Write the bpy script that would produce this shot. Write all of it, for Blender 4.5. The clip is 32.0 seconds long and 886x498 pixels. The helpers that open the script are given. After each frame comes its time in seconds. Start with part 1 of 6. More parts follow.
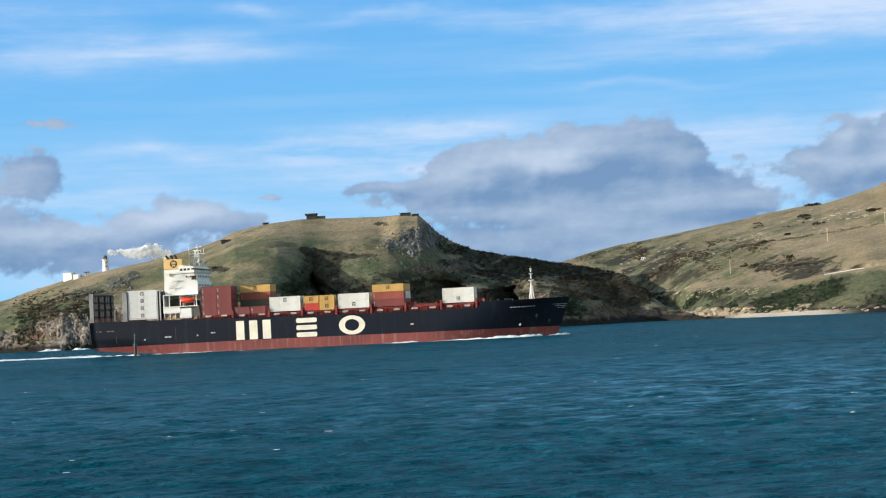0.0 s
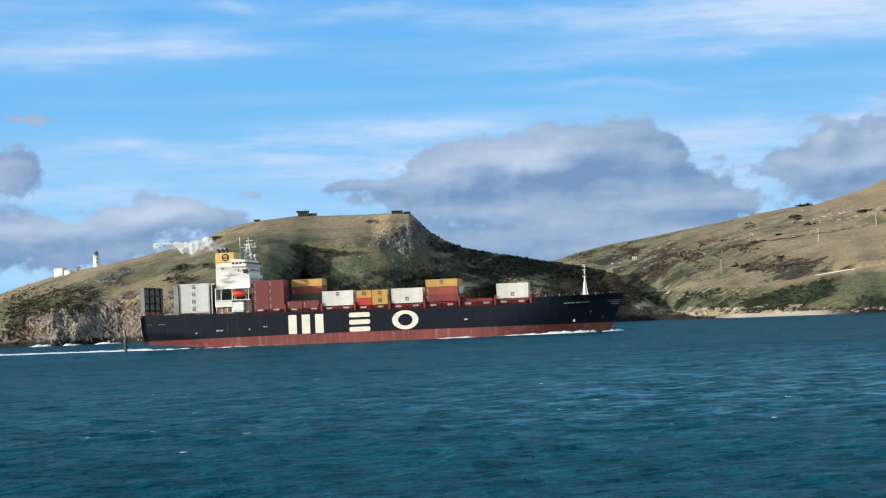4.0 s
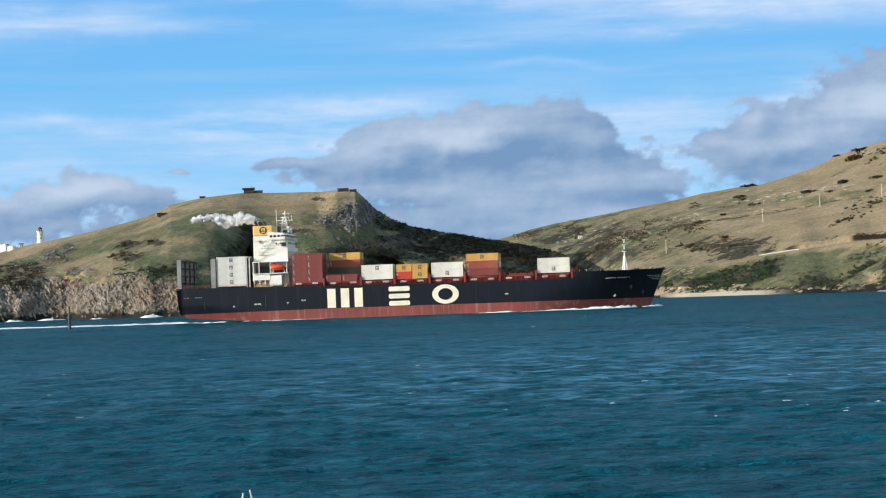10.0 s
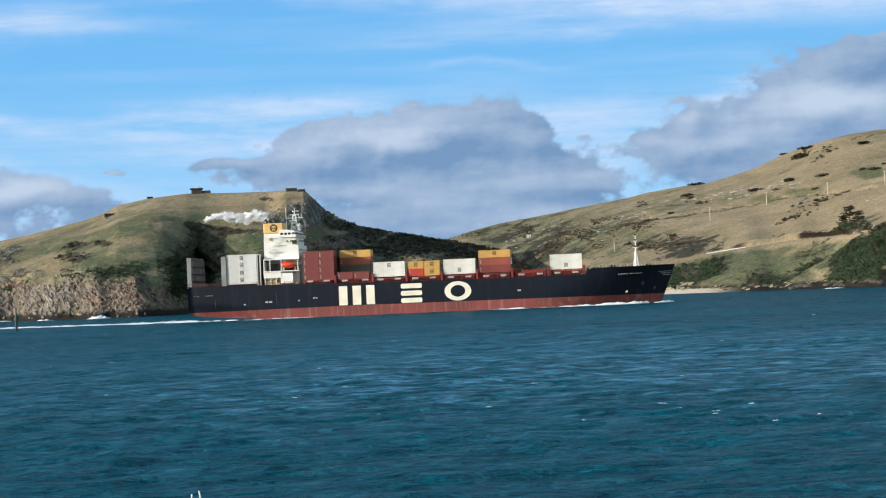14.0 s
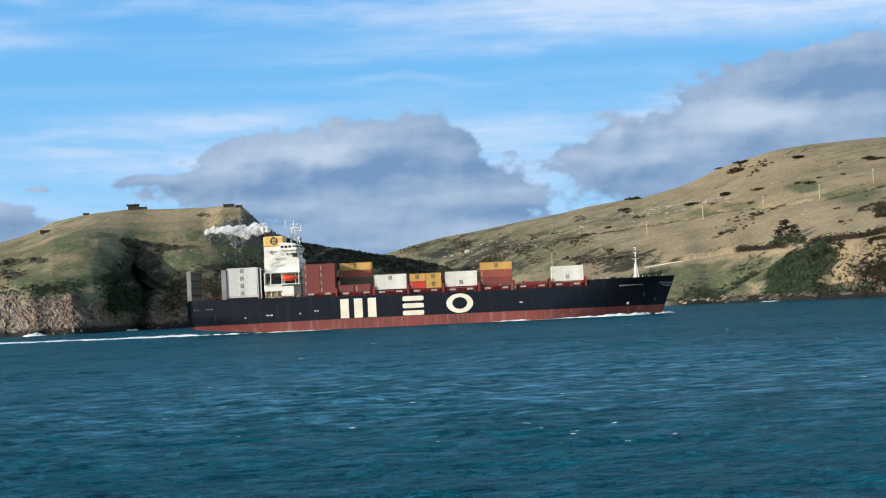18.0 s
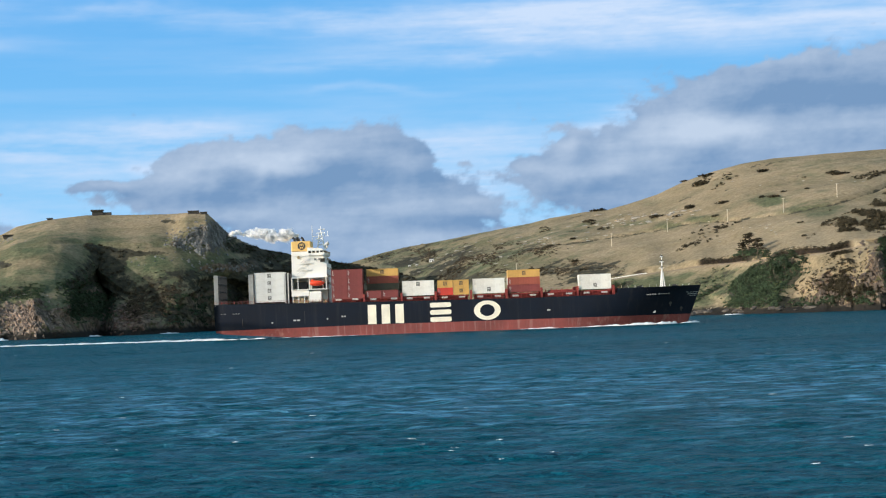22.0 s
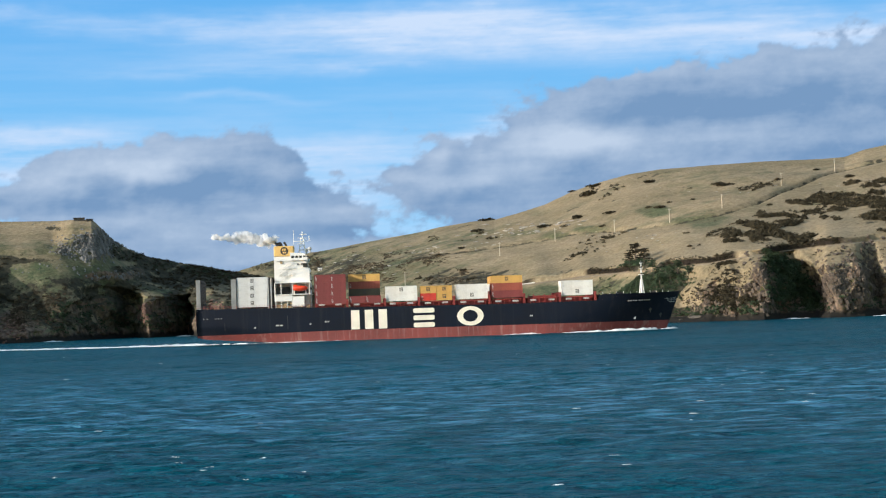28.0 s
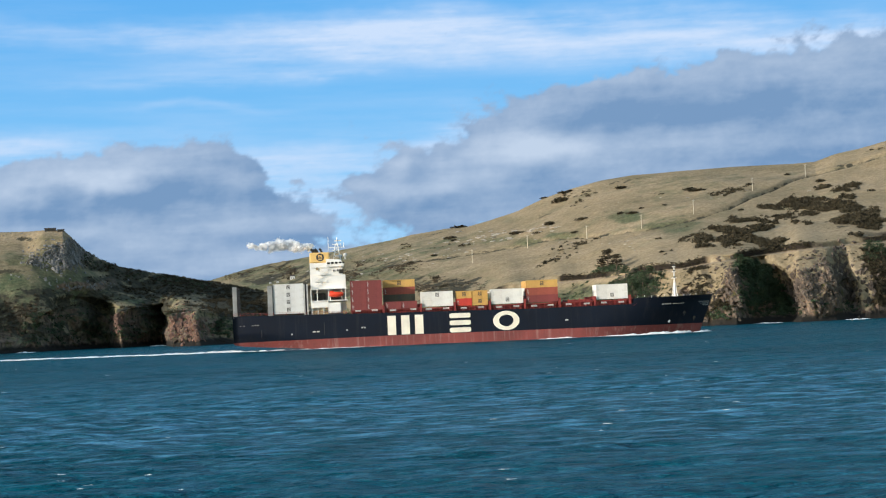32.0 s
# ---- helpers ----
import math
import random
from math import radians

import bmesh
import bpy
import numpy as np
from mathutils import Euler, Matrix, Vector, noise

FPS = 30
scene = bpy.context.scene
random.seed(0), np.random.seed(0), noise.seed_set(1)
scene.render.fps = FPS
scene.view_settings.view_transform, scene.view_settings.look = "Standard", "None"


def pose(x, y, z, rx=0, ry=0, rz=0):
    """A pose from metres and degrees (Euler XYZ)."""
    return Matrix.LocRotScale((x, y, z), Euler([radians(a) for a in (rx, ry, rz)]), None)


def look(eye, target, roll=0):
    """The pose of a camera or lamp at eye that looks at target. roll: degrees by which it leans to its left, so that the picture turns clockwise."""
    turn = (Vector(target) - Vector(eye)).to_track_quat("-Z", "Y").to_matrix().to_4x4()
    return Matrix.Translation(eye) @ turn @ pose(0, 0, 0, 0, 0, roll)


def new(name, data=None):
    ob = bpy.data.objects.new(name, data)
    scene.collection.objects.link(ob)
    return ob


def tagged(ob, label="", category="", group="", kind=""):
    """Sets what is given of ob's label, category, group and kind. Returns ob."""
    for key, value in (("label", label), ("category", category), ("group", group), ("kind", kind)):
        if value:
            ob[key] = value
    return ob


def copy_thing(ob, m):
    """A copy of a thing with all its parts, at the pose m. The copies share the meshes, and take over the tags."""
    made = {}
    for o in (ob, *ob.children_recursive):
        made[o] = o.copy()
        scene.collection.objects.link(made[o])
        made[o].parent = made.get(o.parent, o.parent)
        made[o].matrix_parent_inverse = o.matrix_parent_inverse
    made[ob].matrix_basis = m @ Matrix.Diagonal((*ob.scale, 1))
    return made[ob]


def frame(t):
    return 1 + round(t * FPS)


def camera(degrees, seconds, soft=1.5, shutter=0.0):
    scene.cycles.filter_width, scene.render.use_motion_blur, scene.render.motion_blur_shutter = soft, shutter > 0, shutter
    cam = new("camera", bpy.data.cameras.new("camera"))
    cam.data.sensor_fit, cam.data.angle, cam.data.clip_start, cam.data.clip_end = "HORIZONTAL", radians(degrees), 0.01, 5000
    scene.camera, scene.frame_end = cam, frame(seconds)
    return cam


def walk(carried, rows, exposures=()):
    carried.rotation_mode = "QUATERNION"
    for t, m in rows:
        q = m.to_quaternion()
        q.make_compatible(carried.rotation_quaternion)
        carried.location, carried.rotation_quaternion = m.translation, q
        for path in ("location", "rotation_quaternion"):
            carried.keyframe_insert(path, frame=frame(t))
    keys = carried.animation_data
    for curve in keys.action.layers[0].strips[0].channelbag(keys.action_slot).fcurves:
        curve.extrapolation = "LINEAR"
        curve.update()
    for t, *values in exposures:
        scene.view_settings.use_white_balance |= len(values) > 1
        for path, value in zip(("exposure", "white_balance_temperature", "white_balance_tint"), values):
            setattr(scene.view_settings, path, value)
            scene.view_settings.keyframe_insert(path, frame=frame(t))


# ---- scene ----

# The observer stands on a bank 8.2 m above the harbour and pans by hand.
EYE_Z = 8.18
EYE = (0.0, 0.0, EYE_Z)
F = 3250.0                      # the lens in the units of the angular heights below
LENS = 27.13
END = 32.0

# seconds, bearing, tilt, roll (degrees)
VIEWS = [
    (0.0, -1.019, 2.158, -2.83), (0.5, -0.867, 2.564, -2.75), (1.0, -1.007, 2.776, -2.64), (1.5, -0.801, 2.638, -2.57),
    (2.0, -0.747, 2.311, -2.58), (2.5, -0.857, 2.235, -2.57), (3.0, -0.884, 2.209, -2.57), (3.5, -0.803, 2.244, -2.50),
    (5.5, -0.678, 1.250, -2.39), (6.0, -0.060, 1.685, -2.60), (6.5, 0.479, 2.064, -2.64), (7.0, 0.377, 2.057, -2.43),
    (7.5, 0.277, 2.062, -2.28), (8.0, 0.254, 2.012, -2.15), (8.5, 0.248, 1.766, -2.12), (9.0, 0.466, 1.594, -2.29),
    (9.5, 0.780, 1.362, -2.27), (10.0, 0.907, 1.339, -2.17), (10.5, 1.038, 1.280, -2.17), (11.0, 1.115, 0.931, -2.02),
    (11.5, 2.006, 0.954, -1.99), (12.0, 2.235, 1.000, -2.08), (12.5, 2.339, 0.758, -2.13), (13.0, 2.850, 0.712, -2.26),
    (13.5, 2.696, 1.032, -2.48), (14.0, 2.502, 1.257, -2.46), (14.5, 2.849, 1.530, -2.32), (16.5, 3.193, 1.237, -2.29),
    (17.0, 4.034, 1.352, -2.55), (17.5, 4.404, 1.655, -2.73), (18.0, 4.452, 1.643, -2.77), (18.5, 4.419, 1.670, -2.50),
    (19.0, 4.398, 1.888, -2.27), (19.5, 4.517, 1.920, -2.12), (20.0, 4.653, 1.899, -2.07), (20.5, 4.737, 2.017, -2.13),
    (21.0, 4.861, 2.120, -2.15), (21.5, 5.153, 1.982, -2.07), (22.0, 5.562, 1.891, -2.13), (22.5, 6.032, 1.880, -2.20),
    (23.0, 6.511, 1.962, -2.30), (23.5, 6.821, 2.066, -2.14), (24.0, 6.996, 2.058, -2.02), (24.5, 7.164, 2.124, -2.08),
    (26.5, 8.174, 2.088, -1.67), (27.0, 8.564, 2.025, -1.98), (27.5, 8.798, 2.001, -2.22), (28.0, 9.049, 2.044, -1.97),
    (28.5, 9.132, 2.239, -1.89), (29.0, 9.126, 2.300, -1.93), (29.5, 9.136, 2.278, -1.85), (30.0, 9.240, 2.367, -1.86),
    (30.5, 9.475, 2.489, -1.98), (31.0, 9.746, 2.352, -2.21), (31.5, 9.822, 2.295, -2.37), (32.0, 9.914, 2.244, -2.46),
]


def aim(az, el, roll):
    a, e = radians(az), radians(el)
    way = Vector((math.sin(a) * math.cos(e), math.cos(a) * math.cos(e), math.sin(e)))
    return look(EYE, Vector(EYE) + way * 100, roll)


cam = camera(LENS, END, soft=1.2)
walk(cam, [(t, aim(az, el, roll)) for t, az, el, roll in VIEWS])

# ---- light: low winter sun from behind the observer's left shoulder ----
SUN_AZ, SUN_EL = -110.0, 15.5
world = bpy.data.worlds.new("sky")
scene.world = world
world.use_nodes = True
wn = world.node_tree.nodes
wn.clear()
w_out = wn.new("ShaderNodeOutputWorld")
w_bg = wn.new("ShaderNodeBackground")
w_sky = wn.new("ShaderNodeTexSky")
w_sky.sky_type = "NISHITA"
w_sky.sun_disc = False
w_sky.sun_elevation = radians(SUN_EL)
w_sky.sun_rotation = radians(SUN_AZ)
w_sky.ozone_density, w_sky.air_density = 2.0, 1.5
w_bg.inputs["Strength"].default_value = 0.15
world.node_tree.links.new(w_sky.outputs[0], w_bg.inputs[0])
world.node_tree.links.new(w_bg.outputs[0], w_out.inputs[0])

sun_way = Vector((math.sin(radians(SUN_AZ)) * math.cos(radians(SUN_EL)),
                  math.cos(radians(SUN_AZ)) * math.cos(radians(SUN_EL)), math.sin(radians(SUN_EL))))
sun = new("sun", bpy.data.lights.new("sun", "SUN"))
sun.data.energy = 3.25
sun.data.angle = radians(0.5)
sun.data.color = (1.0, 0.955, 0.90)
sun.matrix_world = look(sun_way * 500, (0, 0, 0))
scene.view_settings.exposure = 0.6

# ---- small tools ----
def lattice(ix, iy, iz, seed):
    h = (ix.astype(np.int64) * 374761393 + iy.astype(np.int64) * 668265263 + iz.astype(np.int64) * 2147483647 + seed * 974711) & 0xFFFFFFFF
    h = ((h ^ (h >> 13)) * 1274126177) & 0xFFFFFFFF
    h = h ^ (h >> 16)
    return (h & 0xFFFFFF) / float(0xFFFFFF) * 2 - 1


def vnoise(x, y, z=None, seed=0):
    """Smooth value noise, -1 to 1."""
    z = np.zeros_like(x) if z is None else z
    ix, iy, iz = np.floor(x), np.floor(y), np.floor(z)
    fx, fy, fz = x - ix, y - iy, z - iz
    fx, fy, fz = [q * q * q * (q * (q * 6 - 15) + 10) for q in (fx, fy, fz)]
    total = 0
    for dx in (0, 1):
        for dy in (0, 1):
            for dz in (0, 1):
                w = (fx if dx else 1 - fx) * (fy if dy else 1 - fy) * (fz if dz else 1 - fz)
                total = total + w * lattice(ix + dx, iy + dy, iz + dz, seed)
    return total


def fbm(x, y, z=None, octaves=4, seed=0, gain=0.5):
    out, amp, norm = 0, 1.0, 0.0
    z = np.zeros_like(x) if z is None else z
    for k in range(octaves):
        s = 2.03 ** k
        out = out + amp * vnoise(x * s + 17.3 * k, y * s - 9.1 * k, z * s + 3.7 * k, seed + k)
        norm += amp
        amp *= gain
    return out / norm


def smooth(a, b, x):
    q = np.clip((x - a) / (b - a), 0, 1)
    return q * q * (3 - 2 * q)


def grid_mesh(name, P):
    """A mesh from an array of rows x columns of places."""
    n, m = P.shape[:2]
    me = bpy.data.meshes.new(name)
    i = np.arange(n * m).reshape(n, m)
    q = np.stack([i[:-1, :-1], i[:-1, 1:], i[1:, 1:], i[1:, :-1]], -1).reshape(-1, 4)
    me.vertices.add(n * m)
    me.vertices.foreach_set("co", P.reshape(-1).astype(np.float32))
    me.loops.add(q.size)
    me.loops.foreach_set("vertex_index", q.reshape(-1).astype(np.int32))
    me.polygons.add(len(q))
    me.polygons.foreach_set("loop_start", np.arange(0, q.size, 4, dtype=np.int32))
    me.update(calc_edges=True)
    me.polygons.foreach_set("use_smooth", np.ones(len(q), dtype=bool))
    return me


def give(me, name, values):
    a = me.attributes.new(name, "FLOAT", "POINT")
    a.data.foreach_set("value", values.reshape(-1).astype(np.float32))


def part(name, bm, material, parent, label=""):
    me = bpy.data.meshes.new(name)
    bm.to_mesh(me)
    bm.free()
    me.materials.append(material)
    ob = new(name, me)
    ob.parent = parent
    if label:
        ob["label"] = label
    return ob


def box(bm, x0, x1, y0, y1, z0, z1, bevel=0.0):
    r = bmesh.ops.create_cube(bm, size=1.0, matrix=Matrix.Translation(((x0 + x1) / 2, (y0 + y1) / 2, (z0 + z1) / 2))
                              @ Matrix.Diagonal((abs(x1 - x0), abs(y1 - y0), abs(z1 - z0), 1)))
    if bevel:
        edges = {e for v in r["verts"] for e in v.link_edges}
        bmesh.ops.bevel(bm, geom=list(edges), offset=bevel, segments=1, affect="EDGES")
    return r["verts"]


def rod(bm, a, b, r, n=6, r2=None):
    a, b = Vector(a), Vector(b)
    d = b - a
    m = Matrix.Translation((a + b) / 2) @ d.to_track_quat("Z", "Y").to_matrix().to_4x4()
    return bmesh.ops.create_cone(bm, cap_ends=True, segments=n, radius1=r, radius2=r if r2 is None else r2, depth=d.length, matrix=m)["verts"]


# ---- materials ----
def material(name, base, rough=0.6, metal=0.0, vary=0.15, scale=1.0, bump=0.1, dark=None, spec=0.5, detail=4.0, coords="Object"):
    """A painted or natural surface: two scales of tone, stains and fine relief."""
    m = bpy.data.materials.new(name)
    m.use_nodes = True
    n, l = m.node_tree.nodes, m.node_tree.links
    p = n["Principled BSDF"]
    p.inputs["Roughness"].default_value = rough
    p.inputs["Metallic"].default_value = metal
    p.inputs["Specular IOR Level"].default_value = spec
    c = n.new("ShaderNodeTexCoord")
    big, fine = n.new("ShaderNodeTexNoise"), n.new("ShaderNodeTexNoise")
    big.inputs["Scale"].default_value = 0.35 * scale
    big.inputs["Detail"].default_value = detail
    fine.inputs["Scale"].default_value = 4.0 * scale
    fine.inputs["Detail"].default_value = 3.0
    for t in (big, fine):
        l.new(c.outputs[coords], t.inputs["Vector"])
    a = n.new("ShaderNodeMix")
    a.data_type = "RGBA"
    d = dark or [q * (1 - 2.2 * vary) for q in base]
    a.inputs["A"].default_value = (*[max(q, 0) for q in d], 1)
    a.inputs["B"].default_value = (*[min(q * (1 + 0.6 * vary), 1) for q in base], 1)
    r = n.new("ShaderNodeMapRange")
    r.inputs["From Min"].default_value, r.inputs["From Max"].default_value = 0.25, 0.62
    mixn = n.new("ShaderNodeMath")
    mixn.operation = "MULTIPLY_ADD"
    mixn.inputs[1].default_value = 0.35
    l.new(fine.outputs["Fac"], mixn.inputs[0])
    sub = n.new("ShaderNodeMath")
    sub.operation = "MULTIPLY"
    sub.inputs[1].default_value = 0.65
    l.new(big.outputs["Fac"], sub.inputs[0])
    l.new(sub.outputs[0], mixn.inputs[2])
    l.new(mixn.outputs[0], r.inputs["Value"])
    l.new(r.outputs[0], a.inputs["Factor"])
    l.new(a.outputs["Result"], p.inputs["Base Color"])
    if bump:
        b = n.new("ShaderNodeBump")
        b.inputs["Strength"].default_value = bump
        b.inputs["Distance"].default_value = 0.05
        l.new(fine.outputs["Fac"], b.inputs["Height"])
        l.new(b.outputs[0], p.inputs["Normal"])
    return m


def stained(m, tone, amount, squash=(0.9, 0.9, 0.05), lo=0.52, hi=0.70):
    """Adds run-down streaks of another tone to a painted steel side."""
    n, l = m.node_tree.nodes, m.node_tree.links
    p = n["Principled BSDF"]
    old = p.inputs["Base Color"].links[0].from_socket
    c, k, t, r, x = [n.new("ShaderNode" + q) for q in ("TexCoord", "Mapping", "TexNoise", "MapRange", "Mix")]
    k.inputs["Scale"].default_value = squash
    t.inputs["Scale"].default_value = 0.55
    t.inputs["Detail"].default_value = 6.0
    t.inputs["Roughness"].default_value = 0.7
    r.inputs["From Min"].default_value, r.inputs["From Max"].default_value = lo, hi
    r.inputs["To Max"].default_value = amount
    x.data_type = "RGBA"
    x.inputs["B"].default_value = (*tone, 1)
    l.new(c.outputs["Object"], k.inputs["Vector"])
    l.new(k.outputs[0], t.inputs["Vector"])
    l.new(t.outputs["Fac"], r.inputs["Value"])
    l.new(r.outputs[0], x.inputs["Factor"])
    l.new(old, x.inputs["A"])
    l.new(x.outputs["Result"], p.inputs["Base Color"])
    return m

# ---- land: heights as angular heights over the eye's level, seen from the bank ----
def height(ang, d):
    return EYE_Z + ang / F * d


def curve(az, *pairs):
    """A smooth line through (bearing, value) pairs."""
    x, y = np.array(pairs[0::2], float), np.array(pairs[1::2], float)
    fine = np.linspace(x[0], x[-1], 3000)
    v = np.interp(fine, x, y)
    k = 13
    w = np.hanning(k + 2)[1:-1]
    v = np.convolve(np.pad(v, k // 2, mode="edge"), w / w.sum(), mode="valid")
    return np.interp(az, fine, v)


def slope_sheet(az, nodes, counts):
    """Rows of (distance, height) between lines of nodes, counts steps each."""
    D, Z, S = [], [], []
    for k in range(len(nodes) - 1):
        (d0, z0), (d1, z1) = nodes[k], nodes[k + 1]
        for q in np.linspace(0, 1, counts[k], endpoint=(k == len(nodes) - 2)):
            D.append(d0 + (d1 - d0) * q)
            Z.append(z0 + (z1 - z0) * q)
            S.append(np.full_like(az, k + q))
    return np.array(D), np.array(Z), np.array(S)


def soften(A, n):
    for _ in range(n):
        B = A.copy()
        B[1:-1] = 0.25 * A[:-2] + 0.5 * A[1:-1] + 0.25 * A[2:]
        A = B
    return A


def places(az, D, Z):
    a = np.radians(az if az.ndim == 2 else az[None, :])
    return np.stack([D * np.sin(a), D * np.cos(a), Z], -1)


def bumps(az, *triples):
    """Sum of soft humps: bearing, half-width, height."""
    out = np.zeros_like(az)
    for c, w, h in zip(triples[0::3], triples[1::3], triples[2::3]):
        out = out + h * np.exp(-((az - c) / w) ** 2)
    return out


# The headland with the lighthouse, the long green slope, the crag and the low point.
hz = np.linspace(-18, 7.6, 900)
h_top = curve(hz, -18, 30, -16, 50, -14.4, 70, -13.5, 86, -12.8, 98, -11.6, 111, -10.1, 127, -8.5, 148, -7.9, 160, -7.5, 172, -6.6, 182,
              -5.4, 188, -4, 188, -1.75, 186, -1.5, 173, -1.2, 151, -0.6, 132, 0.1, 116, 0.8, 108, 2.3, 89, 3.0, 84, 3.9, 73, 4.5, 61,
              4.9, 47, 5.4, 21, 5.8, 2, 6.4, -14, 7.6, -23)
h_top_d = curve(hz, -18, 1560, -11.4, 1345, -5, 1325, -1.6, 1290, -0.6, 1335, 0.1, 1355, 1, 1375, 2, 1390, 3, 1395, 4.2, 1340, 5.2, 1225, 7.6, 1110)
h_shore = curve(hz, -18, 1270, -13.6, 1190, -12.8, 1150, -11.6, 1168, -10.7, 1150, -9.9, 1112, -7.0, 1060, -6.25, 1068, -6.0, 1080, -4.95, 1152, -4.65, 1112, -3.9, 1108, -3.65, 1122,
                -2.0, 1166, -0.35, 1198, -0.15, 1182, 1.15, 1218, 1.4, 1090, 2.3, 1070, 2.6, 1078, 3.4, 1102, 4.2, 1126, 5.0, 1146, 5.8, 1140, 6.5, 1106, 7.6, 1080)
h_cliff = curve(hz, -18, 12, -14.4, 22, -12.7, 41, -9.8, 45, -8.2, 46, -7.2, 43, -6.2, 52, -5.2, 66, -4.3, 40, -3.3, 40, -2, 44, -0.6, 50,
                0.3, 49, 1.0, 40, 1.4, 32, 1.9, 33, 2.6, 27, 3.5, 17, 5, 4, 5.8, -12, 7.6, -25)
h_shore = h_shore + 7 * vnoise(hz * 1.1, hz * 0, seed=5) + 2.0 * vnoise(hz * 3.2, hz * 0, seed=6)
h_cliff_d = h_shore + np.clip(16 + 0.25 * (h_cliff + 25), 6, 40) * (1 - 0.5 * smooth(-3.2, -2.6, hz) * (1 - smooth(1.3, 1.8, hz))) + 5 * vnoise(hz * 0.9, hz * 0, seed=8)
h_cliff_z = height(h_cliff, h_cliff_d) + 2.2 * vnoise(hz * 1.3, hz * 0, seed=9) + 1.0 * vnoise(hz * 4.1, hz * 0, seed=10)
h_top_d = np.maximum(h_top_d, h_cliff_d + 20)
h_top_z = height(h_top, h_top_d)
def broad(v, k=121):
    w = np.hanning(k + 2)[1:-1]
    return np.convolve(np.pad(v, k // 2, mode="edge"), w / w.sum(), mode="valid")


h_lee_d, h_lee_z = broad(h_cliff_d), broad(h_cliff_z)
h_mid_d = np.maximum(h_lee_d + curve(hz, -18, 0.5, -9, 0.5, -7.6, 0.46, -6.2, 0.44, -5.1, 0.47, -3, 0.45, 7.6, 0.5) * (h_top_d - h_lee_d), h_cliff_d + 8)
h_mid_z = h_lee_z + (0.60 + bumps(hz, -2.0, 1.0, -0.12)) * (h_top_z - h_lee_z)
lee = smooth(-1.1, -0.3, hz) * (1 - smooth(3.8, 4.6, hz))
hump_d = np.minimum(broad(h_cliff_d, 45) + 70, h_top_d - 60)
h_mid_d = h_mid_d + lee * (np.maximum(hump_d, h_cliff_d + 20) - h_mid_d)
h_mid_z = h_mid_z + lee * (height(h_top - 36 + 6 * vnoise(hz * 1.5, hz * 0, seed=12), h_mid_d) - h_mid_z)
near = np.minimum(broad(h_cliff_d, 45) + 16, h_mid_d - 12)
h_sho_d = np.minimum(np.maximum(near, h_cliff_d + 5), h_top_d - 16)
h_mid_d = np.maximum(h_mid_d, h_sho_d + 6)
h_sho_z = h_lee_z + (h_mid_z - h_lee_z) * np.clip((h_sho_d - h_lee_d) / np.maximum(h_mid_d - h_lee_d, 1), 0.04, 0.8)
HD, HZ, HS = slope_sheet(hz, [(h_shore - 6, np.full_like(hz, -3.0)), (h_shore + 4, np.full_like(hz, 1.2)), (h_cliff_d, h_cliff_z), (h_sho_d, h_sho_z), (h_mid_d, h_mid_z),
                              (h_top_d, h_top_z), (h_top_d + 70, h_top_z - 10), (h_top_d + 260, h_top_z * 0.2 - 6)], [4, 56, 22, 44, 64, 8, 6])
HZ, HD = soften(HZ, 3), soften(HD, 3)
HZ = HZ - (lee[None, :] * 7.0 * np.sin(np.pi * np.clip(HS - 4, 0, 1)) ** 2)
# the deep dark gully in the green slope, and a smaller one beside the spur
def notch(az, left, right, deep, far=0.28):
    """A gully whose one wall falls away slowly and whose other is steep."""
    return deep * np.clip((az - left) / (right - left), 0, 1) * (1 - smooth(right, right + far, az))


lean_h = np.clip(HS - 2, 0, 2) * 0.30
HD = HD + notch(hz[None, :] - lean_h, -6.45, -4.70, 40, 1.9) * smooth(1.2, 1.9, HS) * (1 - smooth(2.3, 4.2, HS))
# two coves in the sea cliff, each with its lit rib and its wall turned from the sun
cove = notch(hz[None, :] + 0.06 * HS, -2.95, -0.48, 46, 0.3) + notch(hz[None, :] + 0.05 * HS, 0.18, 1.22, 34, 0.22)
HD = HD + cove * smooth(0.0, 0.5, HS) * (1 - smooth(2.1, 3.9, HS))
# the crag stands up steeply from the slope below it
steep_q = np.clip(HS - 4, 0, 1)
HZ = HZ + (smooth(-3.0, -2.3, hz) * (1 - smooth(-1.8, -1.35, hz)) * (h_top_z - h_mid_z))[None, :] * 0.85 * ((1 - (1 - steep_q) ** 2.6) - steep_q)
# old sheep terrace with a dark bank
HZ = HZ - 1.8 * np.exp(-((HS - 4.02 - 0.05 * np.sin(hz * 1.7)[None, :]) / 0.05) ** 2) * (smooth(-6.6, -6.0, hz) * (1 - smooth(-3.2, -2.6, hz)))[None, :]


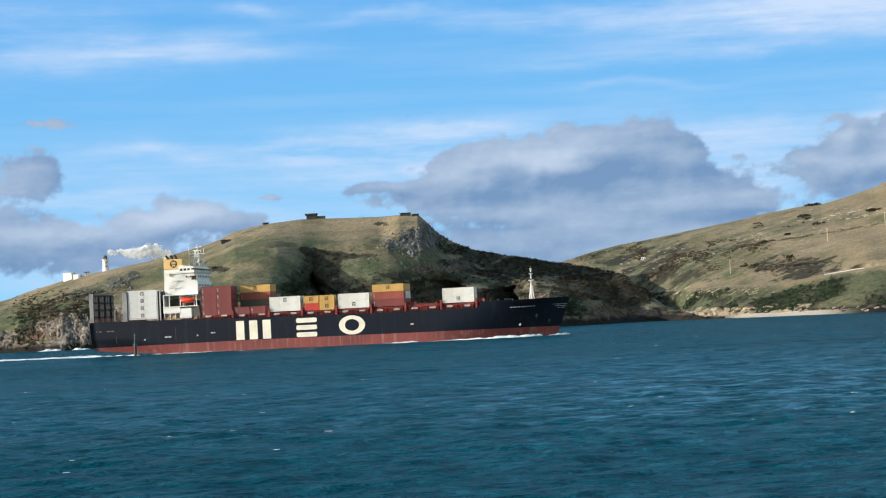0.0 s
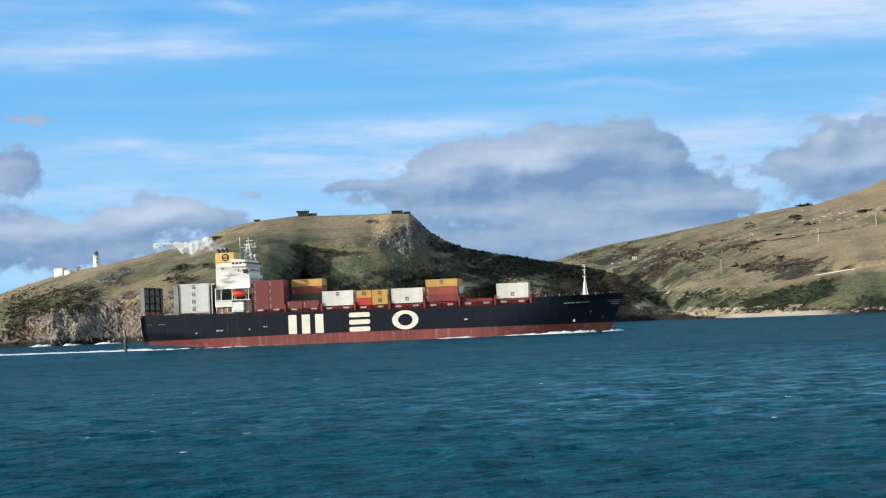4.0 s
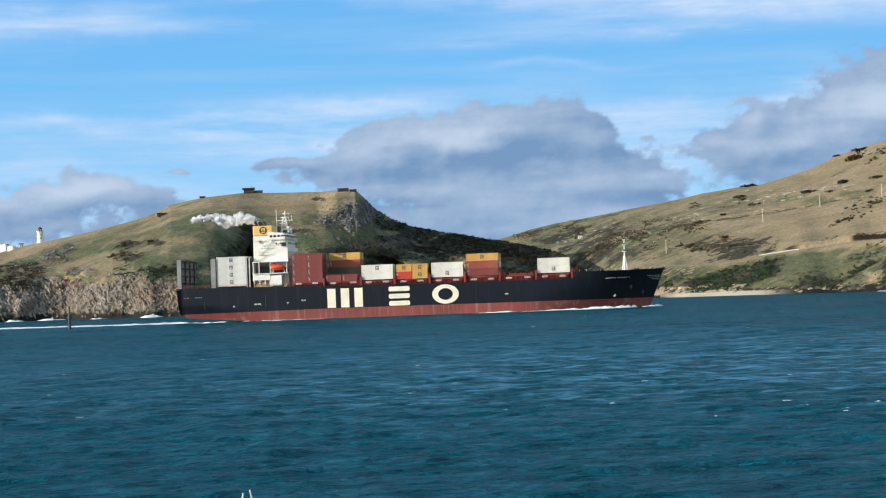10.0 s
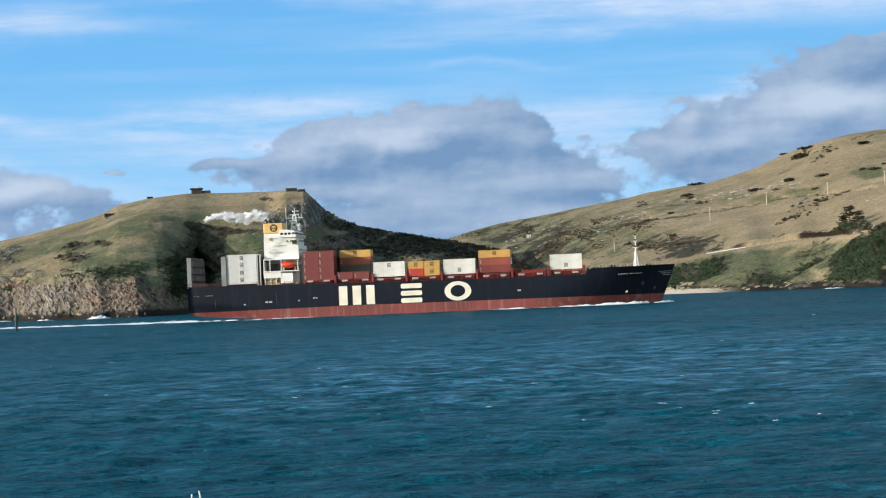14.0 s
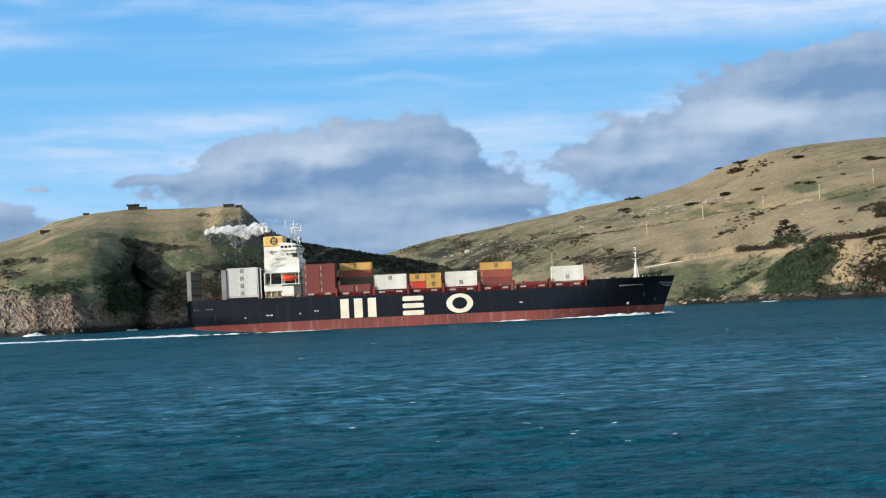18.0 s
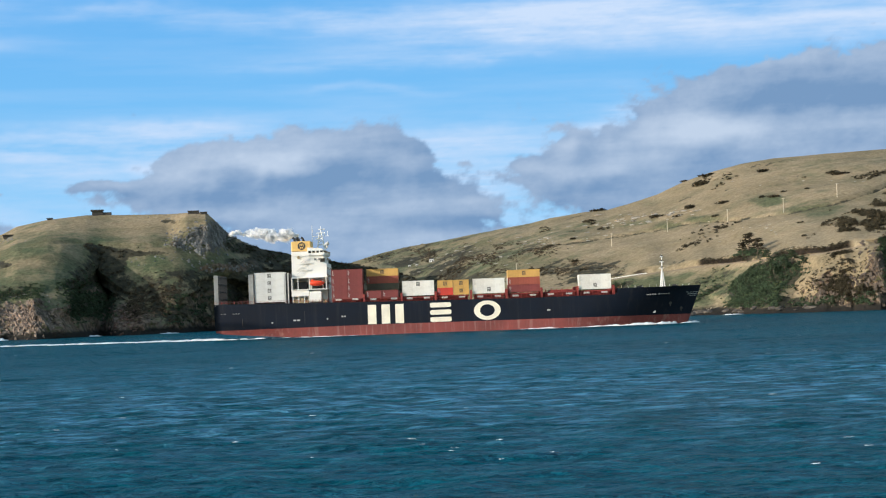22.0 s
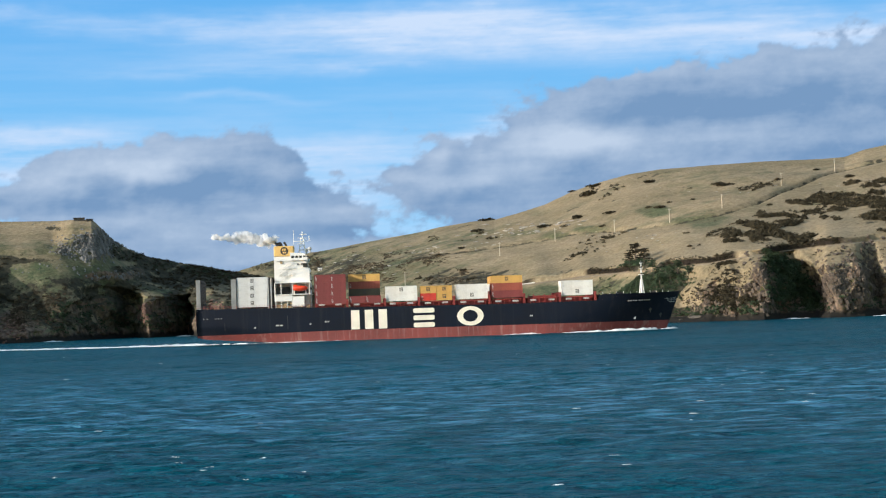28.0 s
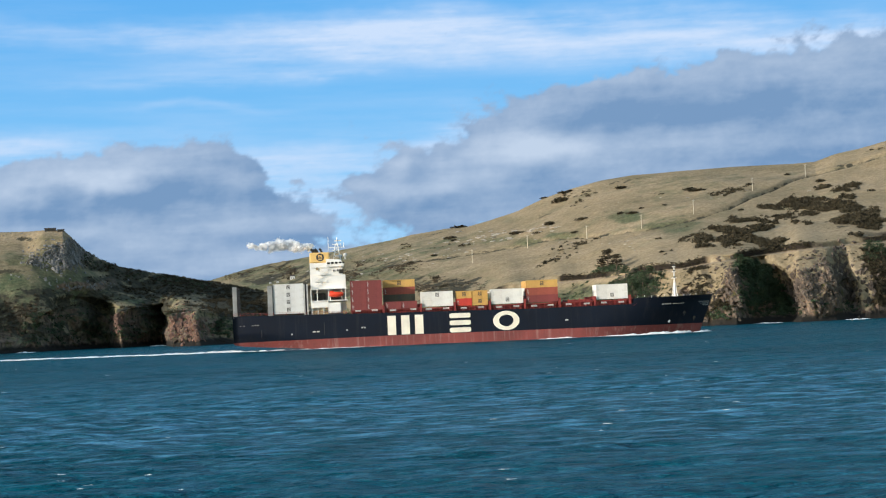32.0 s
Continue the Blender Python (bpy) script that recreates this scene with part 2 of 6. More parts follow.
def roughen(az, D, Z, S, rock, face, small, seed):
    """Weathered relief: crags on the rock, hummocks and sheep tracks on the grass."""
    a = np.radians(az)[None, :] * np.ones_like(D)
    x, y = D * np.sin(a), D * np.cos(a)
    crag = fbm(x / 13 + 0.35 * Z / 15, Z / 12, y / 60, 5, seed, 0.6)
    rib = 1 - np.abs(fbm(x / 8.5 + 0.35 * Z / 6.5, Z / 9, y / 40, 4, seed + 40, 0.62)) * 1.9
    D2 = D + face * (6.4 * crag - 4.0 * (rib - 0.55) + 1.1 * fbm(x / 2.4, Z / 2.6, y / 9, 3, seed + 70, 0.6))
    hum = fbm(x / 45, y / 45, None, 5, seed + 7) * 2.4 + fbm(x / 9, y / 9, None, 3, seed + 11) * 0.14
    Z2 = Z + (1 - rock) * small * hum + (rock - face).clip(0, 1) * small * (4.6 * fbm(x / 12, y / 16, None, 5, seed + 3, 0.62) + 2.0) + face * small * 0.8 * fbm(x / 6, y / 6, Z / 5, 3, seed + 5)
    return D2, Z2


h_edge = smooth(0.5, 1.1, HS) * (1 - smooth(4.75, 5.0, HS) * 0.75)
h_rock = smooth(0.8, 1.15, HS) * (1 - smooth(1.62, 2.15, HS + 0.55 * fbm(hz[None, :] * 1.7 + 0 * HS, HS * 2.2, None, 4, 77, 0.65)))
EH = (HZ - EYE_Z) / HD * F


def zone(az, E, *quads):
    """Soft ovals on a hillside: bearing, angular height, half-widths."""
    out = 0
    for a, e, wa_, we_ in zip(quads[0::4], quads[1::4], quads[2::4], quads[3::4]):
        out = np.maximum(out, np.exp(-(((az[None, :] - a) / wa_) ** 2 + ((E - e) / we_) ** 2) ** 1.5))
    return out


h_face = h_rock.copy()
crag_zone = zone(hz, EH, -1.7, 146, 0.75, 26, -2.7, 130, 0.35, 10, -1.1, 155, 0.3, 20)
outcrop = zone(hz, EH, -11.2, 90, 0.45, 9, -10.7, 98, 0.35, 8, -1.3, 86, 0.9, 9, -0.4, 88, 0.5, 10, -10.3, 58, 0.5, 5, -11.2, 46, 0.4, 5, 2.0, 8, 0.5, 18)
# ravine and coves whose shade is put in as dark scrub
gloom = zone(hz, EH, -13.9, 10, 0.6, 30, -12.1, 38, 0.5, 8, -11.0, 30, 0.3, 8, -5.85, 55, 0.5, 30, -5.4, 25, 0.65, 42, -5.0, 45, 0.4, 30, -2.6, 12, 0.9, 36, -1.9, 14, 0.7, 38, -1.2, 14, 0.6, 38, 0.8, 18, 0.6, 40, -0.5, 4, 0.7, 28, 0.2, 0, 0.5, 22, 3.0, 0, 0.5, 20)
# crag flank and back slope, their shade laid on as scrub too
back_slope_shade = zone(hz, EH, -1.1, 138, 0.34, 24, -0.7, 122, 0.5, 12, 0.3, 106, 0.7, 11, 1.4, 94, 0.8, 12, 2.4, 80, 0.8, 15, 3.3, 66, 0.7, 20, 4.1, 46, 0.6, 26, 4.8, 16, 0.6, 22, 5.5, -8, 0.5, 12)
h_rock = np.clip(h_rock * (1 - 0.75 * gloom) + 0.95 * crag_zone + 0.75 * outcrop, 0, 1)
h_face = np.clip(h_face + 0.6 * crag_zone, 0, 1)
HD, HZ = roughen(hz, HD, HZ, HS, h_rock, h_face, h_edge, 20)
HA = hz[None, :] + 0.30 * fbm(hz[None, :] * 1.6 + 0 * HS, HS * 1.7, None, 4, 141, 0.55) * smooth(0.9, 1.4, HS) * (1 - smooth(3.0, 3.9, HS))
me = grid_mesh("headland", places(HA, HD, HZ))
gx = (HD * np.sin(np.radians(hz))[None, :], HD * np.cos(np.radians(hz))[None, :])
EH = (HZ - EYE_Z) / HD * F
patchy = fbm(gx[0] / 26, gx[1] / 26, None, 5, 60, 0.6)
# dense scrub; the ovals right of the crag stand in for the ridge's shade
thick = zone(hz, EH, -8.8, 84, 0.55, 9, -5.1, 70, 0.8, 60, -3.3, 62, 0.7, 30, -1.4, 60, 1.3, 26, -4.0, 117, 1.4, 5, -2.9, 172, 0.35, 5, -0.4, 92, 1.2, 14,
             1.2, 45, 1.6, 22, 3.2, 45, 1.4, 30, 4.6, 30, 1.0, 25, -7.6, 60, 0.7, 14, -8.0, 106, 0.3, 5, -8.9, 107, 0.25, 5, -12.5, 40, 1.2, 25, 0.9, 75, 2.0, 22, 0.2, 114, 0.9, 10, 2.0, 92, 1.4, 10, -5.3, 88, 0.7, 18, -0.2, 70, 1.4, 26, -2.2, 78, 1.0, 12, -4.45, 62, 0.55, 34, -3.6, 40, 1.0, 44, -12.0, 66, 0.9, 20, -11.0, 84, 0.55, 12, -13.1, 46, 0.8, 20, -10.4, 60, 0.4, 10)
# the last two terms add scrub cover in place of shade
scrub_h = np.clip(smooth(0.1, 0.5, patchy - 0.32 * smooth(3.9, 4.4, HS)) * 0.75 + thick * (0.75 + 0.5 * patchy) + 0.62 * gloom + 0.9 * back_slope_shade, 0, 1)
dry_h = np.clip(0.36 + 0.6 * fbm(gx[0] / 40, gx[1] / 40, None, 5, 66, 0.6) + 0.40 * smooth(3.9, 5.0, HS) - 0.45 * zone(hz, EH, -7.8, 62, 1.1, 22, -4.4, 95, 1.2, 14, -3.0, 90, 1.4, 25)
                + 0.3 * zone(hz, EH, -9.5, 75, 0.8, 14, -10.5, 60, 1.2, 14), 0, 1)
give(me, "rock", h_rock)
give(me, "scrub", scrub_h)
give(me, "dry", dry_h)
give(me, "iron", smooth(-9.2, -5.6, hz)[None, :] * (1 - crag_zone) + 0 * HS)
headland = tagged(new("headland", me), "green and tan grassy headland with pale rock cliffs above the water", "headland", kind="structure")

# The dry hill across the bay with the road cut, the beach and the bluffs.
rz = np.linspace(0.5, 28, 950)
r_top = curve(rz, 0.5, 55, 2.9, 93, 3.6, 104, 4.5, 115, 5.3, 121, 6.6, 133, 7.6, 142, 8.3, 148, 9, 157, 10, 164, 10.7, 166, 11.4, 176, 12.3, 190,
              13.1, 210, 13.9, 224, 14.9, 237, 15.9, 244, 17.3, 247, 19.1, 250, 20.8, 248, 21.5, 250, 22.1, 261, 22.8, 268, 23.6, 279, 28, 300)
r_top_d = curve(rz, 0.5, 1560, 6, 1500, 12, 1440, 18, 1400, 28, 1380)
r_shore = curve(rz, 0.5, 1330, 5, 1260, 6.8, 1120, 8.5, 1063, 10.9, 1028, 13.7, 1010, 15.8, 962, 17.2, 945, 18.1, 952, 18.9, 934, 19.6, 962, 20.55, 972,
                20.85, 948, 21.9, 962, 22.3, 976, 23.4, 982, 28, 1010)
r_road = curve(rz, 0.5, 25, 7, 30, 9.2, 32, 10.6, 41, 11.6, 48, 12.5, 52, 13.3, 58, 15.4, 66, 17.2, 73, 18.4, 82, 20, 92, 21.3, 98, 22.8, 103, 28, 112)
r_wide = curve(rz, 0.5, 60, 7, 60, 11, 78, 14, 74, 16, 58, 17, 46, 23, 44, 28, 60)
r_shore = r_shore + 5 * vnoise(rz * 1.1, rz * 0, seed=15) * smooth(11.5, 13, rz)
beach = np.exp(-((rz - 9.4) / 1.7) ** 4)
r_road_d = broad(r_shore, 61) + r_wide + 0.35 * (r_shore - broad(r_shore, 61))
r_road_z = height(r_road, r_road_d)
r_top_z = height(r_top, r_top_d)
cut = smooth(10.8, 12, rz) * (0.72 + 0.28 * np.cos(rz * 2.1) ** 2)
r_foot_d = r_shore + 5 + 14 * beach
crest = vnoise(rz * 0.9, rz * 0, seed=18) + 0.5 * vnoise(rz * 2.3, rz * 0, seed=19)
r_knee_d = r_shore + (0.42 + 0.14 * crest * smooth(16, 17.5, rz)) * r_wide
r_knee_z = r_road_z * (0.42 + (0.20 + 0.20 * crest) * smooth(16.2, 17.6, rz) - 0.16 * beach)
r_slope_d = broad(r_road_d) + 0.42 * (r_top_d - broad(r_road_d))
r_slope_z = broad(r_road_z) + (0.47 - 0.08 * smooth(9, 14, rz)) * (r_top_z - broad(r_road_z))
RD, RZ, RS = slope_sheet(rz, [(r_shore - 6, np.full_like(rz, -2.5)), (r_foot_d, 1.0 + 0.6 * beach), (r_knee_d, r_knee_z), (r_road_d, r_road_z),
                              (r_road_d + 8, r_road_z + 0.2), (r_road_d + 12, r_road_z + 0.6 + 4.2 * cut), (r_slope_d, r_slope_z), (r_top_d, r_top_z),
                              (r_top_d + 90, r_top_z - 8), (r_top_d + 420, r_top_z * 0.3)], [5, 26, 26, 6, 8, 60, 66, 8, 6])
RZ, RD = soften(RZ, 2), soften(RD, 2)
r_rock = smooth(0.85, 1.2, RS) * (1 - smooth(1.7, 2.35, RS + 0.7 * fbm(rz[None, :] * 1.5 + 0 * RS, RS * 2.2, None, 4, 87, 0.65))) * smooth(16.2, 17.4, rz)[None, :]
r_rock = r_rock * (0.12 + 0.88 * smooth(-0.02, 0.22, fbm(rz[None, :] * 2.2 + 0 * RS, RS * 2.0, None, 5, 89, 0.65) + 0.42 * (1.75 - RS) + 0.45 * np.exp(-((rz[None, :] - 19.1) / 0.35) ** 2) + 0.4 * np.exp(-((rz[None, :] - 22.0) / 0.4) ** 2) + 0.34 * np.exp(-((rz[None, :] - 21.1) / 0.8) ** 2)))
r_rock = np.maximum(r_rock, 0.6 * smooth(0.7, 1.0, RS) * (1 - smooth(1.15, 1.35, RS)) * smooth(11.2, 12.2, rz)[None, :])
r_edge = smooth(0.8, 1.6, RS) * (1 - 0.9 * smooth(2.7, 2.95, RS) * (1 - smooth(5.1, 5.5, RS))) * (1 - smooth(6.75, 7.0, RS) * 0.75)
RD = RD + (notch(rz[None, :], 19.28 - 0.2 * (RS - 1), 20.75 - 0.58 * (RS - 1), 24, 0.5) + notch(rz[None, :] + 0.15 * (RS - 1), 22.0, 22.42, 12) + 14 * np.exp(-((rz[None, :] - 16.6) / 0.5) ** 2)) * smooth(0.9, 1.3, RS) * (1 - 0.55 * smooth(1.6, 3.0, RS) - 0.45 * smooth(3.0, 5.2, RS))
# old track that climbs the slope, with a dark bank above it
RE = (RZ - EYE_Z) / RD * F
track = curve(rz, 0.5, 75, 5, 86, 8.6, 104, 10.8, 116, 12.4, 130, 13.5, 139, 14.5, 141, 16.1, 147, 17.65, 160, 19.1, 184, 21.3, 227, 28, 300)
near_track = np.exp(-((RE - track[None, :]) / 2.2) ** 2) * smooth(8.0, 10.0, rz)[None, :]
RZ = RZ - 2.8 * near_track
RD, RZ = roughen(rz, RD, RZ, RS, r_rock, r_rock, r_edge, 33)
RA = rz[None, :] + 0.26 * fbm(rz[None, :] * 1.8 + 0 * RS, RS * 1.9, None, 4, 151, 0.55) * smooth(0.9, 1.4, RS) * (1 - smooth(2.2, 2.9, RS))
me = grid_mesh("hillside", places(RA, RD, RZ))
gx = (RD * np.sin(np.radians(rz))[None, :], RD * np.cos(np.radians(rz))[None, :])
low = smooth(1.0, 1.3, RS) * (1 - smooth(2.7, 3.0, RS))
RE = (RZ - EYE_Z) / RD * F
patchy = fbm(gx[0] / 22, gx[1] / 22, None, 5, 90, 0.6)
gorse = zone(rz, RE, 19.2, 128, 1.15, 28, 20.9, 165, 1.1, 24, 22.2, 190, 0.8, 18, 22.9, 140, 0.8, 26, 18.2, 118, 0.5, 14, 20.1, 108, 0.5, 10, 22.4, 160, 0.6, 20)
gorse = smooth(0.27, 0.42, 0.42 * gorse + 0.95 * fbm(gx[0] / 11, gx[1] / 20, None, 5, 93, 0.65) + 0.08 * gorse * patchy) * smooth(0.1, 0.3, gorse)
wood = zone(rz, RE, 16.1, 48, 0.75, 24, 19.7, 50, 0.40, 26, 20.2, 18, 0.42, 24, 19.35, 75, 0.3, 12, 23.2, 84, 0.5, 20, 15.1, 75, 0.5, 12, 21.8, -6, 1.2, 14, 17.2, -12, 1.1, 16, 18.4, -8, 0.6, 16, 19.5, 20, 0.6, 44, 20.0, 0, 0.6, 40, 20.8, -4, 0.6, 22)
heath = zone(rz, RE, 9.5, 60, 1.6, 20, 6.0, 60, 1.6, 26, 6.0, 88, 2.2, 26, 8.0, 100, 1.2, 16, 4.2, 90, 1.2, 16)
scrub_r = np.clip(smooth(0.24, 0.5, patchy) * 0.5 + gorse * 0.34 + wood * (0.9 + 0.5 * patchy) + heath * (0.60 + 0.9 * patchy)
                  + 0.75 * low * (1 - smooth(15.8, 16.8, rz))[None, :] * (0.85 + 1.6 * patchy) + 0.85 * near_track + 0.55 * low * (smooth(16.4, 17.0, rz)[None, :]) * smooth(-0.15, 0.25, patchy) * (1 - smooth(1.9, 2.5, RS)), 0, 1)
dry_r = np.clip(0.60 + 0.34 * smooth(7, 13, rz)[None, :] + 0.60 * fbm(gx[0] / 55, gx[1] / 75, None, 5, 96, 0.6) - 0.75 * zone(rz, RE, 13.6, 142, 0.5, 8, 15.6, 168, 0.5, 9, 12.6, 132, 0.4, 8, 17.2, 150, 0.8, 10) - 0.95 * low * (1 - smooth(15.6, 16.6, rz))[None, :] * (0.8 + 0.6 * patchy)
                - 0.30 * (1 - smooth(5, 9, rz))[None, :], 0, 1)
give(me, "rock", r_rock)
give(me, "scrub", scrub_r)
give(me, "dry", dry_r)
give(me, "iron", 0.45 + 0.4 * smooth(16, 17, rz)[None, :] + 0 * RS)
give(me, "sand", beach[None, :] * (1 - smooth(1.05, 1.25, RS)) + 0 * RS)
give(me, "cut_band", smooth(3.98, 4.2, RS + 0.25 * patchy) * (1 - smooth(4.82, 5.02, RS + 0.35 * patchy)) * smooth(0.30, 0.55, cut[None, :] * (0.9 + 0.5 * patchy)) * smooth(-0.55, 0.0, vnoise(rz * 1.3, rz * 0, seed=17))[None, :])
give(me, "road", smooth(2.95, 3.05, RS) * (1 - smooth(3.95, 4.1, RS)) )
hillside = tagged(new("hillside", me), "dry tan grass hillside with dark gorse, a road cut and brown bluffs", "hill", kind="structure")


def land_material(name):
    m = bpy.data.materials.new(name)
    m.use_nodes = True
    n, l = m.node_tree.nodes, m.node_tree.links
    p = n["Principled BSDF"]
    p.inputs["Roughness"].default_value = 0.95
    p.inputs["Specular IOR Level"].default_value = 0.1
    c = n.new("ShaderNodeTexCoord")

    def noise_at(scale, detail=5.0, lo=0.35, hi=0.65, rough=0.6, squash=None):
        t = n.new("ShaderNodeTexNoise")
        t.inputs["Scale"].default_value = scale
        t.inputs["Detail"].default_value = detail
        t.inputs["Roughness"].default_value = rough
        if squash:
            k = n.new("ShaderNodeMapping")
            k.inputs["Scale"].default_value = squash
            l.new(c.outputs["Object"], k.inputs["Vector"])
            l.new(k.outputs[0], t.inputs["Vector"])
        else:
            l.new(c.outputs["Object"], t.inputs["Vector"])
        r = n.new("ShaderNodeMapRange")
        r.inputs["From Min"].default_value, r.inputs["From Max"].default_value = lo, hi
        l.new(t.outputs["Fac"], r.inputs["Value"])
        return r.outputs[0]

    def mix(f, a, b):
        k = n.new("ShaderNodeMix")
        k.data_type = "RGBA"
        for s, v in (("Factor", f), ("A", a), ("B", b)):
            if isinstance(v, tuple):
                k.inputs[s].default_value = (*v, 1)
            elif isinstance(v, float):
                k.inputs[s].default_value = v
            else:
                l.new(v, k.inputs[s])
        return k.outputs["Result"]

    def attr(name):
        k = n.new("ShaderNodeAttribute")
        k.attribute_name = name
        return k.outputs["Fac"]

    def math2(op, a, b):
        k = n.new("ShaderNodeMath")
        k.operation = op
        k.use_clamp = True
        for i, v in enumerate((a, b)):
            if isinstance(v, float):
                k.inputs[i].default_value = v
            else:
                l.new(v, k.inputs[i])
        return k.outputs[0]

    def sharpen(v, lo, hi):
        r = n.new("ShaderNodeMapRange")
        r.interpolation_type = "SMOOTHSTEP"
        r.inputs["From Min"].default_value, r.inputs["From Max"].default_value = lo, hi
        l.new(v, r.inputs["Value"])
        return r.outputs[0]

    tuft = noise_at(0.45, 7.0, 0.36, 0.64, 0.7)
    patch = noise_at(0.06, 5.0, 0.38, 0.62)
    green = mix(tuft, (0.046, 0.065, 0.036), (0.105, 0.128, 0.068))
    dry = mix(tuft, (0.222, 0.172, 0.106), (0.362, 0.288, 0.187))
    grass_mix = sharpen(math2("ADD", math2("MULTIPLY", attr("dry"), 0.75), math2("MULTIPLY", patch, 0.35)), 0.25, 0.85)
    grass = mix(grass_mix, green, dry)
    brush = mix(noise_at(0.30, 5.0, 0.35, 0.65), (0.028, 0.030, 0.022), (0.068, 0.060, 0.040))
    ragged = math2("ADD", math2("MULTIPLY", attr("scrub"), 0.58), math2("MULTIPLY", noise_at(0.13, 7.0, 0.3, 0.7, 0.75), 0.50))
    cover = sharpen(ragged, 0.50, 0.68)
    trod = noise_at(0.022, 6.0, 0.36, 0.64, 0.7, (1.0, 1.0, 3.0))
    grass = mix(math2("MULTIPLY", trod, 0.62), grass, mix(tuft, (0.098, 0.080, 0.045), (0.205, 0.165, 0.094)))
    turf = mix(cover, grass, brush)
    streak = noise_at(0.20, 7.0, 0.36, 0.74, 0.68, (1.4, 1.4, 0.55))
    stone = mix(streak, (0.030, 0.027, 0.024), (0.370, 0.340, 0.300))
    rust = mix(math2("ADD", math2("MULTIPLY", attr("iron"), 0.6), math2("MULTIPLY", noise_at(0.035, 4.0, 0.40, 0.66), 0.5)), stone, mix(streak, (0.036, 0.024, 0.017), (0.27, 0.175, 0.115)))
    lichen = mix(noise_at(0.22, 5.0, 0.52, 0.66), rust, (0.085, 0.082, 0.036))
    geo = n.new("ShaderNodeNewGeometry")
    sep = n.new("ShaderNodeSeparateXYZ")
    l.new(geo.outputs["Normal"], sep.inputs[0])
    steep = sharpen(sep.outputs["Z"], 0.80, 0.50)
    rockiness = sharpen(math2("ADD", math2("MULTIPLY", attr("rock"), 0.75), math2("MULTIPLY", steep, 0.32)), 0.42, 0.72)
    ground = mix(rockiness, turf, lichen)
    # wet dark band at the tide line
    pos = n.new("ShaderNodeSeparateXYZ")
    l.new(geo.outputs["Position"], pos.inputs[0])
    tide = n.new("ShaderNodeMath")
    tide.operation = "MULTIPLY_ADD"
    l.new(noise_at(0.12, 4.0, 0.3, 0.7), tide.inputs[0])
    tide.inputs[1].default_value = -2.6
    l.new(pos.outputs["Z"], tide.inputs[2])
    wet = math2("MULTIPLY", sharpen(tide.outputs[0], 3.6, 1.0), math2("SUBTRACT", 1.0, attr("sand")))
    ground = mix(wet, ground, (0.022, 0.020, 0.017))
    ground = mix(attr("sand"), ground, mix(tuft, (0.42, 0.37, 0.29), (0.60, 0.54, 0.43)))
    # near-black band along the bank of the road cut
    ground = mix(attr("cut_band"), ground, mix(tuft, (0.012, 0.010, 0.008), (0.036, 0.027, 0.021)))
    ground = mix(attr("road"), ground, mix(tuft, (0.16, 0.12, 0.085), (0.30, 0.235, 0.165)))
    l.new(ground, p.inputs["Base Color"])
    b = n.new("ShaderNodeBump")
    b.inputs["Strength"].default_value = 0.2
    b.inputs["Distance"].default_value = 0.6
    l.new(noise_at(0.35, 6.0, 0.2, 0.8, 0.65), b.inputs["Height"])
    l.new(b.outputs[0], p.inputs["Normal"])
    return m


LAND = land_material("grass_rock_and_scrub")
headland.data.materials.append(LAND)
hillside.data.materials.append(LAND)

# The low bank that the observer stands on, and land behind, out of view.
bm = bmesh.new()
bank_line = [(-600, 14.0), (-120, 9.0), (-20, 6.4), (7, 6.2), (26, 2.0), (38, -2.0)]
rows = []
for x in np.linspace(-900, 900, 40):
    rows.append([bm.verts.new((x, y + 3 * math.sin(x * 0.05), z + 0.35 * math.sin(x * 0.21 + y * 0.1) * (z > 0))) for y, z in bank_line])
for a, b in zip(rows[:-1], rows[1:]):
    for k in range(len(bank_line) - 1):
        bm.faces.new((a[k], b[k], b[k + 1], a[k + 1]))
me = bpy.data.meshes.new("ground")
bm.normal_update()
bm.to_mesh(me)
bm.free()
for f_ in me.polygons:
    f_.use_smooth = True
me.materials.append(material("bank_turf", (0.09, 0.09, 0.035), 0.95, vary=0.25, scale=0.5, bump=0.5))
tagged(new("ground", me), "low grassy bank beside the harbour", "bank", kind="structure")

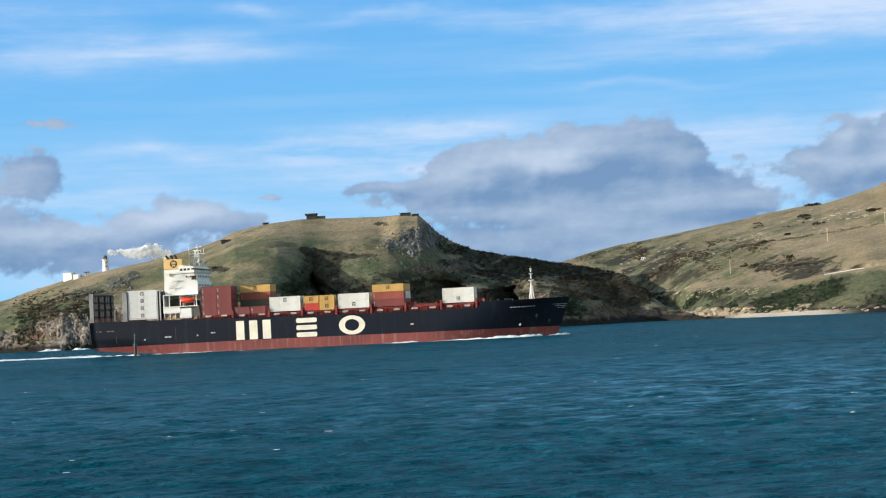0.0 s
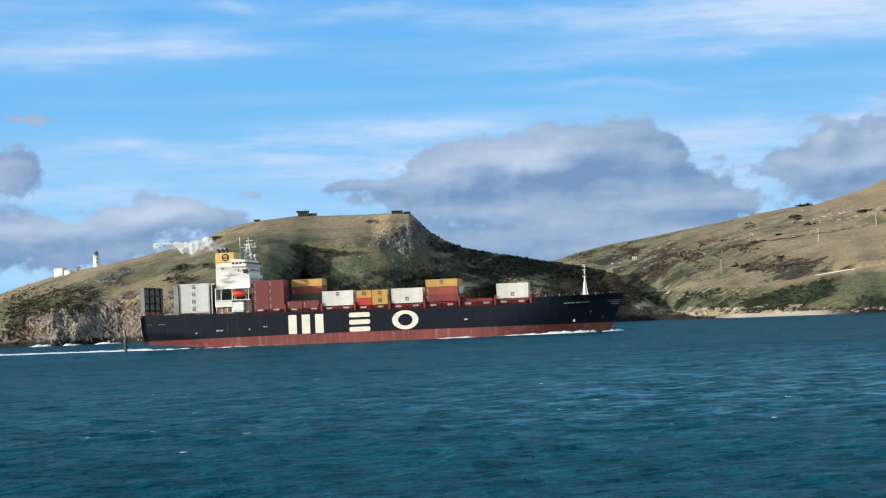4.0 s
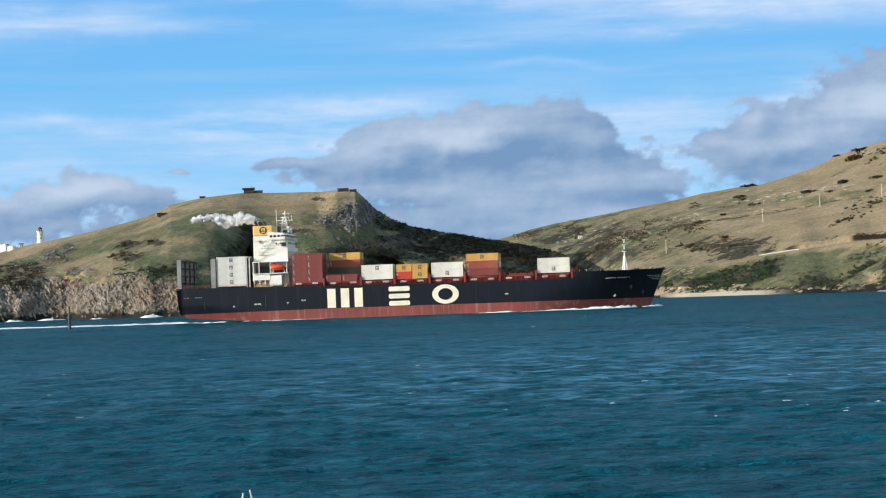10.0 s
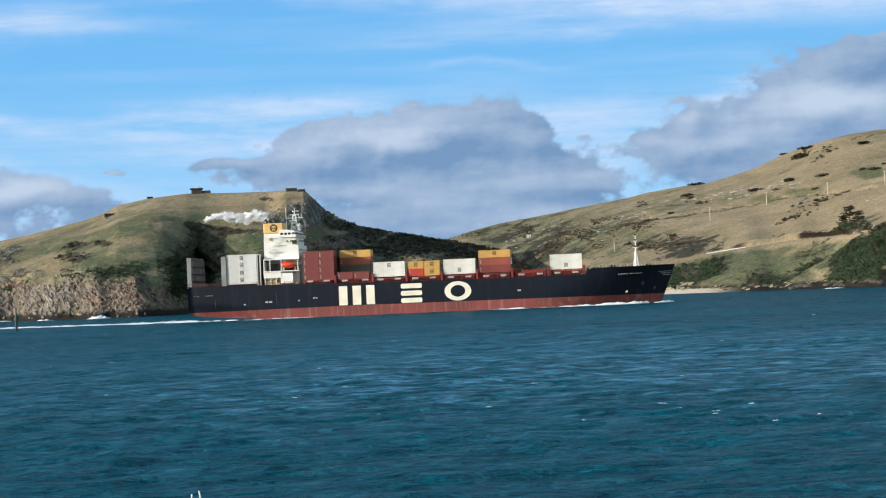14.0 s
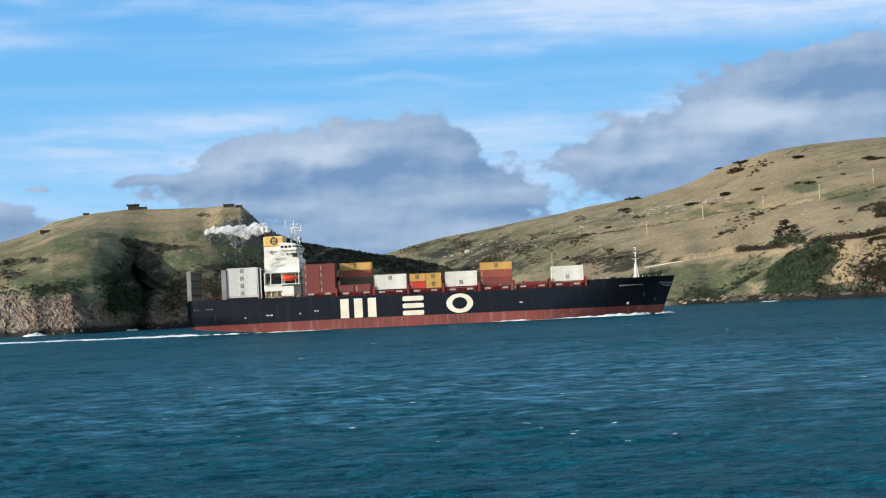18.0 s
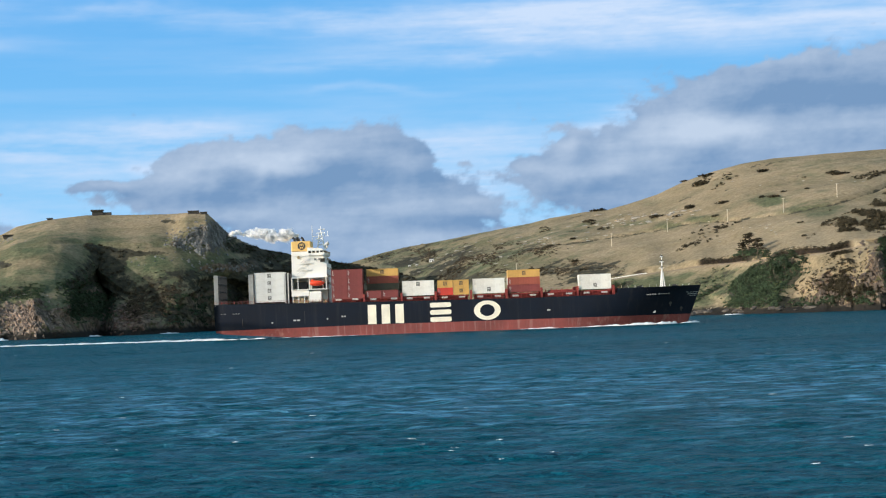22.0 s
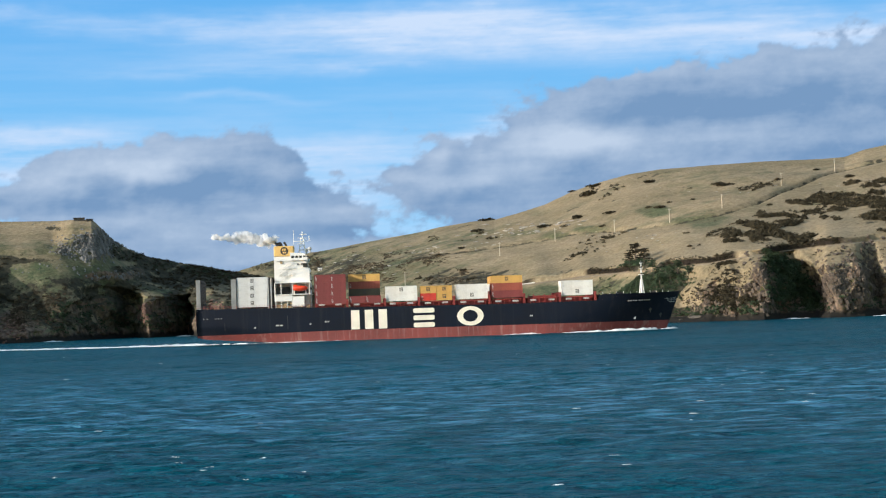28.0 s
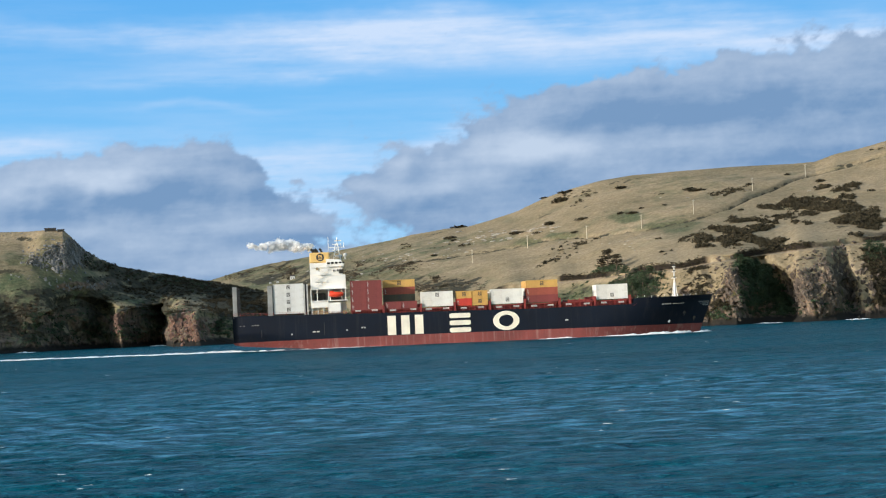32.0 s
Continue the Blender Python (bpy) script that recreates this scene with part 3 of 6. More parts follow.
# ---- water: one sheet to the horizon, choppy where it is near ----
def sea_material():
    m = bpy.data.materials.new("harbour_water")
    m.use_nodes = True
    n, l = m.node_tree.nodes, m.node_tree.links
    p = n["Principled BSDF"]
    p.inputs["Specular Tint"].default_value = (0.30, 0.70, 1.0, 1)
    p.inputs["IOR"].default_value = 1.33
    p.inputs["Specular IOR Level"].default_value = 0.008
    c = n.new("ShaderNodeTexCoord")

    def tex(scale, squash, detail=4.0, rough=0.55):
        k, t = n.new("ShaderNodeMapping"), n.new("ShaderNodeTexNoise")
        k.inputs["Scale"].default_value = squash
        k.inputs["Rotation"].default_value = (0, 0, 0.12)
        t.inputs["Scale"].default_value = scale
        t.inputs["Detail"].default_value = detail
        t.inputs["Roughness"].default_value = rough
        l.new(c.outputs["Object"], k.inputs["Vector"])
        l.new(k.outputs[0], t.inputs["Vector"])
        return t.outputs["Fac"]

    def ranged(v, lo, hi):
        r = n.new("ShaderNodeMapRange")
        r.interpolation_type = "SMOOTHSTEP"
        r.inputs["From Min"].default_value, r.inputs["From Max"].default_value = lo, hi
        l.new(v, r.inputs["Value"])
        return r.outputs[0]

    def mix(f, a, b):
        k = n.new("ShaderNodeMix")
        k.data_type = "RGBA"
        for s, v in (("Factor", f), ("A", a), ("B", b)):
            if isinstance(v, tuple):
                k.inputs[s].default_value = (*v, 1)
            else:
                l.new(v, k.inputs[s])
        return k.outputs["Result"]

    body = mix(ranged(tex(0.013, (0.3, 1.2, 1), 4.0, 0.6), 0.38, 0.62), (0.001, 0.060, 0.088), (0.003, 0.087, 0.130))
    # darker streaks mixed into the body colour between the gleams
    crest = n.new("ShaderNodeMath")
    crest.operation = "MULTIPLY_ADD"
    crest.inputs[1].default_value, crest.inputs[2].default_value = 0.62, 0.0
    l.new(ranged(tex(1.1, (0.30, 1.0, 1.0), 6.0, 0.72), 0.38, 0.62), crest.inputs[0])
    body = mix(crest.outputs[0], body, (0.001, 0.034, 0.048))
    # sky reflection painted into the base colour as pale blue streaks
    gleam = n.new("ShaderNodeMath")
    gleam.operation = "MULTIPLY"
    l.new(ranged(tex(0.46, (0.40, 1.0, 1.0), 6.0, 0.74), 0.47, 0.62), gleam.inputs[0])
    ruffle_gleam = n.new("ShaderNodeAttribute")
    ruffle_gleam.attribute_name = "ruffle_gleam"
    l.new(ruffle_gleam.outputs["Fac"], gleam.inputs[1])
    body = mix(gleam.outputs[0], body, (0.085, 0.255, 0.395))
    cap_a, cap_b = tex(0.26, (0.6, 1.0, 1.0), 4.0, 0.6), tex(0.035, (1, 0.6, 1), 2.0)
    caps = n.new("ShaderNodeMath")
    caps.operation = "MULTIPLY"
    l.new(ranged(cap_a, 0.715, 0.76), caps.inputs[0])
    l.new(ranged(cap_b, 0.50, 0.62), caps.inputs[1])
    # finer glints, painted the same way
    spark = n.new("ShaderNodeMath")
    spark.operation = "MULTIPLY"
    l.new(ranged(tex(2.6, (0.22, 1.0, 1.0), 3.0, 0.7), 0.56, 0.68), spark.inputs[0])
    l.new(ruffle_gleam.outputs["Fac"], spark.inputs[1])
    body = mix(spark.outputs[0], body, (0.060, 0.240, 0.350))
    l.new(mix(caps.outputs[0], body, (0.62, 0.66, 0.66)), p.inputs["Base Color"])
    r = n.new("ShaderNodeMapRange")
    r.inputs["To Min"].default_value, r.inputs["To Max"].default_value = 0.30, 0.8
    l.new(caps.outputs[0], r.inputs["Value"])
    l.new(r.outputs[0], p.inputs["Roughness"])
    chop, ripple = tex(0.42, (0.45, 1.0, 1.0), 5.0, 0.6), tex(1.6, (0.5, 1.0, 1.0), 3.0, 0.6)
    b1, b2 = n.new("ShaderNodeBump"), n.new("ShaderNodeBump")
    b1.inputs["Distance"].default_value = 2.0
    wind = n.new("ShaderNodeMapRange")
    wind.inputs["From Min"].default_value, wind.inputs["From Max"].default_value = 0.38, 0.62
    wind.inputs["To Min"].default_value, wind.inputs["To Max"].default_value = 0.8, 1.0
    l.new(tex(0.016, (0.35, 1.0, 1.0), 4.0, 0.6), wind.inputs["Value"])
    l.new(wind.outputs[0], b1.inputs["Strength"])
    b2.inputs["Strength"].default_value, b2.inputs["Distance"].default_value = 1.0, 0.4
    l.new(chop, b1.inputs["Height"])
    l.new(ripple, b2.inputs["Height"])
    l.new(b1.outputs[0], b2.inputs["Normal"])
    l.new(b2.outputs[0], p.inputs["Normal"])
    return m


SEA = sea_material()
wa = np.concatenate([np.linspace(-180, -24, 36), np.linspace(-22, 34, 800), np.linspace(36, 180, 34)])
wd = np.concatenate([np.geomspace(30, 66, 8), np.geomspace(68, 900, 560), np.geomspace(910, 1600, 60), np.geomspace(1700, 4600, 12)])
WA, WD = np.meshgrid(np.radians(wa), wd)
wx, wy = WD * np.sin(WA), WD * np.cos(WA)
swell = 1 - np.abs(fbm(wx / 11 + 0.22 * wy / 11, wy / 5.0, None, 2, 120, 0.5)) * 2.2
cross = fbm(wx / 4.6 - 0.3 * wy / 4.6, wy / 2.4, None, 3, 126, 0.55)
gust = 0.75 + 0.6 * fbm(wx / 90, wy / 60, None, 3, 128)
fade = 1 - smooth(500, 1000, WD)
wz = gust * (fade * (0.24 * swell + 0.26 * cross) + (1 - smooth(120, 300, WD)) * 0.12 * fbm(wx / 1.5, wy / 0.9, None, 3, 130)) - 0.12
me = grid_mesh("water", np.stack([wx, wy, wz], -1))
# belts of wind-ruffled water across the harbour, where the painted sky gleam shows most
belt = fbm(wx / 260, wy / 48, None, 4, 133, 0.55)
give(me, "ruffle_gleam", (0.45 + 0.55 * smooth(-0.08, 0.14, WA)) * np.clip(0.04 + 0.12 * (1 - smooth(240, 420, WD)) + 0.85 * np.exp(-(np.log(WD / 205) / 0.36) ** 2) * smooth(-0.45, 0.25, belt + 0.25 * smooth(-0.12, 0.12, WA)) + 0.40 * smooth(0.05, 0.4, belt) * (1 - smooth(240, 420, WD)), 0, 1))
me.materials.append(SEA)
water = tagged(new("water", me), "choppy teal harbour water with small whitecaps", "water", kind="structure")

# ---- the distance: a far shell of sky and drifting cloud ----
SKY_R = 4400.0
DRIFT = 0.0888                  # degrees a second, to the left
sa = np.linspace(-22, 34, 1150)
se = np.concatenate([np.linspace(-60, -5, 4), np.linspace(0, 680, 250)])
SA, SE = np.meshgrid(sa, se)


def cloud_field(A, E):
    """Cover and light of the clouds over bearing and angular height."""
    px, py = A * 56.7, E
    wx_ = fbm(px / 150, py / 95, None, 5, 201) * 48
    wy_ = fbm(px / 150, py / 95, None, 5, 211) * 30
    X, Y = px + wx_, py + wy_

    def blob(a, e, ra, re, power=1.0):
        return np.exp(-(((X - a * 56.7) / ra) ** 2 + ((Y - e) / re) ** 2) ** power)

    return X, Y, blob


X, Y, blob = cloud_field(SA, SE)
# cloud heads: bearing, angular height, half-widths, weight
HEAP = [(3.5, 292, 72, 44, 1.0), (5.6, 286, 66, 40, 1.0), (6.55, 262, 36, 36, 0.9), (2.2, 276, 78, 40, 0.9), (0.7, 270, 66, 38, 0.9), (-0.5, 250, 62, 36, 0.9),
        (4.0, 222, 180, 50, 1.0), (6.7, 200, 70, 36, 0.9), (8.0, 172, 70, 26, 0.8), (-2.75, 238, 60, 13, 1.0), (-1.4, 208, 110, 28, 0.8), (2.6, 138, 270, 46, 1.0)]
BANK = [(11.3, 282, 34, 30, 1.0), (9.9, 257, 32, 17, 0.9), (8.15, 264, 16, 7, 0.42), (10.9, 226, 58, 38, 0.9), (12.6, 235, 90, 38, 0.95), (14.2, 245, 80, 36, 0.9),
        (15.0, 300, 58, 44, 0.9), (15.7, 335, 50, 38, 0.95), (17.0, 374, 82, 38, 1.0), (19.5, 382, 160, 42, 1.0), (22.8, 392, 200, 46, 1.0), (27.0, 400, 220, 70, 1.0),
        (31.0, 380, 220, 100, 1.0), (19.0, 300, 300, 60, 1.0), (24.0, 300, 300, 70, 1.0), (15.2, 185, 200, 46, 0.9), (20.0, 230, 330, 60, 1.0)]
LOWER = [(-13.6, 287, 52, 38, 1.0), (-13.2, 361, 70, 10, 0.75), (-13.6, 182, 120, 34, 0.95), (-10.3, 200, 48, 26, 0.9), (-9.0, 206, 66, 25, 0.95), (-7.6, 192, 50, 18, 0.8),
         (-6.4, 234, 26, 6, 0.7), (-16.5, 200, 140, 70, 0.9), (-11.0, 140, 260, 40, 0.7), (-5.0, 150, 150, 28, 0.5), (9.7, 105, 300, 34, 0.9), (4.0, 80, 700, 36, 0.9)]


def pile(dx, dy):
    """Cumulus banks as overlapping heaps, sampled with an offset."""
    return sum(k * np.exp(-(((X + dx - a * 56.7) / ra) ** 2 + ((Y + dy - e) / re) ** 2)) for a, e, ra, re, k in HEAP + BANK + LOWER)


def lumps(dx, dy):
    """Billows: rounded heads over soft noise."""
    x, y = SA * 56.7 + dx, SE + dy
    return 0.26 * fbm(x / 40, y / 30, None, 5, 231, 0.6) + 0.50 * (0.30 - np.abs(fbm(x / 70, y / 50, None, 5, 271, 0.6))) + 0.16 * fbm(x / 120, y / 70, None, 4, 241, 0.6)


fine_c = lumps(0, 0)
S0 = pile(0, 0) + fine_c
S1 = pile(-30, 26) + lumps(-13, 12)
cloud = smooth(0.34, 0.66, S0 + 0.22 * fbm(SA * 56.7 / 22, SE / 15, None, 4, 291, 0.6))
layer = fbm(SA * 56.7 / 210, SE / 26, None, 5, 281, 0.55)
lit = np.clip(0.24 + 0.34 * (S0 - S1) + 0.16 * fbm(SA * 56.7 / 120, SE / 60, None, 4, 241, 0.6) + 0.30 * layer + 0.18 * fine_c + 0.85 * blob(16.4, 306, 88, 30)
              + 0.22 * blob(-12.5, 195, 300, 50) + 0.42 * blob(2.2, 277, 110, 24) + 0.30 * blob(-9.0, 212, 80, 14) + 0.20 * blob(12.8, 232, 120, 20) + 0.16 * blob(20.5, 300, 260, 26)
              + 0.18 * blob(3.2, 180, 280, 36) - 0.30 * blob(4.4, 240, 150, 17) - 0.24 * blob(-0.6, 226, 150, 14) - 0.34 * blob(20.5, 372, 330, 46) - 0.20 * blob(6.4, 285, 60, 30), 0, 1)
streak = fbm(SA * 56.7 / 300 + SE / 200, SE / 22, None, 6, 251, 0.58)
wisp = fbm(SA * 56.7 / 90 + SE / 70, SE / 18, None, 5, 261, 0.62)
VEILS = [(0.75, -10.5, 484, 260, 24), (0.40, -6.8, 549, 80, 12), (0.45, -2.8, 530, 130, 12), (0.50, 3.2, 518, 240, 18), (0.95, 9.4, 492, 260, 38), (0.85, 12.5, 508, 260, 34),
         (0.90, 17.0, 508, 300, 30), (0.90, 22.5, 478, 280, 30), (0.75, 25.0, 468, 200, 26), (0.34, 3.1, 438, 150, 16), (0.28, 5.2, 393, 130, 8), (0.38, 9.0, 447, 150, 12)]
HAZES = [(0.60, -9.3, 311, 150, 16), (0.70, -6.1, 322, 140, 14), (0.95, -3.3, 325, 130, 20), (0.95, -0.5, 328, 120, 20), (0.75, -3.2, 275, 170, 20), (0.75, -1.0, 292, 170, 24),
         (0.90, 8.7, 245, 70, 56), (0.65, 8.3, 290, 110, 22), (0.65, 13.4, 300, 70, 56), (0.45, -9.0, 150, 420, 90), (0.50, 9.5, 200, 170, 70), (0.45, 3.0, 240, 330, 90),
         (0.50, 14.0, 260, 300, 70), (0.40, -11.0, 215, 300, 80), (0.40, -13.0, 540, 160, 36)]
veil = sum(k * blob(a, e, ra, re) for k, a, e, ra, re in VEILS + HAZES)
veil = np.clip(0.80 * np.tanh(1.15 * veil) * (0.86 + 0.95 * streak + 0.55 * wisp) + 0.14 * np.clip(streak + 0.25, 0, 1), 0, 1)

me = grid_mesh("backdrop", np.stack([SKY_R * np.sin(np.radians(SA)), SKY_R * np.cos(np.radians(SA)), EYE_Z + SE / F * SKY_R], -1))
give(me, "veil", veil)
give(me, "cloud", cloud)
give(me, "lit", lit)
give(me, "up", np.clip(SE / 650, 0, 1))
m = bpy.data.materials.new("sky_and_cloud")
m.use_nodes = True
n, l = m.node_tree.nodes, m.node_tree.links
n.clear()
out, emit = n.new("ShaderNodeOutputMaterial"), n.new("ShaderNodeEmission")


def sky_attr(name):
    k = n.new("ShaderNodeAttribute")
    k.attribute_name = name
    return k.outputs["Fac"]


def sky_mix(f, a, b):
    k = n.new("ShaderNodeMix")
    k.data_type = "RGBA"
    for s, v in (("Factor", f), ("A", a), ("B", b)):
        if isinstance(v, tuple):
            k.inputs[s].default_value = (*v, 1)
        else:
            l.new(v, k.inputs[s])
    return k.outputs["Result"]


blue = sky_mix(sky_attr("up"), (0.265, 0.590, 0.87), (0.098, 0.370, 0.77))
pale = sky_mix(sky_attr("veil"), blue, (0.530, 0.660, 0.86))
grey = sky_mix(sky_attr("lit"), (0.165, 0.285, 0.475), (0.47, 0.572, 0.72))
l.new(sky_mix(sky_attr("cloud"), pale, grey), emit.inputs["Color"])
emit.inputs["Strength"].default_value = 0.755
l.new(emit.outputs[0], out.inputs["Surface"])
me.materials.append(m)
backdrop = tagged(new("backdrop", me), "blue sky with drifting grey cumulus and thin white streaks", "sky", kind="structure")

# ---- the container ship ----
SHIP_X, SHIP_Y, SHIP_VX, SHIP_VY, SHIP_TURN = -147.13, 690.46, 5.811, -0.450, -6.246   # metres, metres a second, degrees
BEAM = 28.0


def ship_pose(t):
    return pose(SHIP_X + SHIP_VX * t, SHIP_Y + SHIP_VY * t, 0, 0, 0, SHIP_TURN)


GLIDE = [0, 8, 16, 24, 32]
aboard = []                     # (thing, its place on the ship)

BLACK = stained(material("black_hull_paint", (0.0050, 0.0090, 0.019), 0.6, vary=0.3, scale=0.25, bump=0.03, dark=(0.007, 0.009, 0.015), spec=0.2), (0.028, 0.030, 0.034), 0.5)
RED = stained(material("red_boot_topping", (0.225, 0.058, 0.052), 0.65, vary=0.25, scale=0.3, bump=0.05, dark=(0.135, 0.046, 0.044), spec=0.3), (0.40, 0.29, 0.25), 0.6)
DECKRED = material("red_deck_paint", (0.25, 0.035, 0.03), 0.6, vary=0.25, scale=0.6)
WHITE = material("white_ship_paint", (0.80, 0.79, 0.75), 0.5, vary=0.06, scale=0.5, bump=0.02)

ship = new("container_ship")
tagged(ship, "black-hulled container ship with red boot topping and white aft bridge", "ship")


def deck_z(x):
    base = float(np.interp(x, [0, 30, 60, 115, 148], [13.0, 12.6, 12.0, 11.35, 11.5]))
    return base if x < 148.6 else float(np.interp(x, [148.6, 165, 181], [13.7, 13.7, 14.0]))


def half_beam(x, z):
    b = BEAM / 2
    fwd_end = float(np.interp(z, [-4, 0, 3, 8, 14], [174.0, 175.4, 176.6, 178.6, 181.0]))
    start = float(np.interp(z, [-4, 0, 14], [118, 122, 146]))
    if x > start:
        q = min((x - start) / (fwd_end - start), 1.0)
        b *= max(1 - q ** (1.9 + 0.06 * max(z, 0)), 0.0)
    aft = float(np.interp(z, [-4, 2, 6, 13], [60, 42, 16, 4]))
    if x < aft:
        q = (aft - x) / aft
        b *= 1 - q ** 2 * float(np.interp(z, [-4, 2, 6, 13], [0.9, 0.45, 0.16, 0.03]))
    return b


def keel(x):
    return float(np.interp(x, [0, 3, 12, 30, 50, 200], [2.6, 1.9, 1.2, 0.0, -3.0, -3.0]))


def hull_strip(name, z_low, z_high, mat, n):
    bm = bmesh.new()
    xs = list(np.linspace(0, 150, 61)) + list(np.linspace(151, 181, 31))
    for side in (-1, 1):
        rows = []
        for x in xs:
            lo, hi = z_low(x), z_high(x)
            col = []
            for k in range(n + 1):
                z = lo + (hi - lo) * k / n
                end = float(np.interp(z, [-4, 0, 3, 8, 14], [174.0, 175.4, 176.6, 178.6, 181.0]))
                xx = min(x, end)
                col.append(bm.verts.new((xx, BEAM / 2 + side * half_beam(xx, z), z)))
            rows.append(col)
        for a, b in zip(rows[:-1], rows[1:]):
            for k in range(n):
                f_ = (a[k], b[k], b[k + 1], a[k + 1])
                bm.faces.new(f_ if side < 0 else f_[::-1])
        if side < 0:
            first = rows[0]
        else:
            for k in range(n):
                bm.faces.new((rows[0][k], rows[0][k + 1], first[k + 1], first[k]))
    bmesh.ops.remove_doubles(bm, verts=bm.verts, dist=0.002)
    for f_ in bm.faces:
        f_.smooth = True
    return part(name, bm, mat, ship)


RED_Z = lambda x: float(np.interp(x, [0, 60, 180], [3.3, 3.7, 3.3]))
hull_strip("hull", RED_Z, deck_z, BLACK, 8)
hull_strip("boot_topping", keel, RED_Z, RED, 5)
bm = bmesh.new()
pts_ = [(x, BEAM / 2 - half_beam(x, deck_z(x)) + 0.05, deck_z(x) - 1.0) for x in np.linspace(0.3, 180, 80)]
far_ = [(x, BEAM - y, z) for x, y, z in pts_]
pv, fv = [bm.verts.new(q) for q in pts_], [bm.verts.new(q) for q in far_]
for k in range(len(pv) - 1):
    bm.faces.new((pv[k], pv[k + 1], fv[k + 1], fv[k]))
part("deck", bm, DECKRED, ship)

# superstructure
GLASS = material("dark_window_glass", (0.02, 0.025, 0.03), 0.12, vary=0.1, bump=0)
FUNNEL = material("yellow_funnel_paint", (0.76, 0.49, 0.17), 0.5, vary=0.08, scale=0.8, bump=0.02)
DARK = material("dark_grey_steel", (0.035, 0.036, 0.038), 0.6, vary=0.25, scale=1.2)
SOOT = material("sooty_black_pipe", (0.02, 0.018, 0.016), 0.7, vary=0.2, scale=2)
MIDGREY = material("mid_grey_steel", (0.26, 0.265, 0.26), 0.6, vary=0.2, scale=0.8)
PALE = material("pale_grey_steel", (0.52, 0.52, 0.50), 0.55, vary=0.12, scale=0.8)
BEIGE = material("buff_deck_gear", (0.40, 0.30, 0.17), 0.65, vary=0.25, scale=1.5)
ORANGE = material("orange_red_lifeboat", (0.72, 0.06, 0.02), 0.4, vary=0.08, scale=1)
LETTER = material("cream_hull_paint", (0.88, 0.82, 0.68), 0.55, vary=0.10, scale=0.6, bump=0.02)


def block(name, x0, x1, y0, y1, z0, z1, mat, parent=None, bevel=0.06, label=""):
    bm = bmesh.new()
    box(bm, x0, x1, y0, y1, z0, z1, bevel)
    return part(name, bm, mat, parent or ship, label)


HY0, HY1 = 3.0, 25.0
house = block("deckhouse", 29.0, 42.0, HY0, HY1, 21.9, 27.0, WHITE, bevel=0.1)
block("deckhouse_lower", 29.0, 42.0, 8.5, HY1, 17.6, 21.9, WHITE, house)
# wall added to keep the low sun out of the boat deck recess
block("sun_screen_wall", 28.9, 29.2, 1.0, 8.5, 17.6, 21.9, WHITE, house, 0)
block("deckhouse_upper", 29.0, 41.0, HY0 + 0.3, HY1 - 0.3, 27.0, 30.0, WHITE, house)
bm = bmesh.new()
side_ = [(35.0, 30.0), (41.4, 30.0), (41.8, 30.9), (40.2, 32.5), (36.2, 32.9), (35.0, 32.9)]
a_, b_ = [[bm.verts.new((x, y, z)) for x, z in side_] for y in (HY0 - 0.35, HY1 + 0.35)]
bm.faces.new(a_)
bm.faces.new(b_[::-1])
for k in range(len(side_)):
    j = (k + 1) % len(side_)
    bm.faces.new((a_[j], a_[k], b_[k], b_[j]))
part("wheelhouse", bm, WHITE, house)
for y in (HY0 - 2.4, HY1 - 0.1):
    block("bridge_wing", 39.4, 41.4, y, y + 2.5, 29.9, 31.0, WHITE, house, 0.05)
block("funnel_casing", 29.0, 36.2, HY0 + 0.6, 12.0, 30.0, 31.6, WHITE, house)
funnel = block("funnel", 29.0, 36.4, HY0 + 0.2, 12.4, 31.6, 35.4, FUNNEL, None, 0.3, "yellow funnel casing with a dark round emblem")
for x, y in ((30.4, 5.0), (32.0, 5.6), (33.6, 5.2), (31.2, 8.5)):
    bm = bmesh.new()
    rod(bm, (x, y, 35.2), (x - 0.25, y, 36.3), 0.42, 10)
    rod(bm, (x - 0.25, y, 36.25), (x - 0.9, y, 36.9), 0.42, 10)
    part("exhaust_pipe", bm, SOOT, funnel)
bm = bmesh.new()
bmesh.ops.create_circle(bm, cap_ends=True, segments=24, radius=1.45)
bmesh.ops.transform(bm, matrix=Matrix.Translation((32.9, HY0 + 0.16, 33.6)) @ Euler((radians(90), 0, 0)).to_matrix().to_4x4(), verts=bm.verts)
part("emblem_disc", bm, DARK, funnel, "dark round funnel emblem")
bm = bmesh.new()
for x0, x1, z0, z1 in ((32.2, 32.5, 33.5, 34.3), (32.75, 33.05, 33.5, 34.3), (33.3, 33.6, 33.5, 34.3), (32.2, 33.6, 34.2, 34.45), (32.3, 32.8, 32.7, 33.2), (33.0, 33.5, 32.7, 33.2)):
    box(bm, x0, x1, HY0 + 0.1, HY0 + 0.15, z0, z1)
part("emblem_bars", bm, FUNNEL, funnel)

# bridge windows, side windows, ladders and rails
for k in range(4):
    block("bridge_window", 35.4 + 1.45 * k, 36.4 + 1.45 * k, HY0 - 0.42, HY0 - 0.32, 30.9, 31.7, GLASS, house, 0)
for k in range(11):
    block("bridge_window", 41.0, 41.75, HY0 - 1.6 + 2.2 * k, HY0 + 0.0 + 2.2 * k, 30.95, 31.6, GLASS, house, 0)
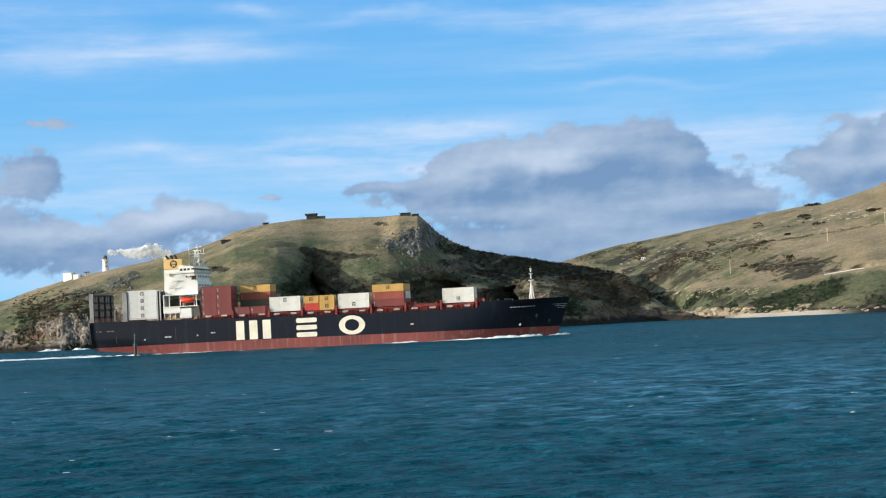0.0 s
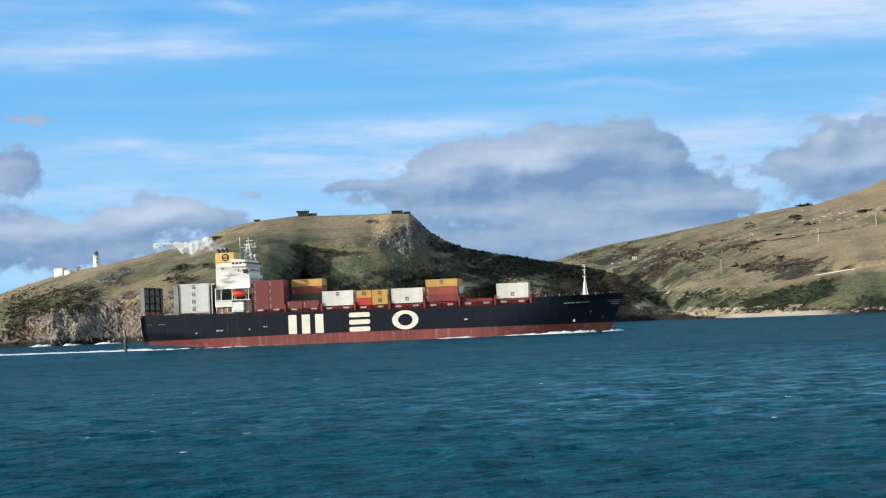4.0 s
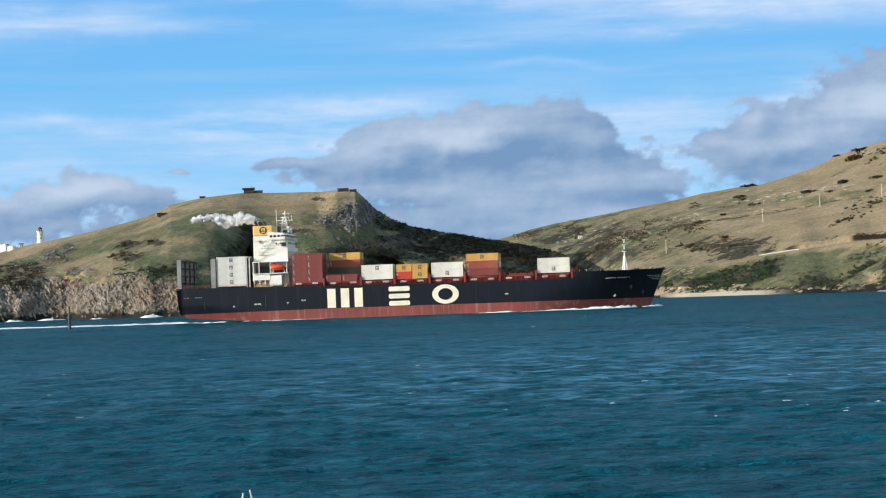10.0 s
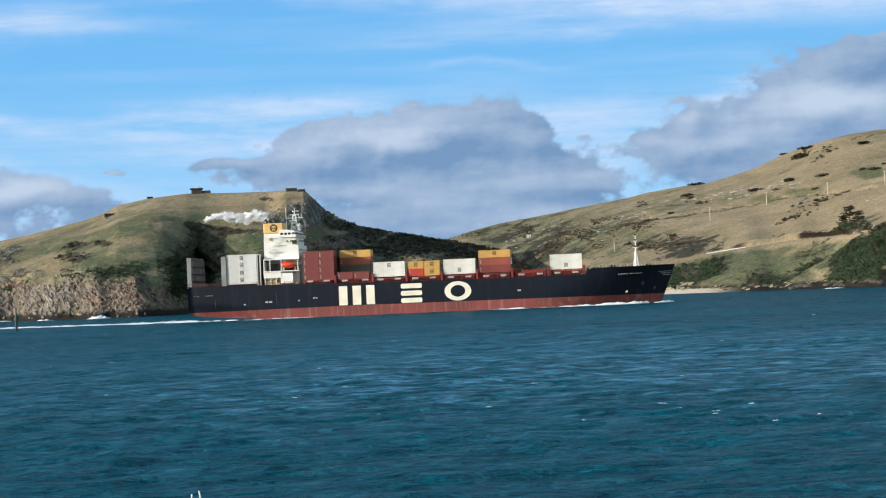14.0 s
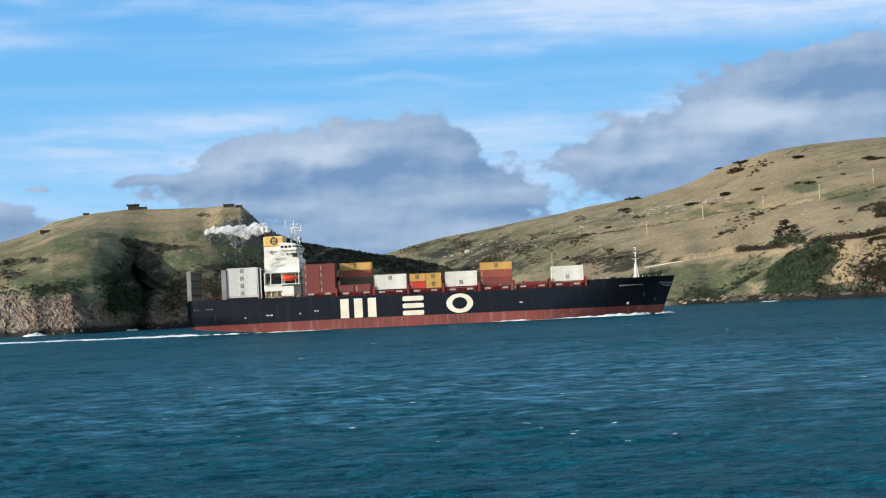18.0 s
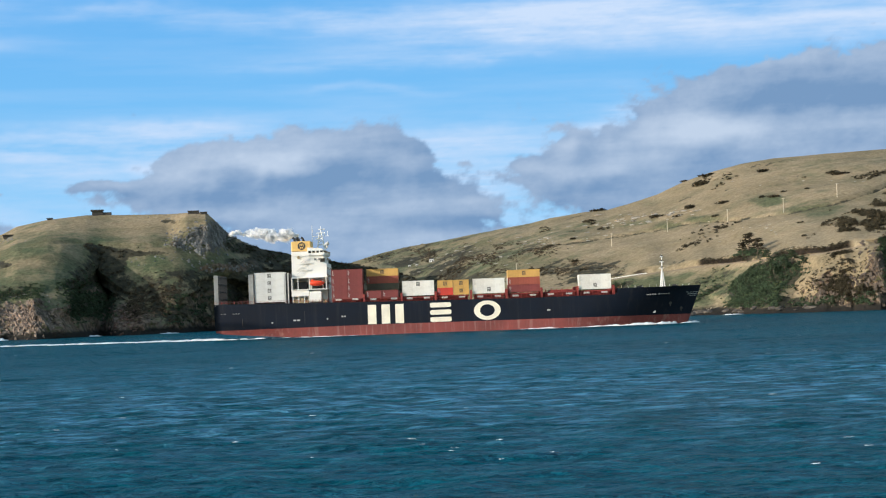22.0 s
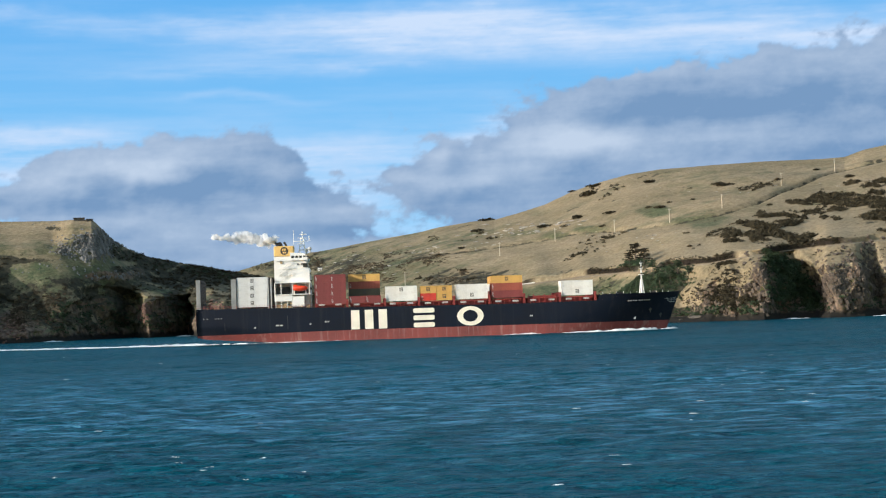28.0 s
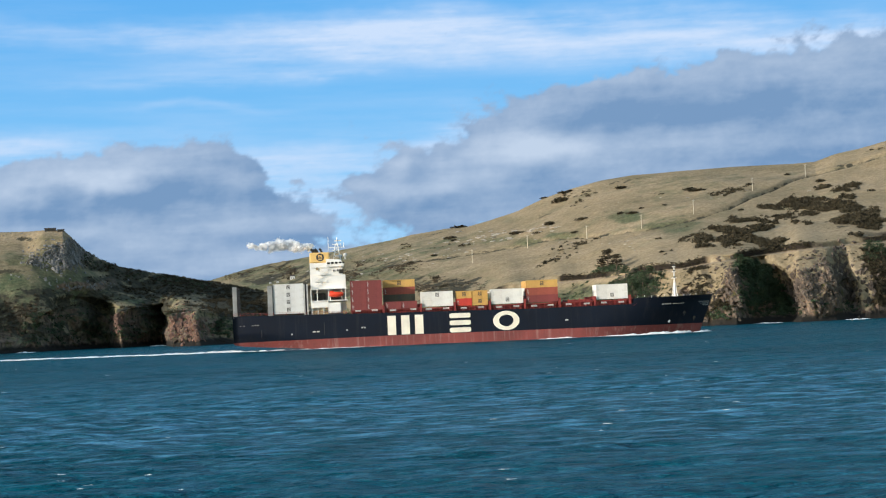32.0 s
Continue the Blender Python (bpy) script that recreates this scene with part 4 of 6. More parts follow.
for z in (19.2, 22.0, 24.8, 28.2):
    for k, x in enumerate((37.5, 39.0, 40.4)):
        if z > 27:
            block("cabin_window", x, x + 0.5, HY0 - 0.05, HY0 + 0.05, z, z + 0.7, GLASS, house, 0)
    for k in range(9):
        block("cabin_window", 41.95, 42.05, HY0 + 1.6 + 2.3 * k, HY0 + 2.3 + 2.3 * k, z, z + 0.8, GLASS, house, 0)
block("cabin_window", 39.6, 41.4, HY0 - 0.05, HY0 + 0.05, 27.4, 28.9, GLASS, house, 0)
block("door", 31.2, 32.1, HY0 - 0.06, HY0 + 0.05, 29.0 - 0.1, 29.9, BEIGE, house, 0)
for x0, x1, z0, z1 in ((31.0, 34.6, 24.6, 27.2), (31.0, 33.6, 22.2, 24.4), (32.5, 35.5, 27.4, 29.8)):
    bm = bmesh.new()
    for dz in (0, 0.9):
        rod(bm, (x0, HY0 - 0.7, z0 + dz), (x1, HY0 - 0.7, z1 + dz), 0.05, 5)
    for k in range(7):
        q = k / 6
        box(bm, x0 + (x1 - x0) * q - 0.15, x0 + (x1 - x0) * q + 0.15, HY0 - 0.7, HY0 - 0.05, z0 + (z1 - z0) * q, z0 + (z1 - z0) * q + 0.06)
    part("outside_stair", bm, PALE, house)
for z, x0, x1 in ((24.6, 30.4, 36.0), (27.1, 31.6, 36.6), (30.05, 29.2, 33.4)):
    block("gallery_deck", x0, x1, HY0 - 0.55, HY0 - 0.02, z - 0.08, z, WHITE, house, 0)
    bm = bmesh.new()
    for dz in (0.55, 1.05):
        rod(bm, (x0, HY0 - 0.5, z + dz), (x1, HY0 - 0.5, z + dz), 0.03, 4)
    for k in range(int((x1 - x0) / 1.3) + 1):
        rod(bm, (x0 + 1.3 * k, HY0 - 0.5, z), (x0 + 1.3 * k, HY0 - 0.5, z + 1.05), 0.03, 4)
    part("railing", bm, WHITE, house)
# lower decks: open boat deck, poop block and stores
block("boat_deck", 28.8, 42.4, 0.4, 27.6, 17.3, 17.6, WHITE, house, 0.02)
block("boat_deck_roof", 29.0, 42.4, 0.6, HY0 + 0.2, 21.7, 22.0, WHITE, house, 0.02, "shaded overhanging deck")
# dark blocks added as clutter and to darken the open boat deck
block("deck_shade_block", 30.2, 34.4, 5.2, 8.3, 17.6, 20.4, DARK, house, 0.05)
block("deck_shade_block", 36.0, 41.0, 6.2, 8.3, 17.6, 19.6, DARK, house, 0.05)
block("poop_house", 28.9, 42.0, 4.2, 26.0, 11.8, 17.3, WHITE, house)
block("poop_side", 28.9, 35.4, 0.8, 4.2, 15.0, 17.3, WHITE, house)
block("store_box", 35.6, 39.8, 0.5, 4.2, 12.9, 16.7, WHITE, house)
for x in (29.2, 31.3, 33.4, 35.2):
    block("pillar", x, x + 0.25, 0.8, 1.1, 12.2, 15.0, WHITE, house, 0)
for x in (31.2, 35.4, 41.6):
    block("pillar", x, x + 0.28, 0.7, 1.0, 17.6, 21.8, WHITE, house, 0)
for x0, x1, z0, z1 in ((29.6, 31.2, 12.3, 13.9), (31.6, 33.2, 12.3, 14.3), (33.5, 35.0, 12.2, 13.4), (40.4, 41.8, 12.2, 13.6)):
    bm = bmesh.new()
    box(bm, x0, x1, 1.2, 3.2, z0, z1, 0.12)
    rod(bm, (x0 + 0.1, 1.0, z0 + 0.5), (x1 - 0.1, 1.0, z0 + 0.5), 0.35, 10)
    part("mooring_winch", bm, BEIGE, ship, "buff painted mooring winch")
block("platform", 29.2, 37.4, 0.2, 1.6, 11.7, 12.0, BEIGE, ship, 0)

# enclosed lifeboat in its davits
bm = bmesh.new()
bmesh.ops.create_uvsphere(bm, u_segments=20, v_segments=12, radius=1)
for v in bm.verts:
    x, y, z = v.co
    v.co = (x * 3.25 * (1 - 0.12 * abs(x)), y * 1.15, z * (0.95 if z > 0 else 1.15))
    if z > 0.55:
        v.co.z = 0.72 + (v.co.z - 0.72) * 0.6
bmesh.ops.translate(bm, verts=bm.verts, vec=(38.2, 1.3, 19.75))
for f_ in bm.faces:
    f_.smooth = True
boat = part("lifeboat", bm, ORANGE, ship, "orange-red enclosed lifeboat in davits")
block("conning_hatch", 36.0, 37.4, 0.75, 1.85, 20.4, 21.0, ORANGE, boat, 0.15)
for x in (36.2, 40.4):
    bm = bmesh.new()
    rod(bm, (x, 2.6, 17.6), (x, 2.4, 21.0), 0.16, 6)
    rod(bm, (x, 2.4, 21.0), (x, 0.9, 21.5), 0.14, 6)
    part("davit", bm, WHITE, ship)

# radar mast
bm = bmesh.new()
for dx, dy in ((-1.3, -1.2), (1.3, -1.2), (-1.3, 1.2), (1.3, 1.2)):
    rod(bm, (39.2 + dx, 14 + dy, 32.8), (39.2 + dx * 0.35, 14 + dy * 0.35, 38.6), 0.15, 6)
for z in (33.8, 35.2, 36.6, 38.0):
    s = 1.3 - (z - 32.8) / 5.8 * 0.85
    for a, b in (((-1, -1), (1, 1)), ((1, -1), (-1, 1)), ((-1, -1), (1, -1)), ((-1, 1), (1, 1))):
        rod(bm, (39.2 + a[0] * s, 14 + a[1] * s, z), (39.2 + b[0] * s, 14 + b[1] * s, z + 0.9), 0.08, 5)
rod(bm, (39.4, 14, 38), (39.4, 14, 41.2), 0.14, 6)
radar = part("radar_mast", bm, WHITE, ship, "white lattice radar mast")
for z, w in ((37.5, 3.2), (38.7, 1.6)):
    block("yardarm", 39.2 - w, 39.2 + w, 13.9, 14.1, z - 0.1, z + 0.1, WHITE, radar, 0)
block("radar_scanner", 37.4, 40.2, 13.4, 13.7, 36.3, 36.6, WHITE, radar, 0.03)
block("radar_scanner", 38.4, 41.0, 14.2, 14.5, 39.9, 40.2, WHITE, radar, 0.03)
for x, z0, z1 in ((36.1, 35.6, 41.6), (41.9, 37.4, 39.4), (40.8, 37.4, 38.9)):
    bm = bmesh.new()
    rod(bm, (x, 14, z0), (x, 14, z1), 0.10, 6)
    part("aerial", bm, WHITE, radar)
bm = bmesh.new()
rod(bm, (36.1, 14, 32.7), (36.1, 14, 35.8), 0.18, 8)
part("light_post", bm, WHITE, radar)
for x, y in ((42.2, 6.0), (40.6, 20.0)):
    bm = bmesh.new()
    rod(bm, (x, y, 32.7), (x, y, 33.8), 0.3, 8)
    bmesh.ops.create_icosphere(bm, subdivisions=2, radius=0.75, matrix=Matrix.Translation((x, y, 34.3)))
    part("satellite_dome", bm, PALE, radar)

# hull markings: three large cream shapes, small bars, draught marks
def plate(name, polys, y=-0.05, mat=LETTER, label="", deep=0.04):
    bm = bmesh.new()
    for poly in polys:
        vs = [bm.verts.new((x, y, z)) for x, z in poly]
        bm.faces.new(vs)
    r = bmesh.ops.extrude_face_region(bm, geom=bm.faces[:])
    bmesh.ops.translate(bm, verts=[v for v in r["geom"] if isinstance(v, bmesh.types.BMVert)], vec=(0, deep, 0))
    bmesh.ops.recalc_face_normals(bm, faces=bm.faces)
    return part(name, bm, mat, ship, label)


def arc(cx, cz, rx, rz, a0, a1, thick_x, thick_z, n=18):
    polys = []
    for k in range(n):
        a, b = radians(a0 + (a1 - a0) * k / n), radians(a0 + (a1 - a0) * (k + 1) / n)
        o = [(cx + rx * math.cos(q), cz + rz * math.sin(q)) for q in (a, b)]
        i = [(cx + (rx - thick_x) * math.cos(q), cz + (rz - thick_z) * math.sin(q)) for q in (b, a)]
        polys.append(o + i)
    return polys


plate("hull_marking", [[(x, 3.85), (x + 3.1, 3.85), (x + 3.1, 10.9), (x, 10.9)] for x in (56.7, 61.75, 66.8)], label="large cream hull marking of upright bars")
plate("hull_marking", [[(79.6, z), (80.1, z - 0.35), (86.9, z - 0.35), (87.4, z), (87.4, z + 1.05), (86.9, z + 1.4), (80.1, z + 1.4), (79.6, z + 1.05)] for z in (4.15, 6.8, 9.45)],
      label="large cream hull marking of level bars")
plate("hull_marking", arc(100.6, 7.4, 4.9, 3.55, 0, 360, 2.2, 1.4, 36), label="large cream ring painted on the hull")
for x0, w, z in ((21.2, 0.6, 5.4), (29.2, 1.1, 6.0), (30.6, 1.1, 6.0), (41.5, 0.6, 6.1), (47.0, 0.7, 6.8), (48.0, 0.6, 6.8), (122.5, 1.2, 6.4)):
    plate("hull_mark_bar", [[(x0, z), (x0 + w, z), (x0 + w, z + 0.5), (x0, z + 0.5)]], -0.04, PALE)
for x in (2.6, 3.9, 7.0, 8.0, 9.0):
    block("port_name_bar", x, x + 0.6, -0.06 + BEAM / 2 - half_beam(x, 9.4), 0.04 + BEAM / 2 - half_beam(x, 9.4), 9.3, 9.55, MIDGREY, ship, 0)
for x in (10.4, 33.4):
    block("fender_strip", x, x + 0.16, -0.05 + BEAM / 2 - half_beam(x, 7.0), 0.05 + BEAM / 2 - half_beam(x, 7.0), 5.0, 9.6, DARK, ship, 0)
for k in range(9):
    x = 159.4 + k * 0.95 + (0.5 if k > 3 else 0)
    yy = BEAM / 2 - half_beam(x + 0.3, 11.0) - 0.12
    block("name_bar", x, x + 0.7, yy, yy + 0.1, 10.75 + 0.02 * k, 11.15 + 0.02 * k, MIDGREY, ship, 0)
for k, (x0, x1, z) in enumerate(((174.6, 179.6, 11.35), (175.4, 179.4, 10.7), (176.2, 179.0, 10.05))):
    bm = bmesh.new()
    steps = 8
    prev = None
    for q in range(steps + 1):
        x = x0 + (x1 - x0) * q / steps
        yy = BEAM / 2 - half_beam(x, z) - 0.05
        cur = [bm.verts.new((x, yy, z)), bm.verts.new((x, yy, z + 0.22))]
        if prev:
            bm.faces.new((prev[0], cur[0], cur[1], prev[1]))
        prev = cur
    part("bow_stripe", bm, PALE, ship)
bm = bmesh.new()
yy = BEAM / 2 - half_beam(162.3, 4.6) - 0.1
bmesh.ops.create_circle(bm, cap_ends=True, segments=14, radius=0.55, matrix=Matrix.Translation((162.3, yy, 4.6)) @ Euler((radians(90), 0, 0)).to_matrix().to_4x4())
part("thruster_mark", bm, PALE, ship)
for x, z in ((168.5, 7.6), (172.8, 5.6)):
    bm = bmesh.new()
    yy = BEAM / 2 - half_beam(x, z) - 0.2
    rod(bm, (x, yy, z), (x, yy + 0.5, z), 0.6, 12)
    box(bm, x - 0.15, x + 0.15, yy - 0.15, yy + 0.1, z - 1.2, z + 0.4)
    part("anchor", bm, DARK, ship)

# weather deck: bulwark rail, hatch coamings, lashing bridges, foremast
bm = bmesh.new()
for x in np.arange(0.6, 148, 2.4):
    rod(bm, (x, 0.25, deck_z(x) - 0.1), (x, 0.25, deck_z(x) + 1.0), 0.04, 4)
for x in np.arange(0.6, 146, 4.8):
    for dz in (0.5, 1.0):
        rod(bm, (x, 0.25, deck_z(x) + dz), (x + 4.8, 0.25, deck_z(x + 4.8) + dz), 0.035, 4)
part("deck_rail", bm, DECKRED, ship)
BAYS = ((43.4, 54.9), (56.2, 69.2), (69.5, 81.3), (82.4, 94.2), (95.5, 107.3), (108.5, 120.2), (121.4, 133.6), (134.6, 146.5))
for x0, x1 in BAYS:
    z = deck_z((x0 + x1) / 2)
    coam = block("hatch_coaming", x0 + 0.5, x1 - 0.5, 2.2, BEAM - 2.2, z - 1.0, 12.9, DECKRED, ship, 0)
    block("hatch_cover", x0 + 0.2, x1 - 0.2, 1.4, BEAM - 1.4, 12.9, 13.35, DECKRED, coam, 0.05)
    for k in range(6):
        x = x0 + 0.7 + (x1 - x0 - 1.6) * k / 5
        block("coaming_stay", x, x + 0.22, 1.2, 2.2, z - 0.9, 12.9, DECKRED, coam, 0)
    for x in (x0 + 1.6, x1 - 3.8):
        block("side_plate", x, x + 2.2, 0.6, 0.8, z + 0.7, z + 1.3, PALE, coam, 0)
for x in (55.5, 69.35, 81.85, 94.85, 107.9, 120.8, 134.1, 147.2):
    z = deck_z(x)
    bm = bmesh.new()
    for y in (0.5, 5.5, 10.5, 17.0, 22.0, 27.2):
        box(bm, x - 0.35, x + 0.35, y - 0.2, y + 0.2, z - 1.0, 15.0)
    box(bm, x - 0.4, x + 0.4, 0.5, BEAM - 0.5, 13.4, 13.6)
    box(bm, x - 0.4, x + 0.4, 0.4, 1.6, z - 0.6, 14.4)
    part("lashing_bridge", bm, DECKRED, ship)
# empty bay forward: low frames
for k in range(6):
    x = 122.2 + k * 2.0
    block("cargo_stanchion", x, x + 0.3, 1.6, 1.9, 13.3, 14.2 + 0.3 * (k % 2), DECKRED, ship, 0)
block("hatch_panel", 124.0, 132.6, 3.0, 20.0, 13.4, 14.0, DECKRED, ship, 0.05)


def lattice_wall(x0, x1, y0, y1, z0, z1, name, label):
    """Tall transverse cell-guide frame, open between its posts."""
    count = max(int(round((y1 - y0) / 2.55)), 1)
    bm = bmesh.new()
    box(bm, x0, x1, y0 - 0.28, y0 + 0.28, z0, z1)
    frame_ = part(name, bm, DARK, ship, label)
    for k in range(1, count + 1):
        y = y0 + (y1 - y0) * k / count
        bm = bmesh.new()
        box(bm, x0, x1, y - 0.28, y + 0.28, z0, z1 + (0.35 if k % 2 else 0))
        part("guide_post", bm, DARK, frame_)
        if k % 3 == 0:
            bm = bmesh.new()
            box(bm, x0 + 0.4, x0 + 0.5, y - 2.27, y - 0.28, z0, z1)
            part("backing_plate", bm, DARK, frame_)
    for q in range(5):
        z = z0 + (z1 - z0 - 0.3) * q / 4
        bm = bmesh.new()
        box(bm, x0 + 0.1, x1 - 0.1, y0 + 0.28, y1, z, z + 0.35)
        part("cross_rail", bm, DARK, frame_)
    return frame_


stern_frame = lattice_wall(0.5, 1.9, 1.0, 25.5, 12.2, 23.4, "cell_guide", "tall dark steel cell guide frame")
block("side_panel", 0.35, 1.9, 0.45, 0.75, 12.4, 23.8, MIDGREY, stern_frame, 0.04, "mid grey side panel")
mid_frame = lattice_wall(13.3, 14.8, 1.4, 25.5, 12.2, 23.6, "cell_guide", "tall steel cell guide frame")
block("side_panel", 13.1, 14.9, 0.7, 1.0, 12.4, 23.7, MIDGREY, mid_frame, 0.04, "mid grey side panel")
fore_frame = lattice_wall(26.6, 27.3, 1.4, 25.5, 12.2, 23.6, "cell_guide", "tall steel cell guide frame")
for x in (26.4, 27.5):
    block("side_post", x, x + 0.4, 0.8, 1.2, 12.4, 23.8, PALE, fore_frame, 0.03)
bm = bmesh.new()
for x in np.arange(3, 12, 1.5):
    box(bm, x, x + 0.2, 0.6, 0.8, 12.0, 13.9)
box(bm, 2, 12.8, 0.6, 0.75, 13.7, 13.9)
part("stern_rail", bm, DARK, ship)
block("bulwark", 148.4, 148.9, 0.6, BEAM - 0.6, 11.0, 13.8, BLACK, ship, 0)

bm = bmesh.new()
rod(bm, (166.6, 14, 13.0), (166.7, 14, 24.9), 0.42, 8, 0.20)
rod(bm, (165.7, 14, 13.0), (166.4, 14, 19.0), 0.20, 6)
rod(bm, (167.6, 14, 13.0), (166.9, 14, 19.0), 0.20, 6)
foremast = part("foremast", bm, WHITE, ship, "white foremast with lamp platforms")
for z, s in ((20.6, 0.9), (23.0, 0.7), (24.9, 0.5)):
    block("lamp_platform", 166.6 - s, 166.6 + s, 13.4, 14.6, z, z + 0.25, WHITE, foremast, 0.02)
    block("mast_lamp", 166.3, 166.9, 13.2, 13.7, z + 0.25, z + 0.8, DARK, foremast, 0.05)
bm = bmesh.new()
rod(bm, (166.7, 14, 24.9), (166.7, 14, 25.9), 0.06, 5)
part("mast_whip", bm, WHITE, foremast)
for x in np.arange(150, 178, 2.6):
    bm = bmesh.new()
    rod(bm, (x, BEAM / 2 - half_beam(x, 13.7) + 0.3, 13.6), (x, BEAM / 2 - half_beam(x, 13.7) + 0.3, 14.5), 0.04, 4)
    part("rail_post", bm, WHITE, ship)
for x, y in ((158, 10), (158, 18), (171, 11), (171, 17)):
    bm = bmesh.new()
    rod(bm, (x, y - 1, 13.9), (x, y + 1, 13.9), 0.6, 10)
    box(bm, x - 0.8, x + 0.8, y - 1.2, y - 1.0, 13.0, 14.4)
    part("windlass", bm, DARK, ship)


# ---- containers ----
def container_mesh_parts(length, high, mat, dark_mark):
    """One steel box: ribbed walls, corner posts, rails and door, standing at its own corner."""
    root = new("shipping_container")
    W = 2.44
    bm = bmesh.new()
    ribs = int(length / 0.56)
    for yy, dep in ((0.06, 0.018), (W - 0.06, -0.018)):
        prev = None
        for k in range(ribs * 2 + 1):
            x = 0.12 + (length - 0.24) * k / (ribs * 2)
            cur = [bm.verts.new((x, yy + (dep if k % 2 else 0), 0.16)), bm.verts.new((x, yy + (dep if k % 2 else 0), high - 0.12))]
            if prev:
                f_ = (prev[0], cur[0], cur[1], prev[1])
                bm.faces.new(f_ if dep > 0 else f_[::-1])
            prev = cur
    part("wall", bm, mat, root)
    bm = bmesh.new()
    box(bm, 0.06, length - 0.06, 0.04, W - 0.04, high - 0.10, high - 0.02)
    part("roof", bm, mat, root)
    bm = bmesh.new()
    box(bm, 0.04, 0.10, 0.08, W - 0.08, 0.14, high - 0.1)
    for k in (0.7, 1.75):
        rod(bm, (0.02, k, 0.2), (0.02, k, high - 0.15), 0.03, 4)
    part("door", bm, mat, root)
    bm = bmesh.new()
    box(bm, length - 0.10, length - 0.04, 0.08, W - 0.08, 0.14, high - 0.1)
    part("end_wall", bm, mat, root)
    bm = bmesh.new()
    for x in (0, length - 0.14):
        for y in (0, W - 0.14):
            box(bm, x, x + 0.14, y, y + 0.14, 0, high)
    for y in (0, W - 0.1):
        box(bm, 0.14, length - 0.14, y, y + 0.1, 0, 0.16)
        box(bm, 0.14, length - 0.14, y, y + 0.1, high - 0.12, high)
    part("frame", bm, mat, root)
    if dark_mark is not None:
        s = 0.62
        bm = bmesh.new()
        box(bm, length * 0.5 - s, length * 0.5 + s, -0.02, 0.03, high * 0.30, high * 0.30 + 1.35)
        e = part("emblem", bm, dark_mark, root)
        bm = bmesh.new()
        for k in range(3):
            box(bm, length * 0.5 - 0.42 + k * 0.33, length * 0.5 - 0.24 + k * 0.33, -0.04, -0.02, high * 0.30 + 0.62, high * 0.30 + 1.1)
        box(bm, length * 0.5 - 0.38, length * 0.5 + 0.38, -0.04, -0.02, high * 0.30 + 0.2, high * 0.30 + 0.4)
        part("emblem_bars", bm, mat, root)
    else:
        bm = bmesh.new()
        box(bm, 0.5, 0.62, -0.02, 0.03, 0.5, high - 0.5)
        for z in (0.5, 1.0, 1.5):
            box(bm, 0.5, 1.0, -0.02, 0.03, z, z + 0.12)
        part("code_bars", bm, PALE, root)
    return root


C_WHITE = material("off_white_container", (0.74, 0.73, 0.68), 0.55, vary=0.10, scale=0.5, dark=(0.50, 0.47, 0.42))
C_GREY = material("light_grey_container", (0.62, 0.63, 0.62), 0.55, vary=0.10, scale=0.5, dark=(0.42, 0.42, 0.40))
C_MAROON = material("maroon_container", (0.20, 0.042, 0.040), 0.6, vary=0.18, scale=0.5)
C_BROWN = material("rust_brown_container", (0.30, 0.072, 0.045), 0.6, vary=0.2, scale=0.5)
C_RED = material("bright_red_container", (0.55, 0.045, 0.030), 0.55, vary=0.15, scale=0.5)
C_YELLOW = material("mustard_yellow_container", (0.58, 0.34, 0.095), 0.55, vary=0.14, scale=0.5)
C_GREEN = material("dark_olive_container", (0.075, 0.070, 0.045), 0.6, vary=0.2, scale=0.5)
MARK = material("dark_emblem_paint", (0.06, 0.055, 0.05), 0.6, vary=0.1)

LONG, SHORT, TIER = 11.7, 5.72, 2.74
kinds = {}


def container(kind, x, y, z, group):
    mat, length, mark, text = {
        "white": (C_WHITE, LONG, MARK, "off-white steel shipping container with a dark emblem"),
        "plain": (C_WHITE, LONG, None, "off-white ribbed steel shipping container"),
        "grey": (C_GREY, 11.0, MARK, "light grey refrigerated shipping container with dark emblem"),
        "maroon": (C_MAROON, SHORT, None, "short maroon ribbed steel shipping container"),
        "brown": (C_BROWN, LONG, None, "rust-brown ribbed steel shipping container"),
        "dull": (C_MAROON, LONG, None, "dull maroon ribbed steel shipping container"),
        "yellow": (C_YELLOW, LONG, MARK, "mustard yellow shipping container with dark emblem"),
        "short": (C_YELLOW, SHORT, MARK, "short mustard yellow shipping container"),
        "red": (C_RED, SHORT, None, "short bright red shipping container"),
        "olive": (C_GREEN, LONG, MARK, "dark olive steel shipping container"),
    }[kind]
    place = pose(x, y, z)
    if kind in kinds:
        ob = copy_thing(kinds[kind], ship_pose(0) @ place)
    else:
        ob = kinds[kind] = container_mesh_parts(length, TIER - 0.04, mat, mark)
        ob.matrix_basis = ship_pose(0) @ place
        tagged(ob, text, "container")
    ob["group"] = group
    aboard.append((ob, place))


def stack(x, y, z, tiers, group, rows=1):
    for r in range(rows):
        for k, kind in enumerate(tiers):
            container(kind, x, y + 2.52 * r, z + TIER * k, group)


stack(15.2, 1.1, 13.3, ["grey"] * 4, "grey stack by the bridge", 5)
for x in (43.6, 49.35):
    stack(x, 0.9, 13.4, ["maroon"] * 4, "maroon stack before the bridge", 4)
stack(56.1, 11.0, 13.4, ["dull", "olive", "brown", "yellow"], "mixed stack on the deck", 4)
for x in (56.2, 62.2):
    stack(x, 0.9, 13.4, ["maroon"], "low maroon row")
stack(69.6, 0.9, 13.75, ["plain", "white"], "white pair amidships", 3)
stack(82.5, 0.9, 13.5, ["red", "short"], "short boxes amidships", 2)
